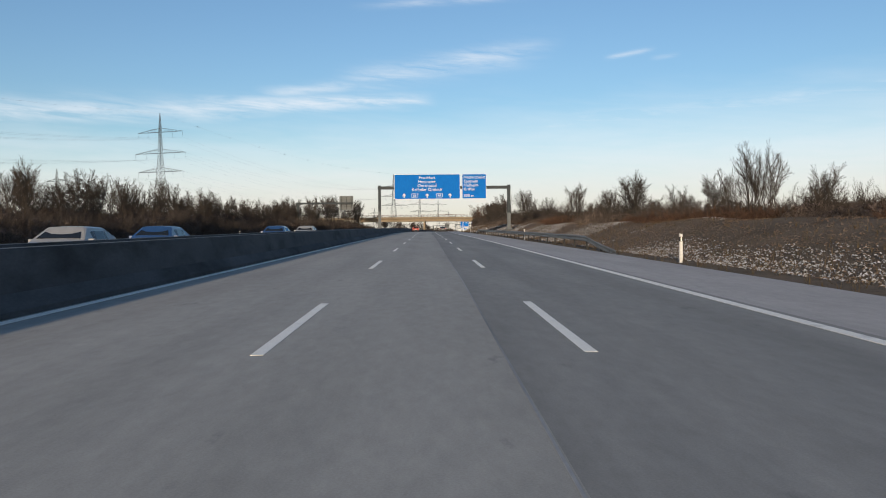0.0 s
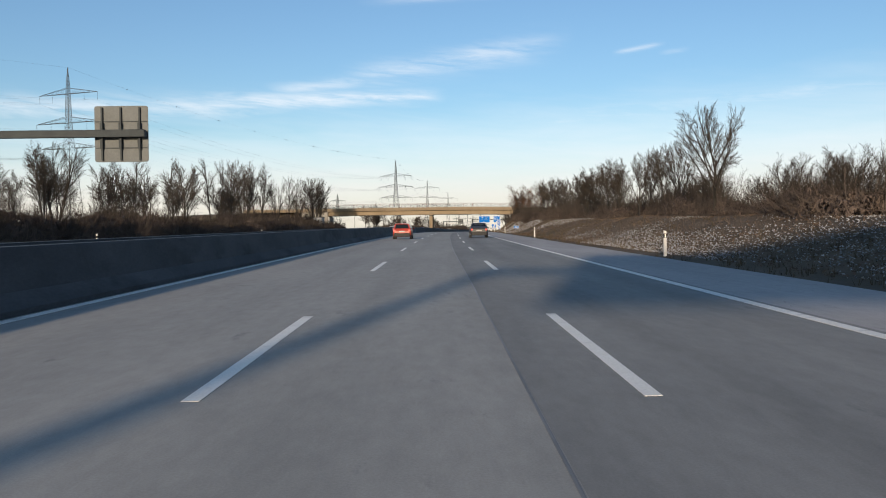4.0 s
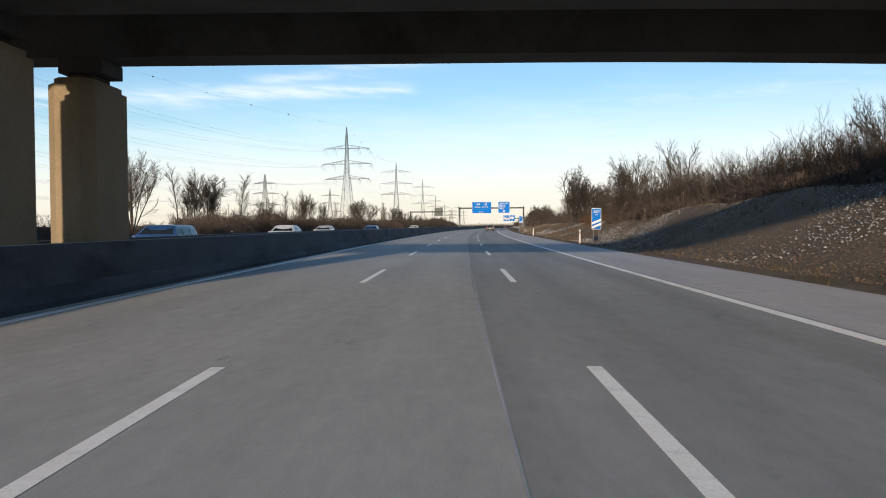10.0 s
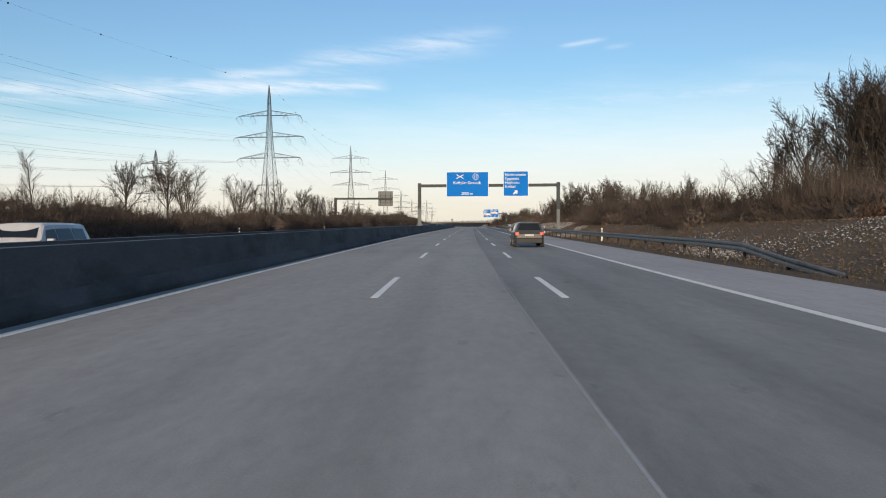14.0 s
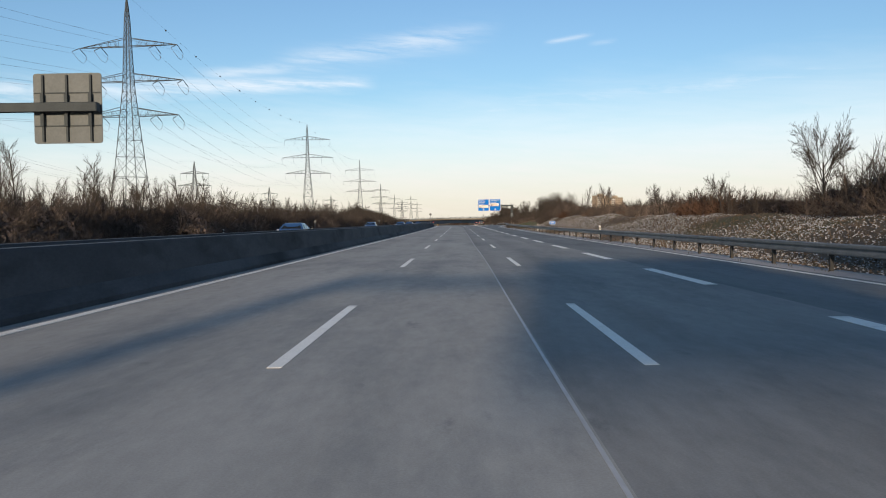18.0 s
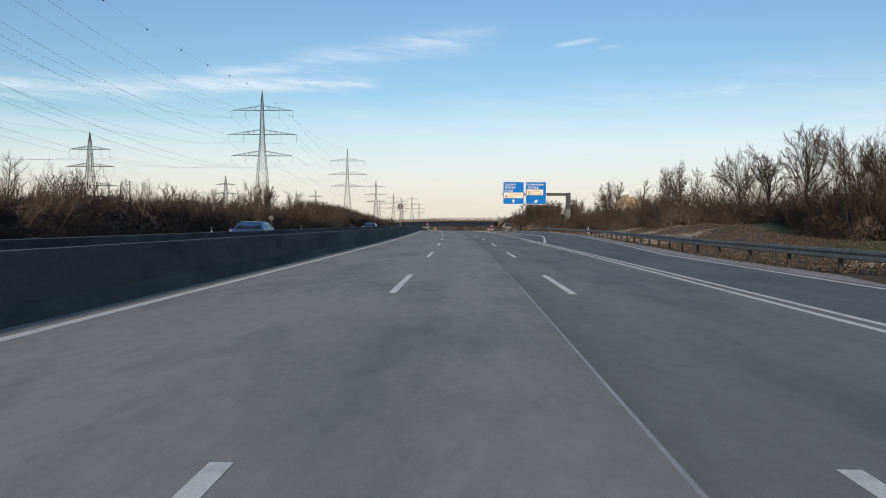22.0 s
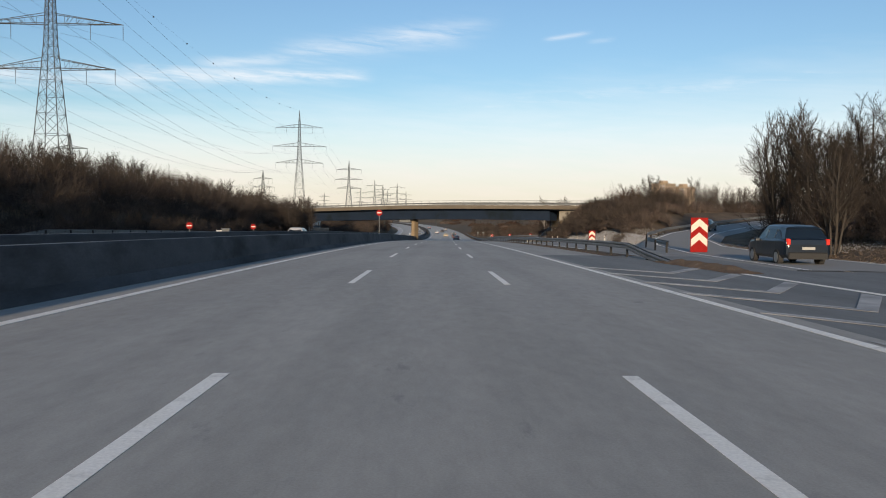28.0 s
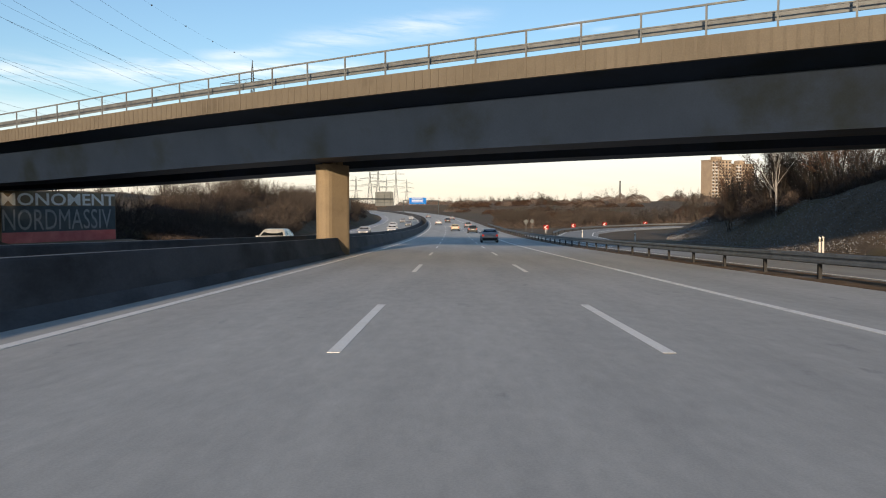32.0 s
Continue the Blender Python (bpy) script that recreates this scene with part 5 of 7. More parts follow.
def pylon(m, height, arm=11.5, double=True, name="pylon", label="tall steel lattice pylon with three crossarms", thick=1.0, arms=None, tension=False):
    top = thing(name, label, "pylon", m, "power line pylons")
    h = height
    half = lambda z: 4.6 * (1 - z / (h * 0.60)) + 1.25 * (z / (h * 0.60)) if z < h * 0.60 else 1.25 + (0.55 - 1.25) * (z - h * 0.60) / (h * 0.30) if z < h * 0.90 else max(0.06, 0.55 * (h - z) / (h * 0.10))
    tower = Shape()
    levels = [0.0]
    while levels[-1] < h * 0.98:
        levels.append(min(h, levels[-1] + max(1.6, half(levels[-1]) * 1.75)))
    for z0, z1 in zip(levels, levels[1:]):
        a, b = half(z0), half(z1)
        q0, q1 = [(a, a), (-a, a), (-a, -a), (a, -a)], [(b, b), (-b, b), (-b, -b), (b, -b)]
        for i in range(4):
            j = (i + 1) % 4
            strut(tower, (*q0[i], z0), (*q1[i], z1), 0.125 * thick)
            strut(tower, (*q0[i], z0), (*q1[j], z1), 0.06 * thick)
            strut(tower, (*q0[j], z0), (*q1[i], z1), 0.06 * thick)
            strut(tower, (*q1[i], z1), (*q1[j], z1), 0.055 * thick)
    part("tower", tower, M["pylon"], top, "tapering lattice tower")
    ends = []
    for zf, w in arms or ((0.51, h * 0.222), (0.665, h * 0.25), (0.84, h * 0.222)):
        z, cross, b = h * zf, Shape(), half(h * zf)
        for sgn in (-1, 1):
            tip = (sgn * w, 0, z)
            for y in (-b, b):
                strut(cross, (sgn * b, y, z), tip, 0.11 * thick)
                strut(cross, (sgn * b, y, z + h * 0.035), tip, 0.09 * thick)
                for k in range(1, 6):
                    t0, t1 = k / 6, (k + 0.5) / 6
                    x0, x1 = sgn * (b + (w - b) * t0), sgn * (b + (w - b) * t1)
                    strut(cross, (x0, y * (1 - t0), z), (x1, y * (1 - t1), z + h * 0.035 * (1 - t1)), 0.055 * thick)
                    strut(cross, (x0, y * (1 - t0), z), (x0, y * (1 - t0), z + h * 0.035 * (1 - t0)), 0.05 * thick)
        part("crossarm", cross, M["pylon"], top, "lattice crossarm")
        for x in (-w, -w * 0.55, w * 0.55, w):
            ins = Shape()
            if tension:
                for sg in (-1, 1):
                    for k in range(7):
                        ins.tube((x, sg * (0.3 + 0.5 * k), z - 0.1 - 0.22 * k), (x, sg * (0.6 + 0.5 * k), z - 0.24 - 0.22 * k), 0.14, 0.08, n=6)
                part("insulator", ins, M["pylon"], top, "slanting insulator strings")
                loop, pts = Shape(), [(x + 0.9 * math.sin(math.pi * i / 10), -3.9 + 0.78 * i, z - 1.7 - 2.6 * math.sin(math.pi * i / 10)) for i in range(11)]
                for a, c in zip(pts, pts[1:]):
                    loop.tube(a, c, 0.06, n=4, cap=False)
                part("jumper_loop", loop, M["wire"], top, "hanging jumper cable")
                ends.append(Vector((x, 0, z - 1.7)))
                continue
            for k in range(7):
                ins.tube((x, 0, z - 0.5 * k), (x, 0, z - 0.5 * k - 0.3), 0.13, 0.07, n=6)
            ins.tube((x, 0, z - 3.4), (x, 0, z - 3.9), 0.05, n=4)
            part("insulator", ins, M["pylon"], top, "insulator string")
            ends.append(Vector((x, 0, z - 3.9)))
    return top, [m @ e for e in ends], m @ Vector((0, 0, h))


def upright(x, y, z, turn):
    return Matrix.Translation((x, y, z)) @ Matrix.Rotation(radians(turn), 4, "Z")


LINE = [((-312.0, 150.0, 3.0), 70), ((-174.2, 525.2, 6.0), 78), ((-38.7, 904.9, 5.0), 68.5), ((-13.3, 1260.8, 4.0), 74.5), ((20.2, 1644.9, 3.0), 78), ((49.8, 1991.0, 3.0), 65), ((85.0, 2420.0, 3.0), 62), ((120.0, 2900.0, 3.0), 60)]
hung = []
for i, (p, hgt) in enumerate(LINE):
    q0, q1 = LINE[max(0, i - 1)][0], LINE[min(len(LINE) - 1, i + 1)][0]
    turn = math.degrees(math.atan2(-(q1[0] - q0[0]), q1[1] - q0[1]))
    hung.append(pylon(upright(*p, turn), hgt, thick=1.0 if i < 5 else 1.5, arms=((0.48, hgt * 0.222), (0.627, hgt * 0.245), (0.777, hgt * 0.222)) if i == 2 else None, tension=i == 2))
small = []
SIDE = [((-250.9, 546.3, 4.0), 46), ((-94.6, 912.6, 4.0), 38.5), ((-78.6, 1184.4, 3.0), 42.5), ((-58.9, 1406.0, 3.0), 36.0), ((-20.0, 1760.0, 3.0), 40)]
for i, (p, hgt) in enumerate(SIDE):
    q0, q1 = SIDE[max(0, i - 1)][0], SIDE[min(len(SIDE) - 1, i + 1)][0]
    turn = math.degrees(math.atan2(-(q1[0] - q0[0]), q1[1] - q0[1]))
    small.append(pylon(upright(*p, turn), hgt, arms=((0.44, hgt * 0.29), (0.64, hgt * 0.25), (0.82, hgt * 0.21)), label="smaller steel lattice pylon of a second power line", thick=1.0))
for x, y, hgt in ((95.0, 2250.0, 48.0), (130.0, 2600.0, 66.0), (60.0, 2700.0, 56.0), (165.0, 2950.0, 60.0), (-20.0, 2850.0, 50.0)):
    pylon(upright(x, y, 3.0, -6.0), hgt, 10.0, label="distant steel lattice pylon", thick=1.0 if y < 1000 else 1.3)


def wire(a, b, sag, r, parent, name="wire"):
    n, v, f = 20, [], []
    d = (b - a).normalized()
    u = d.cross(Vector((0, 0, 1))).normalized()
    for i in range(n + 1):
        t = i / n
        p = a.lerp(b, t) - Vector((0, 0, 4 * sag * t * (1 - t)))
        v += [p + u * r, p - u * (r * 0.5) + Vector((0, 0, r * 0.87)), p - u * (r * 0.5) - Vector((0, 0, r * 0.87))]
    for i in range(n):
        f += [(i * 3 + k, i * 3 + (k + 1) % 3, i * 3 + 3 + (k + 1) % 3, i * 3 + 3 + k) for k in range(3)]
    part(name, Shape().add(v, f), M["wire"], parent)


for chain, sag, nm in ((hung, 11.0, "thick overhead power line cables between tall pylons"), (small, 7.0, "overhead cables of a second power line")):
    for i in range(len(chain) - 1):
        span = thing("power_line", nm, "power line")
        for a, b in zip(chain[i][1], chain[i + 1][1]):
            wire(a, b, sag, 0.026 if i < 3 else 0.035, span, "conductor")
        wire(chain[i][2], chain[i + 1][2], sag * 0.7, 0.02, span, "earth_wire")
span = chain = None
ball_line = thing("marker_balls", "small dark warning balls strung on the top cable", "marker ball")
for i in (1, 2, 3):
    a, b = hung[i][2], hung[i + 1][2]
    for k in range(1, 10):
        t = k / 10
        p = a.lerp(b, t) - Vector((0, 0, 4 * 7.7 * t * (1 - t)))
        sh = Shape()
        for z0, z1, r0, r1 in ((-0.3, -0.15, 0.08, 0.28), (-0.15, 0.15, 0.28, 0.28), (0.15, 0.3, 0.28, 0.08)):
            sh.tube(p + Vector((0, 0, z0)), p + Vector((0, 0, z1)), r0, r1, n=8)
        part("ball", sh, M["black"], ball_line)


def mast_pole(x, y, top_z, base):
    o = thing("utility_pole", "wooden utility pole with two short crossarms", "utility pole", upright(x, y, base, 5))
    part("pole", Shape().tube((0, 0, -0.5), (0, 0, top_z - base), 0.22, 0.13, n=8), M["bark"], o)
    for z in (0.6, 2.4):
        part("crossarm", Shape().box(-1.9, 1.9, -0.08, 0.08, top_z - base - z, top_z - base - z + 0.16), M["bark"], o)


mast_pole(-97.0, 1306.2, 30.1, 5.0)
mast_pole(-97.6, 1099.1, 30.8, 4.0)


# ---- roadside signs ----
def beacon(s, l, top, bars, dist, head=False):
    """A countdown beacon before the exit."""
    z = land(s, l)
    o = thing("countdown_beacon", "blue countdown board with white slanting bars before the exit", "road sign", along(s, l, 0))
    w, h = 0.70, 1.55
    z1 = top - (0.70 if head else 0.0)
    p = part("board", Shape().prism([(a - w / 2, b + z1 - h) for a, b in rounded(w, h, 0.06)], "y", 0.0, 0.03), M["sign_back"], o, "sign board")
    part("border", Shape().prism([(a - w / 2, b + z1 - h) for a, b in rounded(w, h, 0.06)], "y", -0.010, -0.0005), M["sign_white"], p, "white border")
    part("face", Shape().prism([(a - w / 2 + 0.03, b + z1 - h + 0.03) for a, b in rounded(w - 0.06, h - 0.06, 0.04)], "y", -0.018, -0.0105), M["sign_blue"], p, "blue face")
    for k in range(bars):
        b0 = z1 - h + 0.06 + 0.30 * k
        part("slanting_bar", Shape().prism([(-w / 2 + 0.03, b0), (w / 2 - 0.03, b0 + 0.26), (w / 2 - 0.03, b0 + 0.42), (-w / 2 + 0.03, b0 + 0.16)], "y", -0.026, -0.0185), M["sign_white"], p, "white slanting bar")
    lettering("lettering", dist, 0.30, M["sign_white"], p, text_at(0, z1 - 0.33, -0.024), "CENTER")
    lettering("lettering", "m", 0.22, M["sign_white"], p, text_at(0, z1 - 0.52, -0.024), "CENTER")
    if head:
        q = part("number_board", Shape().prism([(a - w / 2, b + z1 + 0.01) for a, b in rounded(w, 0.68, 0.06)], "y", -0.010, 0.03), M["sign_white"], o, "exit number board")
        part("face", Shape().prism([(a - w / 2 + 0.03, b + z1 + 0.04) for a, b in rounded(w - 0.06, 0.62, 0.05)], "y", -0.018, -0.0105), M["sign_blue"], q)
        ring = Shape()
        for i in range(20):
            a, b = 2 * math.pi * i / 20, 2 * math.pi * (i + 1) / 20
            ring.add([(0.26 * math.cos(a), -0.022, z1 + 0.35 + 0.26 * math.sin(a)), (0.26 * math.cos(b), -0.022, z1 + 0.35 + 0.26 * math.sin(b)), (0.22 * math.cos(b), -0.022, z1 + 0.35 + 0.22 * math.sin(b)), (0.22 * math.cos(a), -0.022, z1 + 0.35 + 0.22 * math.sin(a))], [(0, 1, 2, 3)])
        part("ring", ring, M["sign_white"], q, "white ring")
        lettering("lettering", "12", 0.34, M["sign_white"], q, text_at(0, z1 + 0.23, -0.024), "CENTER")
    for x in (-0.2, 0.2):
        part("post", Shape().tube((x, 0.06, z - 0.3), (x, 0.06, top - 0.1), 0.03, n=8), M["steel"], o, "steel post")


beacon(320, 10.52, 2.8, 3, "300", True)
beacon(418, 10.34, 2.6, 2, "200")
beacon(525, 10.2, 3.36, 1, "100")


def small_marker(s, l, z):
    o = thing("distance_marker", "small blue distance marker on a steel post", "road sign", along(s, l, 0))
    part("post", Shape().tube((0, 0.03, land(s, l) - 0.2), (0, 0.03, z), 0.025, n=8), M["steel"], o)
    p = part("board", Shape().prism([(a - 0.42, b + z - 0.45) for a, b in rounded(0.84, 0.45, 0.04)], "y", -0.012, 0.0), M["sign_white"], o)
    part("face", Shape().prism([(a - 0.39, b + z - 0.42) for a, b in rounded(0.78, 0.39, 0.03)], "y", -0.018, -0.0125), M["sign_blue"], p)
    part("bar", Shape().box(-0.22, 0.22, -0.022, -0.0185, z - 0.29, z - 0.17), M["sign_white"], p, "unreadable marker figures")


small_marker(271, 11.4, 1.15)
small_marker(772, 13.0, 1.35)


def disc(s, l, zc, r, front, label, base, face=True):
    """A round sign on a post: a bare back, or a red face with a white bar."""
    o = thing("round_sign", label, "road sign", along(s, l, 0))
    ring = [(r * math.cos(2 * math.pi * i / 28), r * math.sin(2 * math.pi * i / 28)) for i in range(28)]
    p = part("disc", Shape().prism([(a, b + zc) for a, b in ring], "y", 0.0, 0.03), M["sign_back"], o, "round aluminium plate")
    if front:
        part("face", Shape().prism([(a * 0.99, b * 0.99 + zc) for a, b in ring], "y", -0.010, -0.0005), M["sign_red"], p, "red face")
        part("white_bar", Shape().box(-r * 0.74, r * 0.74, -0.018, -0.0105, zc - r * 0.17, zc + r * 0.17), M["sign_white"], p, "white bar")
    else:
        for z in (-0.4, 0.4):
            part("stiffener", Shape().box(-r * 0.8, r * 0.8, -0.04, -0.0005, zc + r * z - 0.03, zc + r * z + 0.03), M["pole"], o)
    part("post", Shape().tube((0, -0.08 if not front else 0.07, base), (0, -0.08 if not front else 0.07, zc + r * 0.7), 0.045, n=8), M["steel"], o, "steel post")


disc(927.5, -7.95, 3.83, 0.40, False, "back of a round sign on a post in the central reservation", 0.0)
disc(917, -24.2, 2.0, 0.36, False, "back of a round sign beside the opposite lanes", -0.2)
disc(1150, -8.0, 3.74, 0.40, True, "red no-entry sign with a white bar on a tall post", 0.0)
disc(1153, -25.4, 1.75, 0.38, True, "red no-entry sign beside the ramp", -0.2)
disc(1134, -28.0, 1.62, 0.38, True, "red no-entry sign beside the ramp", -0.2)
kiosk = thing("utility_cabinet", "white roadside utility cabinet beside the opposite ramp", "cabinet", along(1140, -26.2, 0))
part("body", Shape().box(-0.42, 0.42, -0.2, 0.2, 0.05, 1.12, 0.02), M["wall_white"], kiosk)
part("plinth", Shape().box(-0.46, 0.46, -0.24, 0.24, -0.4, 0.05), M["concrete"], kiosk, "concrete plinth")
part("lid", Shape().box(-0.46, 0.46, -0.24, 0.24, 1.121, 1.17, 0.01), M["wall_white"], kiosk, "overhanging lid")
for s, l in ((1330, 11.4), (1346, 14.0)):
    disc(s, l, 2.2, 0.36, False, "back of a round sign beside the slip road", -0.2)


def chevron_board(s, l, z0, w, h):
    base = land(s, l)
    o = thing("chevron_board", "red board with cream chevrons at the exit fork", "road sign", along(s, l, 0))
    p = part("board", Shape().box(-w / 2, w / 2, 0.0, 0.05, z0, z0 + h, 0.01), M["sign_red"], o, "red board")
    for k in (0.16, 0.56):
        lim = lambda z: min(z0 + h - 0.03, z0 + h * z)
        e = w / 2 - 0.03
        part("chevron", Shape().prism([(-e, lim(k)), (0, lim(k + 0.20)), (e, lim(k)), (e, lim(k + 0.21)), (0, lim(k + 0.41)), (-e, lim(k + 0.21))], "y", -0.012, -0.0008), M["sign_cream"], p, "cream chevron")
    for x in (-w * 0.3, w * 0.3):
        part("post", Shape().tube((x, 0.1, min(base, 0) - 0.3), (x, 0.1, z0 + h * 0.8), 0.04, n=8), M["steel"], o)


chevron_board(1092, 16.2, 0.10, 1.05, 2.1)
chevron_board(1130, 16.6, 0.12, 0.70, 1.4)


def dirt_mound():
    rng = random.Random(8)
    sh, v, f = Shape(), [], []
    nu, nv = 22, 8
    for i in range(nu + 1):
        for j in range(nv + 1):
            y, x = -1 + 2 * i / nu, -1 + 2 * j / nv
            h = max(0.0, 1 - y * y) * max(0.0, 1 - x * x) * (0.20 + 0.16 * noise.noise(Vector((x * 1.5, y * 5, 1.0)))) + rng.uniform(0, 0.04)
            p = at(1073.0 + 5.0 * y, 10.15 + 0.65 * x, h - 0.02)
            v.append(p)
    for i in range(nu):
        for j in range(nv):
            f.append((i * (nv + 1) + j, i * (nv + 1) + j + 1, (i + 1) * (nv + 1) + j + 1, (i + 1) * (nv + 1) + j))
    tagged(part("dirt_mound", sh.add(v, f), M["soil"]), "low mound of dark earth at the end of the guardrail", "earth mound")


dirt_mound()


def curve_board(s, l):
    o = thing("curve_board", "red and white curve arrow board", "road sign", along(s, l, max(0, land(s, l))), "curve boards on the slip road")
    p = part("board", Shape().box(-0.5, 0.5, 0, 0.04, 0.5, 1.4), M["sign_red"], o)
    part("arrow_mark", Shape().prism([(0.3, 0.6), (-0.15, 0.95), (0.3, 1.3), (0.05, 1.3), (-0.4, 0.95), (0.05, 0.6)], "y", -0.012, -0.0005), M["sign_white"], p)
    for x in (-0.35, 0.35):
        part("post", Shape().tube((x, 0.06, -0.3), (x, 0.06, 1.2), 0.03, n=6), M["steel"], o)


for s, l in ((1358, 18.0), (1378, 26.5), (1396, 37.0), (1408, 50.0)):
    curve_board(s, l)


def arrow_sign():
    o = thing("arrow_sign", "pale arrow-shaped direction sign seen from behind", "road sign", along(1225.5, -26.6, 0.35))
    part("board", Shape().prism([(-2.7, 1.85), (-2.2, 2.25), (0.6, 2.25), (0.6, 1.4), (-2.2, 1.4)], "y", 0, 0.06), M["steel"], o, "arrow-shaped aluminium board")
    for x in (-1.9, 0.3):
        part("post", Shape().tube((x, 0.1, -0.2), (x, 0.1, 2.2), 0.05, n=8), M["steel"], o)


arrow_sign()
box = thing("control_cabinet", "pale grey roadside control cabinet", "cabinet", along(1136, -24.4, land(1136, -24.4)))
part("body", Shape().box(-0.45, 0.45, -0.25, 0.25, 0, 1.35, 0.03), M["pole_pale"], box)
part("roof", Shape().box(-0.5, 0.5, -0.3, 0.3, 1.351, 1.42, 0.02), M["pole_pale"], box)
part("plinth", Shape().box(-0.5, 0.5, -0.3, 0.3, -0.3, -0.001), M["concrete"], box)
hut = thing("white_wall", "low white rendered wall beside the bridge ramp", "wall", along(345, -34.0, land(345, -34)))
part("wall", Shape().box(-6.0, 0.0, -0.2, 3.0, -0.5, 2.6, 0.03), M["wall_white"], hut)
part("coping", Shape().box(-6.1, 0.1, -0.3, 3.1, 2.601, 2.75, 0.02), M["concrete"], hut)
rails = thing("red_railing", "rusty red steel stair railing beside the opposite lanes", "railing", along(806, -26.4, 0))
for k in range(5):
    part("upright", Shape().box(-0.03, 0.03, k * 1.75 - 0.03, k * 1.75 + 0.03, -0.4, 1.45), M["rust_red"], rails)
for z in (0.55, 1.0, 1.4):
    part("bar", Shape().box(-0.028, 0.028, -0.03, 7.03, z, z + 0.06), M["rust_red"], rails)
for z in (0.55, 1.4):
    part("sloping_bar", Shape().prism([(-0.03, z), (-0.03, z + 0.06), (-4.0, z - 1.24), (-4.0, z - 1.30)], "x", -0.027, 0.027), M["rust_red"], rails)
for k in range(2):
    part("brace", Shape().tube((0, 1.75 + 2.6 * k, 0.1), (0, 3.5 + 2.6 * k, 1.0), 0.025, n=6), M["rust_red"], rails)
disc(797.5, -24.8, 1.75, 0.22, False, "back of a small round sign beside the opposite lanes", -0.3)


def graffiti_wall():
    rng = random.Random(5)
    p, q = Vector((48.1, 1272.8, -1.95)), Vector((54.9, 1284.2, -1.95))
    u = (q - p).normalized()
    w = thing("abutment_wall", "concrete abutment wall sprayed with white and grey lettering", "wall", Matrix(((u.x, -u.y, 0, p.x), (u.y, u.x, 0, p.y), (0, 0, 1, p.z), (0, 0, 0, 1))))
    n = (q - p).length
    part("wall", Shape().box(-0.2, n, 0.0, 0.5, -0.8, 5.15), M["bridge"], w)
    part("sprayed_panel", Shape().box(-0.15, n - 0.05, -0.012, -0.001, 1.25, 3.75), M["graffiti_grey"], w, "grey sprayed ground")
    part("sprayed_panel", Shape().box(-0.15, n - 0.05, -0.012, -0.001, 0.2, 1.249), M["graffiti_red"], w, "red sprayed ground")
    lettering("graffiti", "MONOMENT", 1.75, M["graffiti_white"], w, Matrix.Translation((n / 2 - 0.2, -0.02, 3.85)) @ Matrix.Rotation(radians(90), 4, "X") @ Matrix.Diagonal((1.32, 0.95, 1, 1)), "CENTER", "white sprayed lettering", 0.03)
    lettering("graffiti", "NORDMASSIV", 2.9, M["graffiti_pale"], w, Matrix.Translation((n / 2 - 0.4, -0.02, 1.45)) @ Matrix.Rotation(radians(90), 4, "X") @ Matrix.Diagonal((0.72, 1.0, 1, 1)), "CENTER", "grey sprayed lettering", 0.0)
    part("slope_paving", Shape().prism([(0.0, 0.15), (-5.0, -0.3), (-5.0, -0.9), (0.0, -0.9)], "x", -0.2, n + 2.0), M["bridge"], w, "sloped paving at the foot")
    p, q = Vector((111.1, 1225.7, -0.3)), Vector((109.2, 1210.5, -0.3))
    u = (q - p).normalized()
    w = thing("abutment_wall", "concrete abutment wall sprayed with bulging white shapes", "wall", Matrix(((u.x, -u.y, 0, p.x), (u.y, u.x, 0, p.y), (0, 0, 1, p.z), (0, 0, 0, 1))))
    n = (q - p).length
    part("wall", Shape().box(-0.6, n + 2.0, 0.0, 0.5, -0.8, 4.6), M["bridge"], w)
    part("sprayed_panel", Shape().box(-0.1, n + 0.1, -0.012, -0.001, 0.35, 3.2), M["graffiti_grey"], w, "dark sprayed ground")
    step = n / 9
    for k in range(9):
        x, hgt, s = step * k + 0.04, 2.1 + rng.uniform(-0.3, 0.5), step
        lean = rng.uniform(-0.1, 0.15) * s
        o = [(x, 0.5), (x + s * 0.45, 0.42), (x + s * 0.85, 0.55), (x + s * 0.9 + lean, hgt * 0.55), (x + s * 0.7 + lean, hgt * 0.75), (x + s * 0.92 + lean, hgt + 0.3), (x + s * 0.5 + lean, hgt + 0.5), (x + s * 0.12 + lean, hgt + 0.35), (x + s * 0.05 + lean, hgt * 0.6)]
        part("sprayed_shape", Shape().prism(o, "y", -0.022, -0.0125), M["graffiti_pale" if k % 3 == 1 else "graffiti_white"], w, "white sprayed letter shape")
        part("inner_stroke", Shape().box(x + s * 0.36, x + s * 0.5, -0.03, -0.0225, 0.8 + 0.2 * (k % 2), hgt * 0.7 + 0.2), M["graffiti_grey"], w, "dark inner stroke")


graffiti_wall()


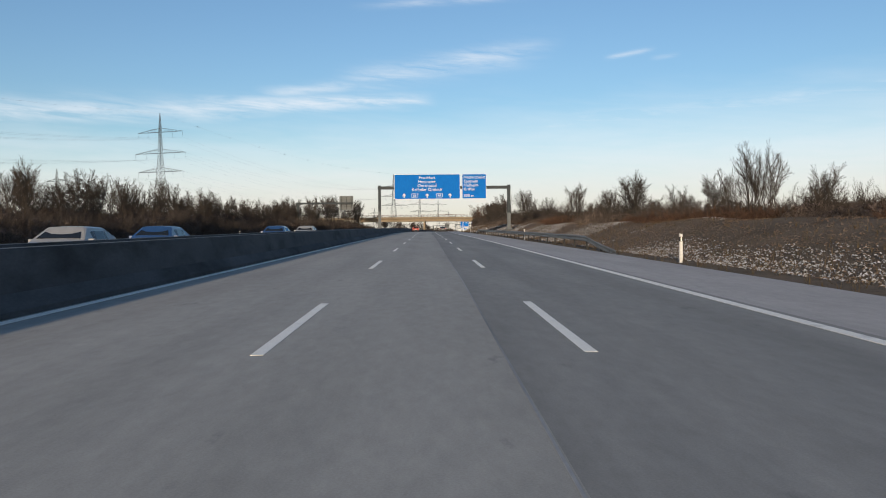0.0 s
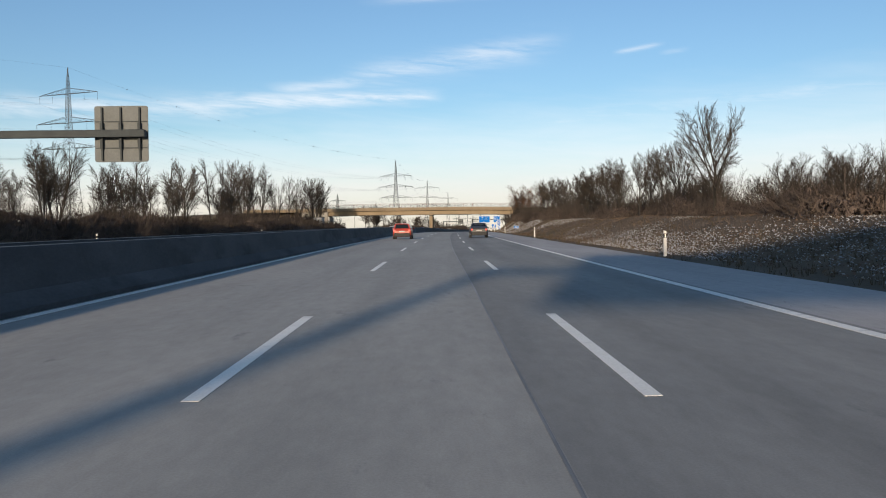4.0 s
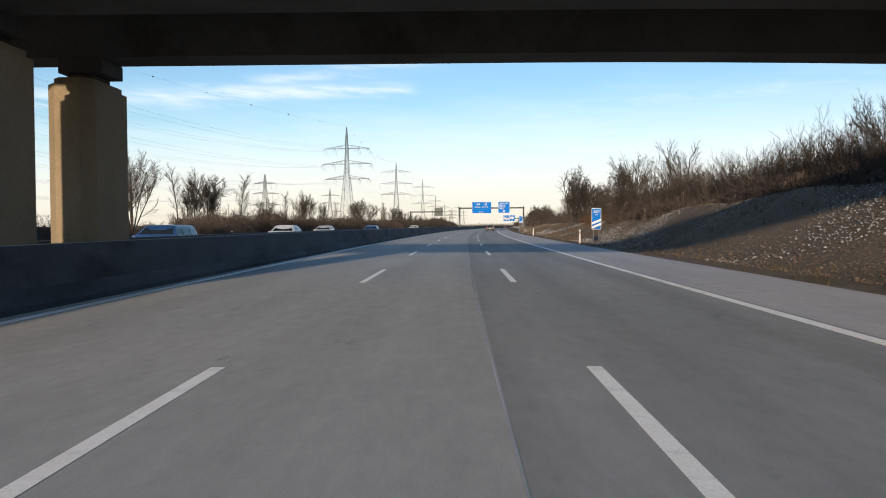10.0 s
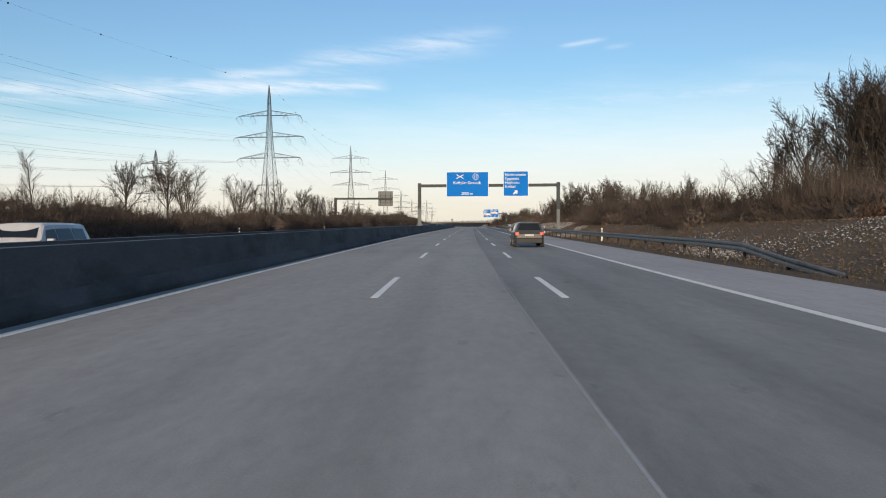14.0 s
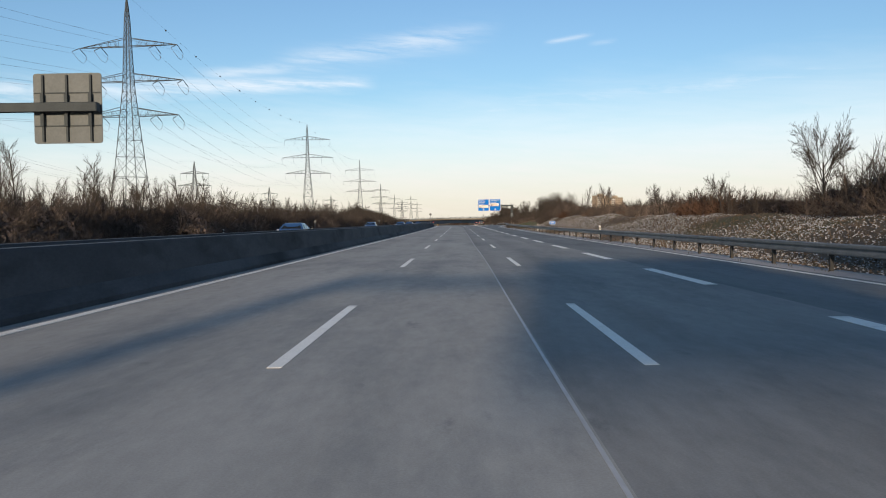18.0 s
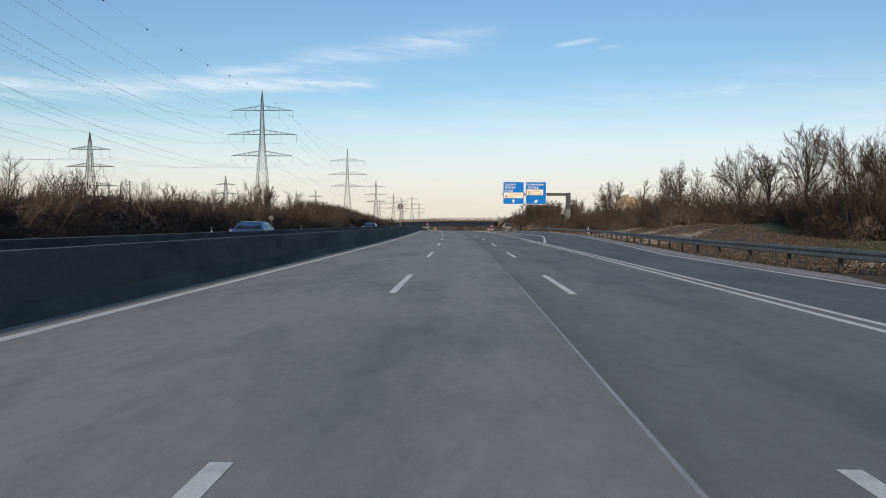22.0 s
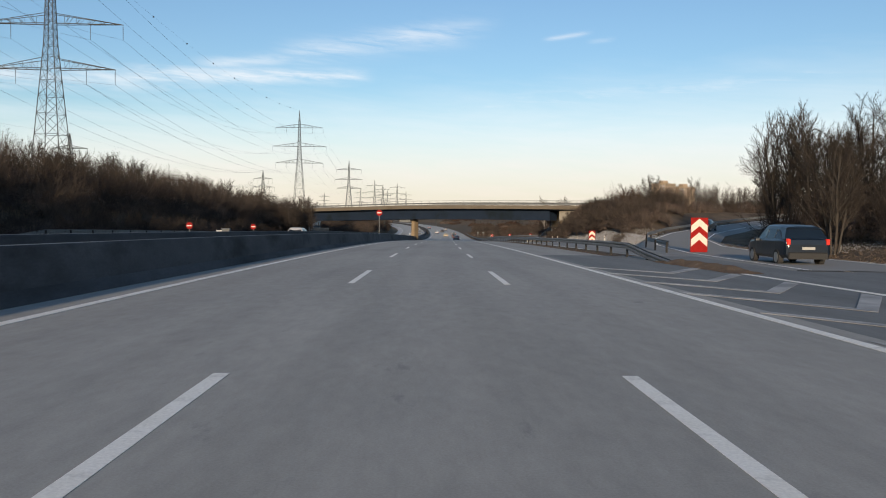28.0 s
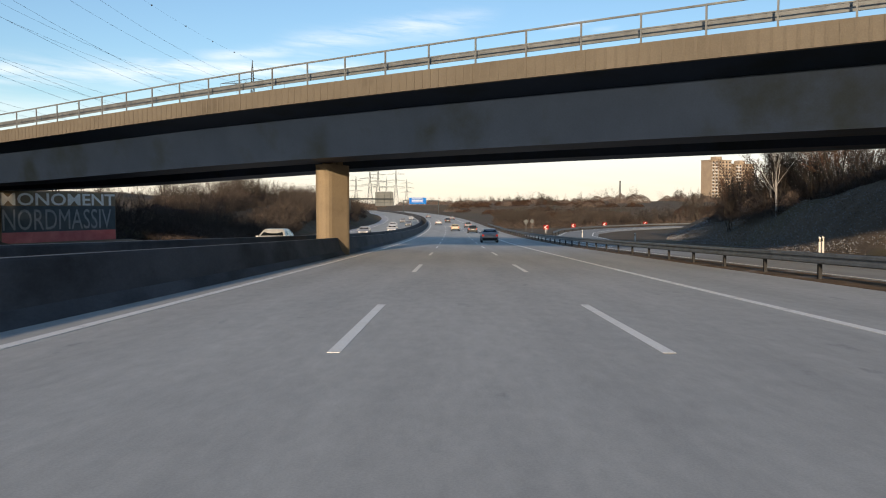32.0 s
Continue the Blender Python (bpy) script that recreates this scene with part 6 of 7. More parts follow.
# ---- far buildings ----
def tower_block(x, y, z, w, d, floors, turn, label):
    o = thing("tower_block", label, "building", upright(x, y, z, turn))
    h = floors * 2.9
    part("wall", Shape().box(-w / 2, w / 2, -d / 2, d / 2, -4, h, 0.05), M["facade"], o)
    part("roof", Shape().box(-w / 2 - 0.3, w / 2 + 0.3, -d / 2 - 0.3, d / 2 + 0.3, h + 0.001, h + 0.6, 0.05), M["bridge"], o)
    part("lift_house", Shape().box(-w * 0.15, w * 0.15, -d * 0.25, d * 0.25, h + 0.601, h + 3.6, 0.05), M["facade"], o, "lift house on the roof")
    pane = Shape().box(-0.8, 0.8, -0.06, 0.0, 0.0, 1.4).mesh("window")
    n = int(w / 3.4)
    for fl in range(floors):
        for k in range(n):
            part("window", pane, M["pane"], o, m=Matrix.Translation((-w / 2 + 1.9 + k * (w - 3.4) / max(1, n - 1), -d / 2, fl * 2.9 + 0.9)))
        part("balcony", Shape().box(-w / 2 + 0.2, -w / 2 + w * 0.28, -d / 2 - 1.3, -d / 2 - 0.061, fl * 2.9 - 0.1, fl * 2.9 + 0.85), M["wall_white"], o, "pale balcony")


tower_block(384.9, 1881.8, 4.0, 22.0, 13.0, 13, 20, "tan high-rise block of flats beyond the trees")
tower_block(409.0, 1888.0, 4.0, 22.0, 13.0, 12, 20, "tan high-rise block of flats beyond the trees")
stack = thing("chimney_stack", "slender distant factory chimney", "chimney", upright(431.0, 2300.0, 4.0, 0))
part("shaft", Shape().tube((0, 0, -3), (0, 0, 33), 1.6, 1.0, n=14), M["pole_pale"], stack)
part("rim", Shape().tube((0, 0, 33), (0, 0, 33.8), 1.25, 1.25, n=14), M["concrete"], stack)


# ---- steps up the bank under the first bridge ----
def bank_steps():
    o = thing("bank_steps", "narrow mossy concrete maintenance steps up the bank under the bridge", "steps", along(374.0, 0))
    for k in range(18):
        x = 11.3 + 0.34 * k
        z = GROUND_H(374.0, x + 0.3) + 0.03
        part("step", Shape().box(x, x + 0.36, -0.45, 0.45, z - 0.35, z, 0.015), M["mossy_concrete"], o)
    for y in (-0.56, 0.46):
        for k in range(18):
            x = 11.3 + 0.34 * k
            z = GROUND_H(374.0, x + 0.3) + 0.10
            part("side_kerb", Shape().box(x, x + 0.335, y, y + 0.10, z - 0.4, z), M["mossy_concrete"], o)


bank_steps()


# ---- cars ----
def car_shape(length, width, height, kind):
    """Side lines of a car: stations along y (rear to front) with sill, shoulder and roof heights and half widths."""
    L, H, W = length, height, width / 2
    if kind == "suv":
        st = [(-0.500, 0.50, 0.80, 0.86, 0.84), (-0.490, 0.36, 0.98, 1.04, 0.93), (-0.45, 0.32, 1.04, 1.10, 0.96), (-0.375, 0.30, 1.06, 0.955 * H, 0.985), (-0.26, 0.28, 1.05, 0.99 * H, 1.0), (-0.02, 0.28, 1.03, H, 1.0), (0.07, 0.28, 1.02, 0.985 * H, 1.0),
              (0.20, 0.28, 1.01, 1.17, 0.99), (0.24, 0.28, 1.00, 1.07, 0.98), (0.40, 0.30, 0.92, 0.96, 0.96), (0.475, 0.34, 0.80, 0.83, 0.90), (0.500, 0.42, 0.68, 0.70, 0.80)]
    elif kind == "estate":
        st = [(-0.500, 0.42, 0.74, 0.78, 0.80), (-0.485, 0.30, 0.86, 0.92, 0.93), (-0.44, 0.24, 0.93, 0.985 * H, 0.97), (-0.30, 0.22, 0.95, H, 1.0), (-0.02, 0.22, 0.94, H, 1.0), (0.08, 0.22, 0.93, 0.985 * H, 1.0),
              (0.20, 0.22, 0.92, 1.08, 0.99), (0.24, 0.22, 0.91, 0.97, 0.98), (0.40, 0.22, 0.80, 0.83, 0.96), (0.475, 0.26, 0.68, 0.70, 0.90), (0.500, 0.34, 0.58, 0.60, 0.78)]
    else:
        st = [(-0.500, 0.42, 0.78, 0.84, 0.80), (-0.485, 0.30, 0.90, 0.98, 0.93), (-0.40, 0.24, 0.96, 1.12, 0.97), (-0.27, 0.22, 0.97, 0.985 * H, 1.0), (-0.05, 0.22, 0.95, H, 1.0), (0.06, 0.22, 0.94, 0.985 * H, 1.0),
              (0.20, 0.22, 0.93, 1.06, 0.99), (0.25, 0.22, 0.91, 0.97, 0.98), (0.40, 0.22, 0.81, 0.84, 0.96), (0.475, 0.26, 0.69, 0.71, 0.90), (0.500, 0.34, 0.58, 0.60, 0.78)]
    return [(y * L, zs, zb, zr, wf * W) for y, zs, zb, zr, wf in st]


def car(label, paint, colour, m, length=4.4, width=1.8, height=1.48, kind="estate", group=""):
    o = thing("car", label, "car", m, group)
    body_mat = car_paint(paint, colour)
    st = car_shape(length, width, height, kind)
    body, n = Shape(), 9
    v, f = [], []
    for y, zs, zb, zr, w in st:
        top = w * (0.72 if zr > zb + 0.25 else 0.94)
        half = [(0.0, zs), (w * 0.90, zs), (w, zs + 0.12), (w, zb - 0.06), (w * 0.965, zb)]
        upper = [(top + 0.02, zb + (zr - zb) * 0.9), (top * 0.86, zr), (top * 0.45, zr + 0.012), (0.0, zr + 0.015)]
        v += [(x, y, z) for x, z in half + upper]
    k = len(st)
    mir = [(-x, y, z) for x, y, z in v]
    for i in range(k - 1):
        for j in range(n - 1):
            f.append((i * n + j, i * n + j + 1, (i + 1) * n + j + 1, (i + 1) * n + j))
    f += [tuple(range(n)), tuple((k - 1) * n + j for j in reversed(range(n)))]
    off = len(v)
    f += [tuple(off + i for i in reversed(q)) for q in f]
    body.add(v + mir, f)
    b = fix_normals(part("body", body, body_mat, o, "glossy painted body shell"))
    bm = bmesh.new()
    bm.from_mesh(b.data)
    bmesh.ops.remove_doubles(bm, verts=bm.verts, dist=0.001)
    bmesh.ops.recalc_face_normals(bm, faces=bm.faces)
    bm.to_mesh(b.data)
    bm.free()

    def at_y(y):
        ys = [s[0] for s in st]
        return [float(np.interp(y, ys, [s[q] for s in st])) for q in (1, 2, 3, 4)]

    # side windows
    for sgn in (-1, 1):
        for y0, y1 in ((-0.40 * length, -0.24 * length), (-0.22 * length, -0.03 * length), (-0.015 * length, 0.15 * length)):
            q = []
            for y, e in ((y0, 0.08), (y1, 0.08), (y1, 0.80), (y0, 0.80)):
                zs, zb, zr, w = at_y(y)
                if e > 0.5 and y > 0.1 * length:
                    y -= 0.06 * length
                    zs, zb, zr, w = at_y(y)
                top = w * 0.72
                x = w * 0.965 + (top + 0.02 - w * 0.965) * e
                q.append((sgn * (x + 0.012), y, zb + (zr - zb) * 0.9 * e))
            part("side_window", Shape().add(q + [(x - sgn * 0.02, y, z) for x, y, z in q], [(0, 1, 2, 3), (7, 6, 5, 4), (0, 1, 5, 4), (1, 2, 6, 5), (2, 3, 7, 6), (3, 0, 4, 7)]), M["car_glass"], o, "dark tinted side window")
    # front and rear windows
    for name, ya, yb in (("windscreen", 0.195 * length, 0.085 * length), ("rear_window", (-0.478 if kind == "estate" else -0.39) * length, (-0.443 if kind == "estate" else -0.275) * length)):
        za, zb_ = at_y(ya), at_y(yb)
        wa, wb = za[3] * 0.80, zb_[3] * 0.62
        nrm = 0.02 if ya > 0 else -0.02
        q = [(-wa, ya + nrm, za[2] + 0.02), (wa, ya + nrm, za[2] + 0.02), (wb, yb + nrm, zb_[2] - 0.02), (-wb, yb + nrm, zb_[2] - 0.02)]
        part(name, Shape().add(q + [(x * 0.99, y - nrm, z - 0.03) for x, y, z in q], [(0, 1, 2, 3), (7, 6, 5, 4), (0, 1, 5, 4), (1, 2, 6, 5), (2, 3, 7, 6), (3, 0, 4, 7)]), M["car_glass"], o, "dark tinted glass")
    for sgn in (-1, 1):
        for y in (-0.30 * length, 0.31 * length):
            x0 = sgn * (width / 2 - 0.19)
            x1 = sgn * (width / 2 + 0.012)
            wheel = part("wheel", Shape().tube((x0, y, 0.32), (x1, y, 0.32), 0.32, n=18), M["rubber"], o, "black tyre")
            part("rim", Shape().tube((x1, y, 0.32), (x1 + sgn * 0.008, y, 0.32), 0.215, n=14), M["rim"], wheel, "alloy rim")
        part("tail_lamp", Shape().box(*sorted((sgn * width * (0.385 if height > 1.6 else 0.34), sgn * width * 0.455)), -0.506 * length, -0.470 * length, *((0.86, 1.10) if height > 1.6 else (0.72, 0.90)), 0.01), M["tail"], o, "red tail lamp")
        part("headlamp", Shape().box(*sorted((sgn * width * 0.24, sgn * width * 0.42)), 0.462 * length, 0.494 * length, 0.58, 0.70, 0.01), M["head"], o, "clear headlamp")
        part("mirror", Shape().box(*sorted((sgn * width * 0.49, sgn * width * 0.60)), 0.12 * length, 0.155 * length, 0.93, 1.07, 0.02), body_mat, o, "door mirror")
    part("number_plate", Shape().box(-0.26, 0.26, -0.510 * length, -0.501 * length, 0.66, 0.77), M["plate"], o, "pale plate with a dark bar")
    part("bumper", Shape().box(-width * 0.43, width * 0.43, -0.511 * length, -0.47 * length, 0.28, 0.56, 0.04), M["black"], o, "dark lower rear bumper")
    part("grille", Shape().box(-width * 0.26, width * 0.26, 0.478 * length, 0.507 * length, 0.36, 0.54, 0.02), M["black"], o, "dark grille")
    return o


COLOURS = {"white": (0.408, 0.414, 0.42), "silver": (0.228, 0.234, 0.24), "blue": (0.018, 0.055, 0.15), "grey": (0.168, 0.18, 0.192), "black": (0.03, 0.0312, 0.0336), "red": (0.312, 0.0336, 0.0192), "navy": (0.006, 0.012, 0.0216), "gold": (0.396, 0.348, 0.24)}
base_cars = {}


def put_car(paint, kind, s, l, turn=0.0, z=0.0, where="standing on the opposite carriageway", m=None, dims=(4.4, 1.8, 1.48)):
    m = m or along(s, l, z + 0.005, turn)
    key = (paint, kind, dims, where)
    shape = {"hatch": "hatchback", "suv": "sport utility car", "estate": "estate car"}[kind]
    if key not in base_cars:
        base_cars[key] = car(f"glossy {paint} {shape} {where}", paint, COLOURS[paint], m, *dims, kind, "cars " + where)
        return base_cars[key]
    return copy_thing(base_cars[key], m)


OPP = [(18.5, -12.0, "silver", "hatch"), (27.5, -12.0, "blue", "hatch"), (55.6, -12.0, "blue", "hatch"), (71.5, -12.0, "silver", "hatch"), (306.5, -12.0, "silver", "hatch"),
       (392, -12.0, "blue", "estate"), (416, -12.2, "white", "hatch"), (447, -15.0, "silver", "hatch"), (464, -12.0, "blue", "hatch"), (528, -12.0, "white", "estate"), (716.5, -12.0, "blue", "hatch"),
       (796, -15.0, "blue", "estate"), (824, -12.0, "blue", "hatch"), (856, -12.0, "blue", "hatch"), (924.4, -12.0, "blue", "hatch"), (968, -15.5, "white", "hatch"), (1129, -15.0, "white", "hatch")]
for s, l, paint, kind in OPP + [(1249, -12.0, "white", "hatch"), (1330, -15.0, "silver", "hatch"), (1352, -12.0, "white", "estate"), (1400, -15.0, "white", "hatch"), (1424, -12.0, "grey", "hatch"), (1470, -15.0, "silver", "hatch"), (1512, -12.0, "white", "hatch")]:
    put_car(paint, kind, s, l, 180)
for s, l, paint, kind in ((1284, 3.3, "silver", "hatch"), (1350, 3.2, "black", "estate"), (1368, 0.1, "gold", "hatch"), (1402, 3.7, "grey", "estate"), (1436, -3.6, "white", "hatch"), (1470, 0.0, "black", "hatch"), (1510, 3.6, "silver", "hatch"), (1548, -3.6, "grey", "hatch")):
    put_car(paint, kind, s, l, 0, where="far ahead on the carriageway")
for s, l, paint, kind in ((217, -3.7, "red", "estate"), (220, 3.75, "black", "hatch"), (556, 3.75, "black", "estate")):
    put_car(paint, kind, s, l, 0, where="ahead on the carriageway")
put_car("black", "suv", 984, 12.4, 0, where="on the exit lane", dims=(4.45, 1.86, 1.62))
put_car("navy", "suv", 1077.5, 15.3, -1.5, where="with raised body on the exit lane", dims=(4.45, 1.88, 1.66))
k = 22
ahead = (RAMP[k + 1] - RAMP[k]).normalized()
put_car("black", "hatch", 0, 0, where="on the exit ramp", m=Matrix.Translation(RAMP[k] + Vector((0, 0, 0.03))) @ Matrix.Rotation(math.atan2(-ahead.x, ahead.y), 4, "Z") @ Matrix.Rotation(math.asin(ahead.z), 4, "X"))


# ---- trees and shrubs ----
def bend(d, rng, amount, lift):
    return (d + Vector((rng.uniform(-1, 1), rng.uniform(-1, 1), rng.uniform(-1, 1))) * amount + Vector((0, 0, lift))).normalized()


def branch(shapes, rng, p, d, length, r, level, last, plan, lift):
    """One limb and what grows from it. plan: for each level children, length ratio and spread."""
    segs = 3 if level < 2 else 2 if level < last else 1
    pts, q, dd = [p], p, d
    for i in range(segs):
        dd = bend(dd, rng, 0.10 + 0.05 * level, lift)
        q = q + dd * (length / segs)
        pts.append(q)
    sides = 7 if level == 0 else 5 if level == 1 else 3
    sh = shapes[0] if level <= 1 else shapes[1]
    end = r * (0.55 if level < last else 0.3)
    if level >= last:
        ax = (q - p).normalized()
        u = ax.cross(Vector((0.3, 0.9, 0.2))).normalized() * r
        w = ax.cross(u)
        sh.add([p + u, p - u * 0.5 + w * 0.87, p - u * 0.5 - w * 0.87, q], [(0, 1, 3), (1, 2, 3), (2, 0, 3)])
        return
    for i in range(segs):
        r0, r1 = r + (end - r) * i / segs, r + (end - r) * (i + 1) / segs
        sh.tube(pts[i], pts[i + 1], r0, r1, n=sides, cap=False)
    n, ratio, spread, start = plan[level]
    n = max(1, round(n * rng.uniform(0.8, 1.2)))
    for i in range(n):
        t = start + (1 - start) * (i + rng.uniform(0.2, 0.9)) / n
        k = min(segs - 1, int(t * segs))
        base = pts[k].lerp(pts[k + 1], t * segs - k)
        a = rng.uniform(0, 2 * math.pi)
        ax = (pts[k + 1] - pts[k]).normalized()
        u = ax.cross(Vector((0.3, 0.9, 0.2))).normalized()
        w = ax.cross(u)
        nd = (ax * math.cos(spread) + (u * math.cos(a) + w * math.sin(a)) * math.sin(spread) * rng.uniform(0.7, 1.25)).normalized()
        branch(shapes, rng, base, nd, length * ratio * rng.uniform(0.75, 1.2) * (1.15 - 0.45 * t), max(r * 0.42 * (1.1 - 0.4 * t), 0.0075), level + 1, last, plan, lift)


TREE_PLANS = {
    "spreading": [(10, 0.95, 0.66, 0.36), (8, 0.50, 0.62, 0.20), (7, 0.48, 0.62, 0.12), (5, 0.6, 0.6, 0.1)],
    "upright": [(12, 0.36, 0.62, 0.26), (9, 0.46, 0.60, 0.15), (9, 0.55, 0.60, 0.10)],
    "slender": [(17, 0.30, 0.66, 0.24), (8, 0.48, 0.58, 0.15), (7, 0.50, 0.6, 0.10)],
}


def tree_meshes(seed, form, height=8.0):
    """A single trunk, or for the upright form several stems that fan out from the foot."""
    rng = random.Random(seed)
    trunk, crown = Shape(), Shape()
    share = {"spreading": 0.42, "upright": 0.80, "slender": 0.92}[form]
    stems = {"spreading": 1, "upright": rng.choice((3, 4, 5)), "slender": 1}[form]
    for k in range(stems):
        a, lean = 2 * math.pi * (k + rng.uniform(-0.25, 0.25)) / stems, (rng.uniform(0.14, 0.36) if stems > 1 else rng.uniform(0, 0.12))
        d = Vector((math.cos(a) * lean, math.sin(a) * lean, 1)).normalized()
        foot = Vector((math.cos(a) * 0.15, math.sin(a) * 0.15, -0.3)) * (1 if stems > 1 else 0.01) + Vector((0, 0, -0.3 if stems == 1 else 0))
        branch([trunk, crown], rng, foot, d, height * share * rng.uniform(0.8, 1.0), height * {"spreading": 0.0125, "upright": 0.0080, "slender": 0.0095}[form], 0, len(TREE_PLANS[form]), TREE_PLANS[form], 0.07)
    full = sorted(p[2] for p in crown.v)[int(len(crown.v) * 0.997)]
    for sh in (trunk, crown):
        sh.v = [(x * (0.5 + 0.5 * height / full), y * (0.5 + 0.5 * height / full), z * height / full) for x, y, z in sh.v]
    return trunk.mesh("trunk"), crown.mesh("crown")


KINDS = {}
for nm, form, seeds, bark, twig, label in (
        ("bare_tree", "spreading", (1, 2, 3), "bark", "twig", "bare spreading winter tree with fine grey-brown twigs"),
        ("bare_tree", "upright", (4, 5, 6), "bark", "twig", "bare upright winter tree with many fine twigs"),
        ("slender_tree", "slender", (7, 8), "bark", "twig", "slender bare young tree in the roadside copse"),
        ("birch_tree", "slender", (9,), "birch", "twig", "bare birch with a pale trunk"),
        ("russet_tree", "upright", (10,), "bark", "twig_red", "tree with clinging reddish-brown dead twigs")):
    for sd in seeds:
        a, b = tree_meshes(sd, form)
        KINDS.setdefault((nm, form), []).append((a, b, M[bark], M[twig], label))


def plant(nm, form, s, l, height, rng, m=None):
    if ramp_near(s, l)[0] < 6.5:
        return
    a, b, bark, twig, label = rng.choice(KINDS[(nm, form)])
    z = ground_at(s, l) if m is None else 0
    m = m or (Matrix.Translation(at(s, l, z - 0.1)) @ Matrix.Rotation(rng.uniform(0, 6.28), 4, "Z") @ Matrix.Diagonal((height / 8 * rng.uniform(0.85, 1.15), height / 8 * rng.uniform(0.85, 1.15), height / 8, 1)))
    o = thing(nm, label, "tree", m, "roadside trees")
    part("trunk", a, bark, o)
    part("crown", b, twig, o)


GS = [-600, -450, -300, -200, -120, -60] + list(range(-40, 1500, 5)) + list(range(1500, 2100, 30)) + [2200, 2500, 3000, 3800, 4490]
GL = [-300, -180, -130, -95, -75, -60, -52, -46, -42, -39, -36, -33, -31, -29, -27.5, -26, -25, -24.2, -23.4, -16, -9.3, -7.0, 0, 6, 8.4, 9.0, 9.7, 10.6, 11.8, 13,
      14.5, 16, 17.5, 19, 20.5, 22, 23.5, 25, 26.5, 28, 30, 33, 37, 42, 48, 60, 80, 110, 160, 300]
GTAB = np.array([[GROUND_H(s, l) for l in GL] for s in GS])


def ground_at(s, l):
    """The ground mesh's own height at a place, over the road."""
    i = int(np.clip(np.searchsorted(GS, s) - 1, 0, len(GS) - 2))
    j = int(np.clip(np.searchsorted(GL, l) - 1, 0, len(GL) - 2))
    u, w = (s - GS[i]) / (GS[i + 1] - GS[i]), (min(max(l, -300), 300) - GL[j]) / (GL[j + 1] - GL[j])
    return float((GTAB[i, j] * (1 - w) + GTAB[i, j + 1] * w) * (1 - u) + (GTAB[i + 1, j] * (1 - w) + GTAB[i + 1, j + 1] * w) * u)


def thicket(seed, length=12.0, depth=4.0, height=2.4, stems=60, sprigs=2600):
    """A stretch of bushes: a ragged dark heart of tangled wood, close-set stems and a fringe of twigs all over it."""
    rng = random.Random(seed)
    mass, stem, twigs = Shape(), Shape(), Shape()
    nu, nv = 44, 18
    v, f = [], []
    tall = lambda y: height * ((0.42 if height < 4 else 0.30) + 0.34 * noise.noise(Vector((y * 0.42, seed * 3.1, 0.0))) + 0.22 * noise.noise(Vector((y * 1.5, seed * 1.7, 5.0))))
    for i in range(nu + 1):
        y = -length / 2 + length * i / nu
        for j in range(nv + 1):
            t = math.pi * j / nv
            taper = min(1.0, (i + 1.2) / 5.0, (nu - i + 1.2) / 5.0)
            x, z = -depth / 2 * math.cos(t) * (0.7 + 0.3 * taper), max(0.2, tall(y)) * math.sin(t) ** 0.8 * taper
            k = 0.34 * noise.noise(Vector((x * 1.3, y * 1.3, z * 1.3 + seed))) + 0.30 * noise.noise(Vector((x * 4.1, y * 4.1, z * 4.1 + seed))) + rng.uniform(-0.10, 0.16)
            v.append((x + k * 0.6 + rng.uniform(-0.08, 0.08), y + k * 0.5 + rng.uniform(-0.08, 0.08), z + k * (0.35 + 0.65 * math.sin(t)) - (0.15 if 0 < j < nv else 0.5)))
    for i in range(nu):
        for j in range(nv):
            a = i * (nv + 1) + j
            f.append((a, a + 1, a + nv + 2, a + nv + 1))
    mass.add(v, f)
    for k in range(sprigs):
        p = Vector(rng.choice(v))
        if p.z < 0.1:
            p.z = rng.uniform(-0.2, 0.1)
        d = Vector((p.x * 0.5 + rng.uniform(-0.7, 0.7), rng.uniform(-0.7, 0.7), rng.uniform(0.3, 1.1))).normalized()
        q = p + d * rng.uniform(0.3, 0.95) * (0.7 + 0.10 * height)
        u = d.cross(Vector((0.3, 0.9, 0.2))).normalized() * rng.uniform(0.005, 0.011)
        w = d.cross(u)
        p = p - d * 0.15
        stem.add([p + u, p - u * 0.5 + w * 0.87, p - u * 0.5 - w * 0.87, q], [(0, 1, 3), (1, 2, 3), (2, 0, 3)])
    for k in range(stems):
        y, x = rng.uniform(-length / 2, length / 2), rng.uniform(-depth / 2, depth / 2) * 0.85
        hgt = height * (0.72 + 0.35 * noise.noise(Vector((y * 0.42, seed * 3.1, 0.0))) + rng.uniform(-0.15, 0.35)) * (1 - 0.25 * abs(x) / depth)
        d = Vector((x * 0.15 + rng.uniform(-0.3, 0.3), rng.uniform(-0.35, 0.35), 1)).normalized()
        branch([stem, twigs], rng, Vector((x, y, -0.1)), d, hgt * 0.9, 0.022, 1, 3, [None, (8, 0.42, 0.55, 0.25), (7, 0.6, 0.6, 0.1)], 0.05)
    return mass.mesh("tangle"), stem.mesh("brushwood"), twigs.mesh("crown")


THICKETS = {"hedge": [thicket(s) for s in (21, 22, 23, 24)], "copse": [thicket(s, 12.0, 6.0, 4.6, 66, 3600) for s in (31, 32, 33)], "scrub": [thicket(s, 9.0, 3.5, 1.3, 40, 1700) for s in (41, 42)]}
LABELS = {"hedge": "dense bare roadside hedge of dark brown twigs", "copse": "tall dense thicket of bare bushes", "scrub": "low bare scrub on the embankment"}


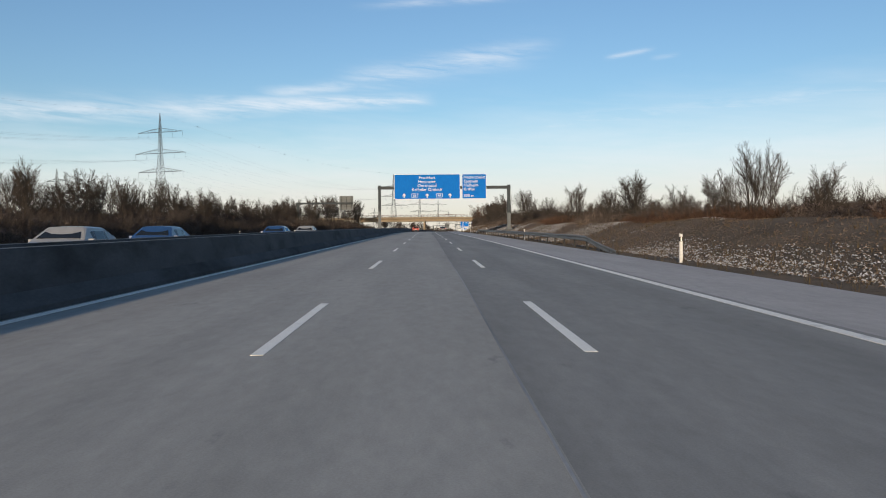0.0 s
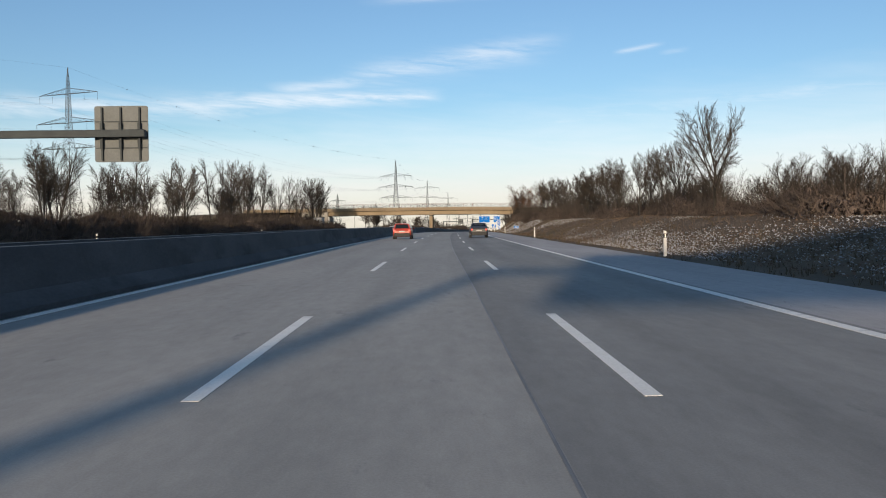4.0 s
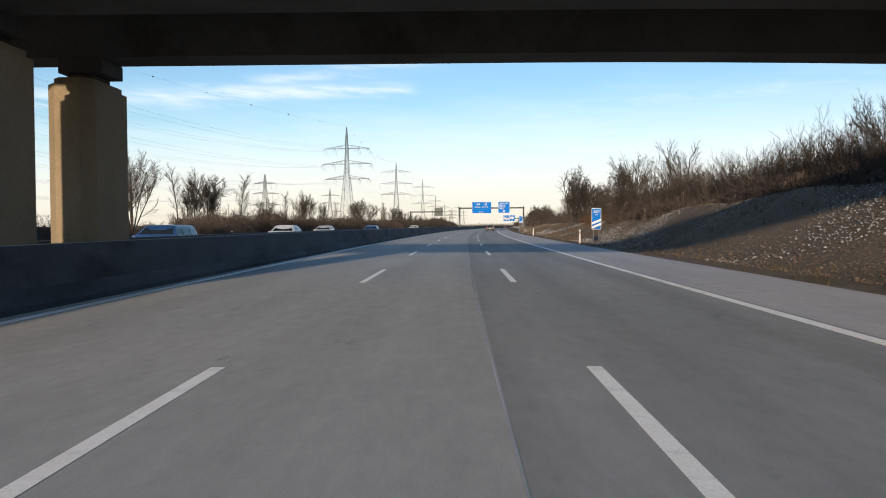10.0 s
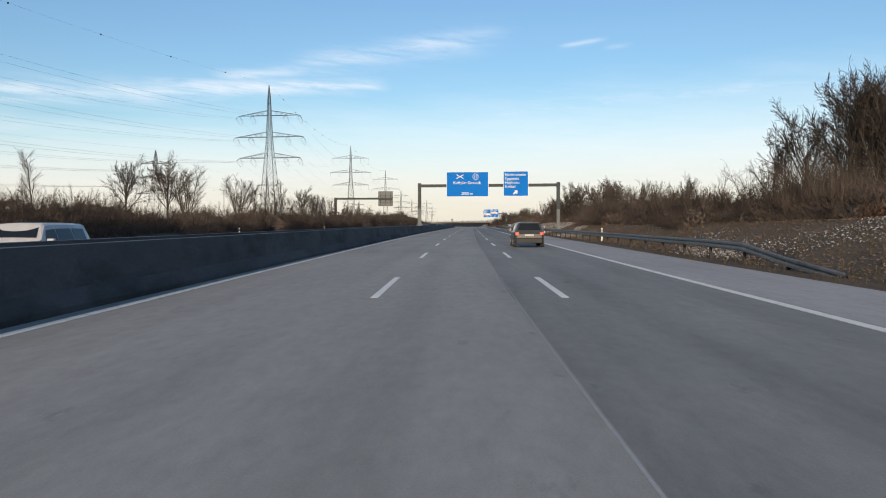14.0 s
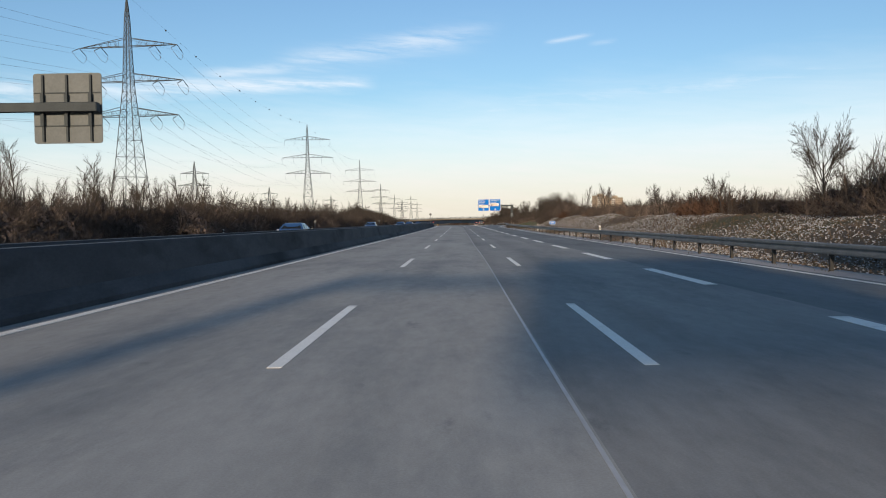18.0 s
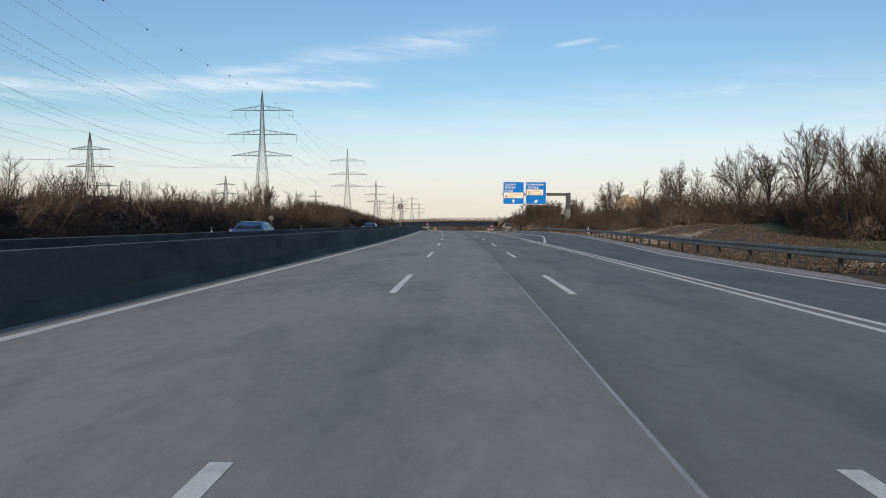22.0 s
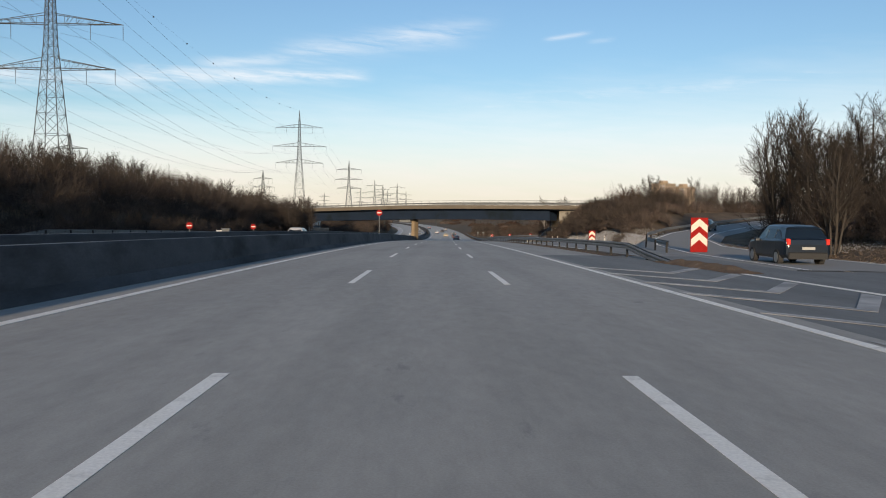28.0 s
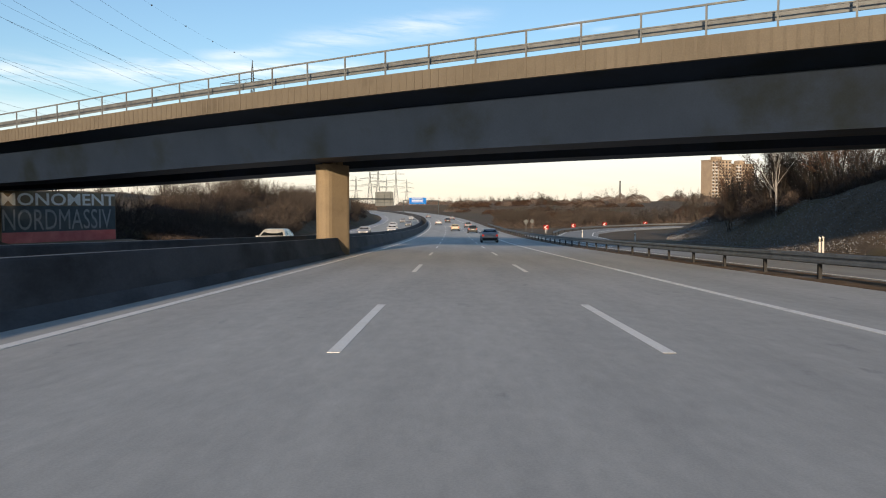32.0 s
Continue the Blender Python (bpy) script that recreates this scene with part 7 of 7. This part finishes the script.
def bushes(kind, s, l, rng, size=1.0, mats=("thicket", "twig_dark", "twig"), turn=None, category="hedge"):
    if ramp_near(s, l)[0] < 9.5:
        return
    a, b, c = rng.choice(THICKETS[kind])
    turn = rng.choice((0, 180)) + rng.uniform(-8, 8) if turn is None else turn
    across = (ground_at(s, l + 1.8) - ground_at(s, l - 1.8)) / 3.6
    ahead = (ground_at(s + 4, l) - ground_at(s - 4, l)) / 8.0 + float(np.interp(s, G, SLOPE))
    co, si = math.cos(radians(turn)), math.sin(radians(turn))
    lean = Matrix.Identity(4)
    lean[2][0], lean[2][1] = across * co + ahead * si, ahead * co - across * si
    m = along(s, l, ground_at(s, l) - 0.12, turn) @ lean @ Matrix.Diagonal((size, 1.0 * (1 if size < 1.5 else size), size * rng.uniform(0.88, 1.15), 1))
    o = thing(kind if kind != "copse" else "thicket", LABELS[kind], category, m, "roadside bushes")
    part("tangle", a, M[mats[0]], o, "dense tangle of twigs")
    part("brushwood", b, M[mats[1]], o)
    part("crown", c, M[mats[2]], o)


rng = random.Random(77)
# hedge along the opposite carriageway
s = -40.0
while s < 1035:
    if not 338 < s < 392:
        low = 1.4 if 600 < s < 740 else 1.65 if 740 <= s < 1000 else 0.75 if 392 <= s < 440 else 1.2 if s > 440 else 1.0
        bushes("hedge", s, -28.4 + rng.uniform(-0.6, 0.6), rng, low * rng.uniform(0.75, 1.1))
        if rng.random() < 0.6 and not 392 <= s < 450:
            bushes("hedge", s + 5, -33.0 + rng.uniform(-1, 1), rng, rng.uniform(0.8, 1.3))
    s += 11.0
# the wooded slope before and behind the second bridge
s = 1042.0
while s < 1235:
    grow = ease(s, 1040, 1090)
    bushes("copse", s, -32 - rng.uniform(0, 2) - 3.6 * ease(s, 1066, 1095), rng, rng.uniform(0.5, 0.8) + 0.30 * grow)
    bushes("copse", s + 4, -39 - rng.uniform(0, 3), rng, 0.70 + 0.40 * grow)
    if s < 1215:
        bushes("copse", s + 7, -48 - rng.uniform(0, 3), rng, 0.75 + 0.40 * grow)
    s += 10.5
s = 1046.0
while s < 1205:
    bushes("hedge", s, -31.8 - rng.uniform(0, 0.8), rng, 1.0)
    s += 10.0
s = 1290.0
while s < 1480:
    bushes("copse", s, -30 - rng.uniform(0, 2), rng, 1.0)
    bushes("copse", s + 5, -39 - rng.uniform(0, 3), rng, 1.15)
    s += 12.0
for s, l, size in ((1206, -36, 1.1), (1214, -34, 1.05), (1222, -37, 1.2), (1231, -38, 1.1), (1238, -41, 1.15), (1246, -44, 1.0), (1254, -47.5, 0.95), (1262, -50, 0.85), (1268, -54, 0.9), (1226, -45, 1.3), (1240, -50, 1.2)):
    bushes("copse", s, l, rng, size)
for s, l in ((1402, 18), (1408, 27), (1414, 38), (1421, 50), (1428, 63), (1434, 77), (1438, 92), (1416, 20), (1424, 33), (1432, 47), (1440, 62), (1447, 80), (1430, 18), (1446, 20), (1462, 22), (1478, 22), (1494, 24), (1452, 40), (1470, 50)):
    bushes("copse", s, l, rng, rng.uniform(1.0, 1.35), mats=("thicket_red", "twig_red", "twig") if rng.random() < 0.7 else ("thicket", "twig_dark", "twig"), turn=rng.uniform(50, 100))
# embankment on the right
for s0, s1, step, l0, l1, kind, size in ((-30, 150, 9.5, 17.5, 20, "scrub", 1.1), (-30, 140, 16, 21, 26, "hedge", 0.8), (60, 150, 13, 23, 27, "hedge", 1.0), (150, 275, 9.5, 18, 22, "hedge", 1.0), (150, 275, 12, 24, 30, "copse", 0.8), (275, 362, 9.0, 19.5, 22, "hedge", 1.25), (296, 362, 8.0, 16.6, 18, "hedge", 1.0), (275, 355, 10, 25, 31, "copse", 0.85),
                                        (386, 420, 8.0, 18, 22, "hedge", 1.3), (415, 475, 10, 17.5, 20, "scrub", 1.3), (420, 474, 12, 21, 27, "hedge", 1.2), (478, 506, 9, 20, 23, "scrub", 1.5), (798, 805, 5, 17, 19, "hedge", 1.2), (826, 838, 5, 19, 21.5, "hedge", 0.8), (832, 860, 6, 20, 25, "copse", 0.75), (510, 550, 9.0, 19, 22, "scrub", 1.1), (548, 625, 9.0, 16.5, 20, "hedge", 1.15), (560, 625, 12, 22, 27, "hedge", 1.2), (625, 690, 8.5, 18, 23, "copse", 0.9),
                                        (690, 700, 6, 17, 20, "hedge", 1.3), (700, 800, 10, 18.5, 21, "scrub", 1.3), (690, 760, 14, 21, 25, "hedge", 0.9), (860, 1010, 8.5, 23.5, 26.5, "hedge", 1.25), (862, 1030, 10, 28, 35, "copse", 1.0), (1060, 1130, 9.0, 29, 33, "copse", 0.85), (1050, 1130, 9.5, 36, 44, "copse", 1.05),
                                        (1140, 1205, 8.0, 29, 32, "hedge", 1.2), (1150, 1212, 8.0, 33, 38, "copse", 0.85), (1158, 1206, 6.5, 26.3, 28.5, "hedge", 0.95), (1166, 1206, 9.0, 29, 31, "copse", 0.5), (1196, 1208, 4.5, 27.5, 31, "copse", 0.55), (1186, 1210, 8, 37, 44, "copse", 0.9), (1236, 1290, 9, 28.5, 32, "copse", 0.75), (1226, 1300, 11, 37, 42, "copse", 0.9), (346, 369, 5.5, 16.5, 18.5, "copse", 0.62), (352, 369, 6.0, 20, 22, "copse", 0.75)):
    s = s0
    while s < s1:
        bushes(kind, s, rng.uniform(l0, l1), rng, size * rng.uniform(0.85, 1.15), mats=("thicket", "twig_dark", "twig") if rng.random() < (0.8 if s < 1220 else 0.3) else ("thicket_red", "twig_red", "twig"))
        s += step * rng.uniform(0.85, 1.15)
for kind, s, l, size in (("copse", 404, 18.6, 0.75), ("copse", 412, 20.5, 0.85), ("copse", 398, 20.0, 0.8), ("copse", 428, 18.4, 0.9), ("copse", 440, 19.5, 1.05), ("copse", 434, 21.5, 1.1), ("copse", 450, 20.5, 1.1), ("hedge", 388, 19.6, 1.0), ("hedge", 420, 17.6, 1.0),
                         ("hedge", 1204, 24.6, 1.0), ("hedge", 1198, 25.4, 1.0), ("hedge", 1190, 25.8, 0.9), ("hedge", 1182, 26.0, 0.9), ("hedge", 1174, 26.2, 0.85), ("scrub", 1200, 24.2, 1.3), ("hedge", 1166, 26.6, 0.8)):
    bushes(kind, s, l, rng, size)
# far woods and hillsides
FAR = [thicket(s, 12.0, 6.0, 4.6, 7, 420) for s in (51, 52, 53)]
far_v, far_f = [[], [], []], [[], [], []]


def far_bush(s, l, size, turn, red=False):
    a, b, c = rng.choice(FAR)
    m = along(s, l, ground_at(s, l) - 0.3, turn) @ Matrix.Diagonal((size, size, size * rng.uniform(0.85, 1.2), 1))
    mm = np.array(m)
    for k, me in ((2 if red else 0, a), (1, b), (1, c)):
        co = np.empty(len(me.vertices) * 3)
        me.vertices.foreach_get("co", co)
        co = co.reshape(-1, 3) @ mm[:3, :3].T + mm[:3, 3]
        o = sum(len(q) for q in far_v[k])
        far_v[k].append(co)
        idx = np.empty(len(me.loops), dtype=np.int64)
        me.loops.foreach_get("vertex_index", idx)
        n = np.empty(len(me.polygons), dtype=np.int64)
        me.polygons.foreach_get("loop_total", n)
        far_f[k] += [q.tolist() for q in np.split(idx + o, np.cumsum(n)[:-1])]


for k in range(80):
    s = rng.uniform(1330, 1800)
    far_bush(s, rng.uniform(34, 95) + 0.10 * max(0, 1500 - s) + 60 * (1 - ease(s, 1420, 1520)), rng.uniform(0.9, 1.4), rng.uniform(0, 360), rng.random() < 0.6)
for k in range(45):
    far_bush(rng.uniform(1480, 1900), -rng.uniform(30, 90), rng.uniform(1.0, 1.5), rng.uniform(0, 360))
for k in range(80):
    far_bush(rng.uniform(1500, 2300), rng.choice((-1, 1)) * rng.uniform(110, 290), rng.uniform(1.6, 2.4), 90 + rng.uniform(-20, 20))
for k in range(50):
    far_bush(2080 + rng.uniform(0, 300), -290 + 580 * (k + 0.5) / 50, rng.uniform(1.8, 2.6), 90 + rng.uniform(-20, 20))
for k in range(70):
    far_bush(60 + 17 * k + rng.uniform(-5, 5), -rng.uniform(110, 200), rng.uniform(0.7, 1.05), rng.uniform(-20, 20))
for k in range(30):
    far_bush(60 + 34 * k + rng.uniform(-8, 8), rng.uniform(110, 200), rng.uniform(1.3, 1.7), rng.uniform(-20, 20))
for k, (nm, mat) in enumerate((("distant_thicket", "thicket"), ("distant_twigs", "twig"), ("russet_thicket", "thicket_red"))):
    me = bpy.data.meshes.new(nm)
    me.from_pydata(np.concatenate(far_v[k]).tolist(), [], far_f[k])
    me.update()
    tagged(part(nm, me, M[mat]), "distant bare woods and scrub on the far slopes", "woodland", kind="stuff")

# single trees: station, height of the top over the road
FIRST_BANK = [(37, 6.3), (69, 6.0), (45, 4.6), (62, 6.4), (78, 5.2), (101, 7.0), (108, 6.3), (126, 5.9), (139, 6.6), (146, 8.3), (158, 8.3), (164, 9.0), (175, 5.0), (179, 5.0), (183, 5.2), (194, 9.6), (204, 7.6), (208, 8.0), (213, 8.2), (218, 8.4), (223, 8.2), (229, 8.6), (235, 8.4), (241, 8.8), (247, 8.6), (254, 8.8), (262, 8.6), (270, 8.8)]
BRIDGE_BANK = [(283, 9.2), (290, 9.8), (296, 10.2), (304, 11.2), (312, 11.8), (320, 12.4), (329, 12.4), (339, 12.4), (390, 9.6), (398, 8.4)]
MIDDLE_BANK = [(434, 8.8), (448, 7.4), (456, 9.4), (463, 9.4), (489, 4.2), (509, 4.0), (580, 5.8), (586, 5.6), (593, 6.4), (599, 5.8)]
GANTRY_BANK = [(606, 6.6), (620, 7.0), (625, 8.2), (628, 7.4), (633, 8.0), (638, 8.4), (643, 8.4), (648, 8.8), (652, 9.2), (657, 8.2), (660, 7.6), (666, 7.2), (676, 7.9), (684, 7.8), (698, 7.2), (716, 5.0), (740, 5.2), (773, 7.0), (781, 6.6), (793, 4.6), (834, 5.4), (838, 5.8), (842, 5.6), (847, 5.8), (852, 6.2), (857, 6.6)]
EXIT_BANK = [(862, 6.9), (867, 8.2), (873, 9.2), (880, 8.4), (889, 8.6), (908, 9.0), (916, 8.6), (927, 8.0), (940, 8.6), (948, 7.2), (956, 7.2), (970, 7.2), (981, 7.0), (992, 7.2), (1003, 7.2), (1011, 7.8)]
for group, l0, l1 in ((FIRST_BANK, 18, 21), (BRIDGE_BANK, 19.5, 27), (MIDDLE_BANK, 17.5, 21), (GANTRY_BANK, 17.5, 23), (EXIT_BANK, 25, 28)):
    for s, top in group:
        l = rng.uniform(l0, l1)
        nm, form = rng.choice((("bare_tree", "upright"), ("bare_tree", "spreading"), ("bare_tree", "spreading"), ("slender_tree", "slender")))
        plant(nm, form, s, l, max(2.5, (top - ground_at(s, l)) * (l + 2) / ((l0 + l1) / 2 + 2)), rng)
# the round copse on the bank
for s, l, top in ((561, 25.7, 12.3), (558.5, 27.0, 11.2), (564, 27.2, 12.2), (563, 29.5, 12.0), (566, 30.2, 12.2), (568, 33.0, 12.2), (570.5, 36.0, 12.4), (572.5, 38.5, 11.8), (575, 41.0, 10.2), (566, 24.6, 10.4), (569.5, 23.6, 8.2), (571, 33.5, 12.0)):
    plant("bare_tree", "spreading", s, l, top - ground_at(s, l), rng)
for s, l, size in ((561, 26.2, 1.3), (566, 29.5, 1.45), (569, 33.0, 1.45), (572, 37.0, 1.4), (574, 40.5, 1.2), (568, 24.4, 1.0), (562, 28.0, 1.2)):
    bushes("copse", s, l, rng, size, turn=rng.uniform(30, 90))
for s, l, top in ((356, 16.4, 9.4), (349, 16.8, 10.6), (344, 17.6, 11.6), (338, 20.5, 11.2), (331, 21.5, 10.2)):
    plant(rng.choice(("bare_tree", "bare_tree", "russet_tree")), "upright", s, l, top - ground_at(s, l), rng)
plant("russet_tree", "upright", 683, 18.5, 4.8, rng)
plant("russet_tree", "upright", 1172, 30.0, 4.6, rng)
plant("bare_tree", "upright", 470, 14.8, 8.4, rng)
plant("bare_tree", "upright", 471.5, 15.8, 7.6, rng)
for s, l, size in ((1104, 25.0, 0.9), (1112, 27.0, 1.1), (1118, 29.5, 1.2), (1096, 27.0, 1.0), (1108, 31.0, 1.2)):
    bushes("copse", s, l, rng, size)
for s, l, top in ((1117, 24.2, 6.4), (1114, 24.4, 8.6), (1120, 26.6, 8.0), (1123, 27.6, 9.4), (1110, 24.6, 9.6), (1126, 29.5, 9.0), (1106, 25.0, 9.8), (1129, 31.0, 10.4), (1100, 25.6, 9.4), (1094, 25.4, 8.2), (1112, 25.5, 9.8), (1116, 27.2, 10.8), (1118, 29.0, 11.2), (1114, 30.4, 12.6), (1117, 32.5, 12.8), (1110, 31.5, 11.4), (1113, 34.6, 11.2), (1116, 37.0, 11.4), (1108, 35.6, 12.8), (1102, 34.0, 10.8), (1106, 38.0, 11.6), (1098, 31.5, 9.4),
                  (1122, 33.0, 11.0), (1124, 38.0, 12.0), (1120, 42.0, 12.0), (1090, 34.5, 10.5), (1082, 31.0, 9.5), (1075, 36.0, 9.5), (1066, 33.0, 8.5), (1058, 40.0, 9.0), (1040, 36.0, 8.0), (1130, 36.0, 9.4), (1136, 41.0, 9.6)):
    plant("bare_tree", rng.choice(("upright", "upright", "spreading")), s, l, top - ground_at(s, l), rng)
for k in range(34):
    s = 1238 + 2.6 * k
    plant(rng.choice(("russet_tree", "bare_tree")), "upright", s, rng.uniform(27, 38) + 0.9 * max(0.0, s - 1285), rng.uniform(4.5, 7.0), rng)
for s, l, top in ((1208, -27.5, 8.2), (1212, -29.0, 8.8), (1216, -31.0, 9.4), (1206, -31.0, 8.6), (1220, -33.0, 9.6), (1200, -29.5, 7.6), (1214, -34.0, 9.2)):
    plant("bare_tree", "upright", s, l, top - ground_at(s, l), rng)
for s, l in ((1178, 33), (1184, 42), (1190, 52), (1194, 64), (1196, 76), (1188, 46), (1192, 58)):
    bushes("copse", s, l, rng, rng.uniform(0.9, 1.15), turn=rng.uniform(50, 100))
    plant("bare_tree", rng.choice(("upright", "spreading")), s + 4, l + 3, rng.uniform(5.0, 6.6), rng)
plant("birch_tree", "slender", 1268, 27.5, 10.0, rng)
plant("birch_tree", "slender", 1272, 28.6, 9.0, rng)
LEFT_WOOD = [(182, 7.2), (190, 8.4), (204, 7.4), (213, 9.6), (220, 10.2), (229, 8.4), (233, 10.4), (240, 9.6), (251, 10.8), (262, 11.6), (271, 12.8), (277, 13.4), (290, 13.6), (305, 14.0), (314, 12.0), (322, 13.8), (332, 13.9), (343, 14.8), (353, 14.9)]
LEFT_HEDGE_TREES = [(450, 10.2), (454, 10.4), (460, 10.0), (467, 6.8), (475, 9.6), (481, 9.2), (483, 8.4), (495, 10.6), (505, 7.0), (523, 9.0), (538, 7.4), (545, 9.6), (553, 8.2), (558, 7.6), (576, 8.2), (592, 9.2), (604, 10.4), (622, 9.6), (648, 9.6), (662, 9.0), (678, 10.8), (689, 10.2), (697, 9.0), (708, 8.8), (730, 9.2), (737, 9.2), (755, 7.2), (963, 10.0), (970, 8.6), (973, 10.0), (1000, 9.6)]
for group in (LEFT_WOOD, LEFT_HEDGE_TREES):
    for s, top in group:
        l = -38 + rng.uniform(-2.5, 2.5)
        nm, form = rng.choice((("bare_tree", "upright"), ("bare_tree", "spreading"), ("slender_tree", "slender")))
        plant(nm, form, s, l, (top - ground_at(s, l)) * (-l + 2) / 40, rng)
for k in range(52):
    s = 30 + 6.1 * k + rng.uniform(-2, 2)
    if s < 350:
        plant("bare_tree", rng.choice(("upright", "spreading")), s, -rng.uniform(37, 56), rng.uniform(4.6, 7.2) + (2.5 if s > 250 else 0), rng)
for k in range(34):
    s = 45 + 4.4 * k + rng.uniform(-1.5, 1.5)
    plant("bare_tree", rng.choice(("upright", "spreading")), s, -rng.uniform(31, 38), rng.uniform(3.8, 5.6), rng)
for k in range(15):
    bushes("copse", 40 + 10.5 * k, -32.5 - rng.uniform(0, 2), rng, rng.uniform(0.55, 0.8))
for k in range(56):
    s = 640 + 5.6 * k
    plant("slender_tree", "slender", s + rng.uniform(-3, 3), -rng.uniform(30, 37), rng.uniform(3.2, 5.2) + (1.4 if s < 760 else 0), rng)
for k in range(40):
    s = 1056 + 4.2 * k
    plant("slender_tree", "slender", s + rng.uniform(-2, 2), -rng.uniform(36, 46), rng.uniform(3.6, 5.6), rng)
for k in range(18):
    s = 1060 + 11.0 * k + rng.uniform(-3, 3)
    plant("bare_tree", rng.choice(("upright", "spreading")), s, -rng.uniform(34, 50), rng.uniform(4.6, 6.6), rng)
for k in range(42):
    s = 55 + 6.9 * k + rng.uniform(-3, 3)
    if s < 345:
        plant("bare_tree", rng.choice(("upright", "spreading")), s, rng.uniform(25, 48), rng.uniform(4.2, 6.2), rng)
for k in range(11):
    s = 1300 + 44 * k
    plant("bare_tree", rng.choice(("upright", "spreading")), s, rng.uniform(50, 120), rng.uniform(6, 9), rng)
    plant("bare_tree", "upright", s, -rng.uniform(45, 100), rng.uniform(6, 9), rng)


# ---- litter and grass on the banks ----
RIME = curve((0, 0.3), (50, 0.1), (70, -0.1), (120, -0.1), (140, -0.2), (190, -0.1), (205, 0.3), (245, 0.2), (262, -0.2), (335, -0.1), (350, 0.3), (384, 0.1), (395, 0.15), (412, 0.0), (430, 0.1), (445, 0.25), (600, 0.2), (635, -0.25), (804, -0.3), (809, 0.5), (860, 0.5), (900, 0.0), (1080, 0.1), (1120, -0.2), (1205, -0.25), (1300, -0.2), (1330, 0.1))


def scatter():
    r = np.random.RandomState(11)
    h_at = lambda s: np.interp(s, G, HEAD)

    def spots(n, s0, s1, lo, hi):
        s = r.uniform(s0, s1, n)
        l = np.array([R_FOOT(v) for v in s]) + r.uniform(lo, hi, n)
        z = np.array([ground_at(a, b) for a, b in zip(s, l)])
        h = h_at(s)
        return np.stack([np.interp(s, G, GX) + l * np.cos(h), np.interp(s, G, GY) + l * np.sin(h), np.interp(s, G, GZ) + z], 1), s, l

    for name, mat, n, size, label, thr, s0, s1, hi in (("leaf_litter", "leaves", 190000, (0.025, 0.062), "pale dead leaves scattered over the bank", -0.6, -15, 1330, 6.8), ("frost_litter", "frost", 300000, (0.022, 0.064), "frosted leaves and rime on the bank", 0.02, -15, 1330, 6.8),
                                                       ("frost_litter", "frost", 70000, (0.035, 0.10), "thick carpet of frosted leaves on the ramp's bank", 0.10, 1100, 1222, 2.8)):
        p, s, l = spots(n, s0, s1, -0.6, hi)
        keep = np.array([noise.noise(Vector((a * 0.09, b * 0.22, 7.0))) > thr + r.uniform(-0.16, 0.16) + (RIME(a) if mat == "frost" else 0.0) for a, b in zip(s, l)])
        p = p[keep]
        m = len(p)
        a = r.uniform(0, 6.283, m)
        sz = r.uniform(size[0], size[1], m)
        u = np.stack([np.cos(a), np.sin(a), r.uniform(-0.5, 0.5, m)], 1) * sz[:, None]
        w = np.stack([-np.sin(a), np.cos(a), r.uniform(-0.2, 0.7, m)], 1) * (sz * r.uniform(0.22, 0.5, m))[:, None]
        c = p + np.array([0, 0, 0.05])
        v = np.stack([c - u, c - w, c + u, c + w + np.array([0, 0, 0.03])], 1).reshape(-1, 3)
        sh = Shape()
        sh.v = [tuple(q) for q in v]
        sh.f = [t for i in range(m) for t in ((4 * i, 4 * i + 1, 4 * i + 2), (4 * i, 4 * i + 2, 4 * i + 3))]
        tagged(part(name, sh, M[mat]), label, "leaf litter", kind="stuff")
    p, s, l = spots(15000, -15, 1240, -1.5, 6.0)
    keep = np.array([noise.noise(Vector((a * 0.06, b * 0.2, 2.0))) > -0.2 for a, b in zip(s, l)])
    p = p[keep]
    sh = Shape()
    vs, fs = [], []
    for q in p:
        for k in range(4):
            a, hgt, lean = r.uniform(0, 6.28), r.uniform(0.10, 0.34), r.uniform(0.02, 0.2)
            x, y, z = q
            dx, dy = math.cos(a), math.sin(a)
            o = len(vs)
            x, y = x + dx * 0.06, y + dy * 0.06
            vs += [(x - dy * 0.012, y + dx * 0.012, z - 0.03), (x + dy * 0.012, y - dx * 0.012, z - 0.03), (x + dx * lean, y + dy * lean, z + hgt)]
            fs.append((o, o + 1, o + 2))
    sh.v, sh.f = vs, fs
    tagged(part("grass_tufts", sh, M["grass"]), "dry brown winter grass tufts", "grass", kind="stuff")


scatter()
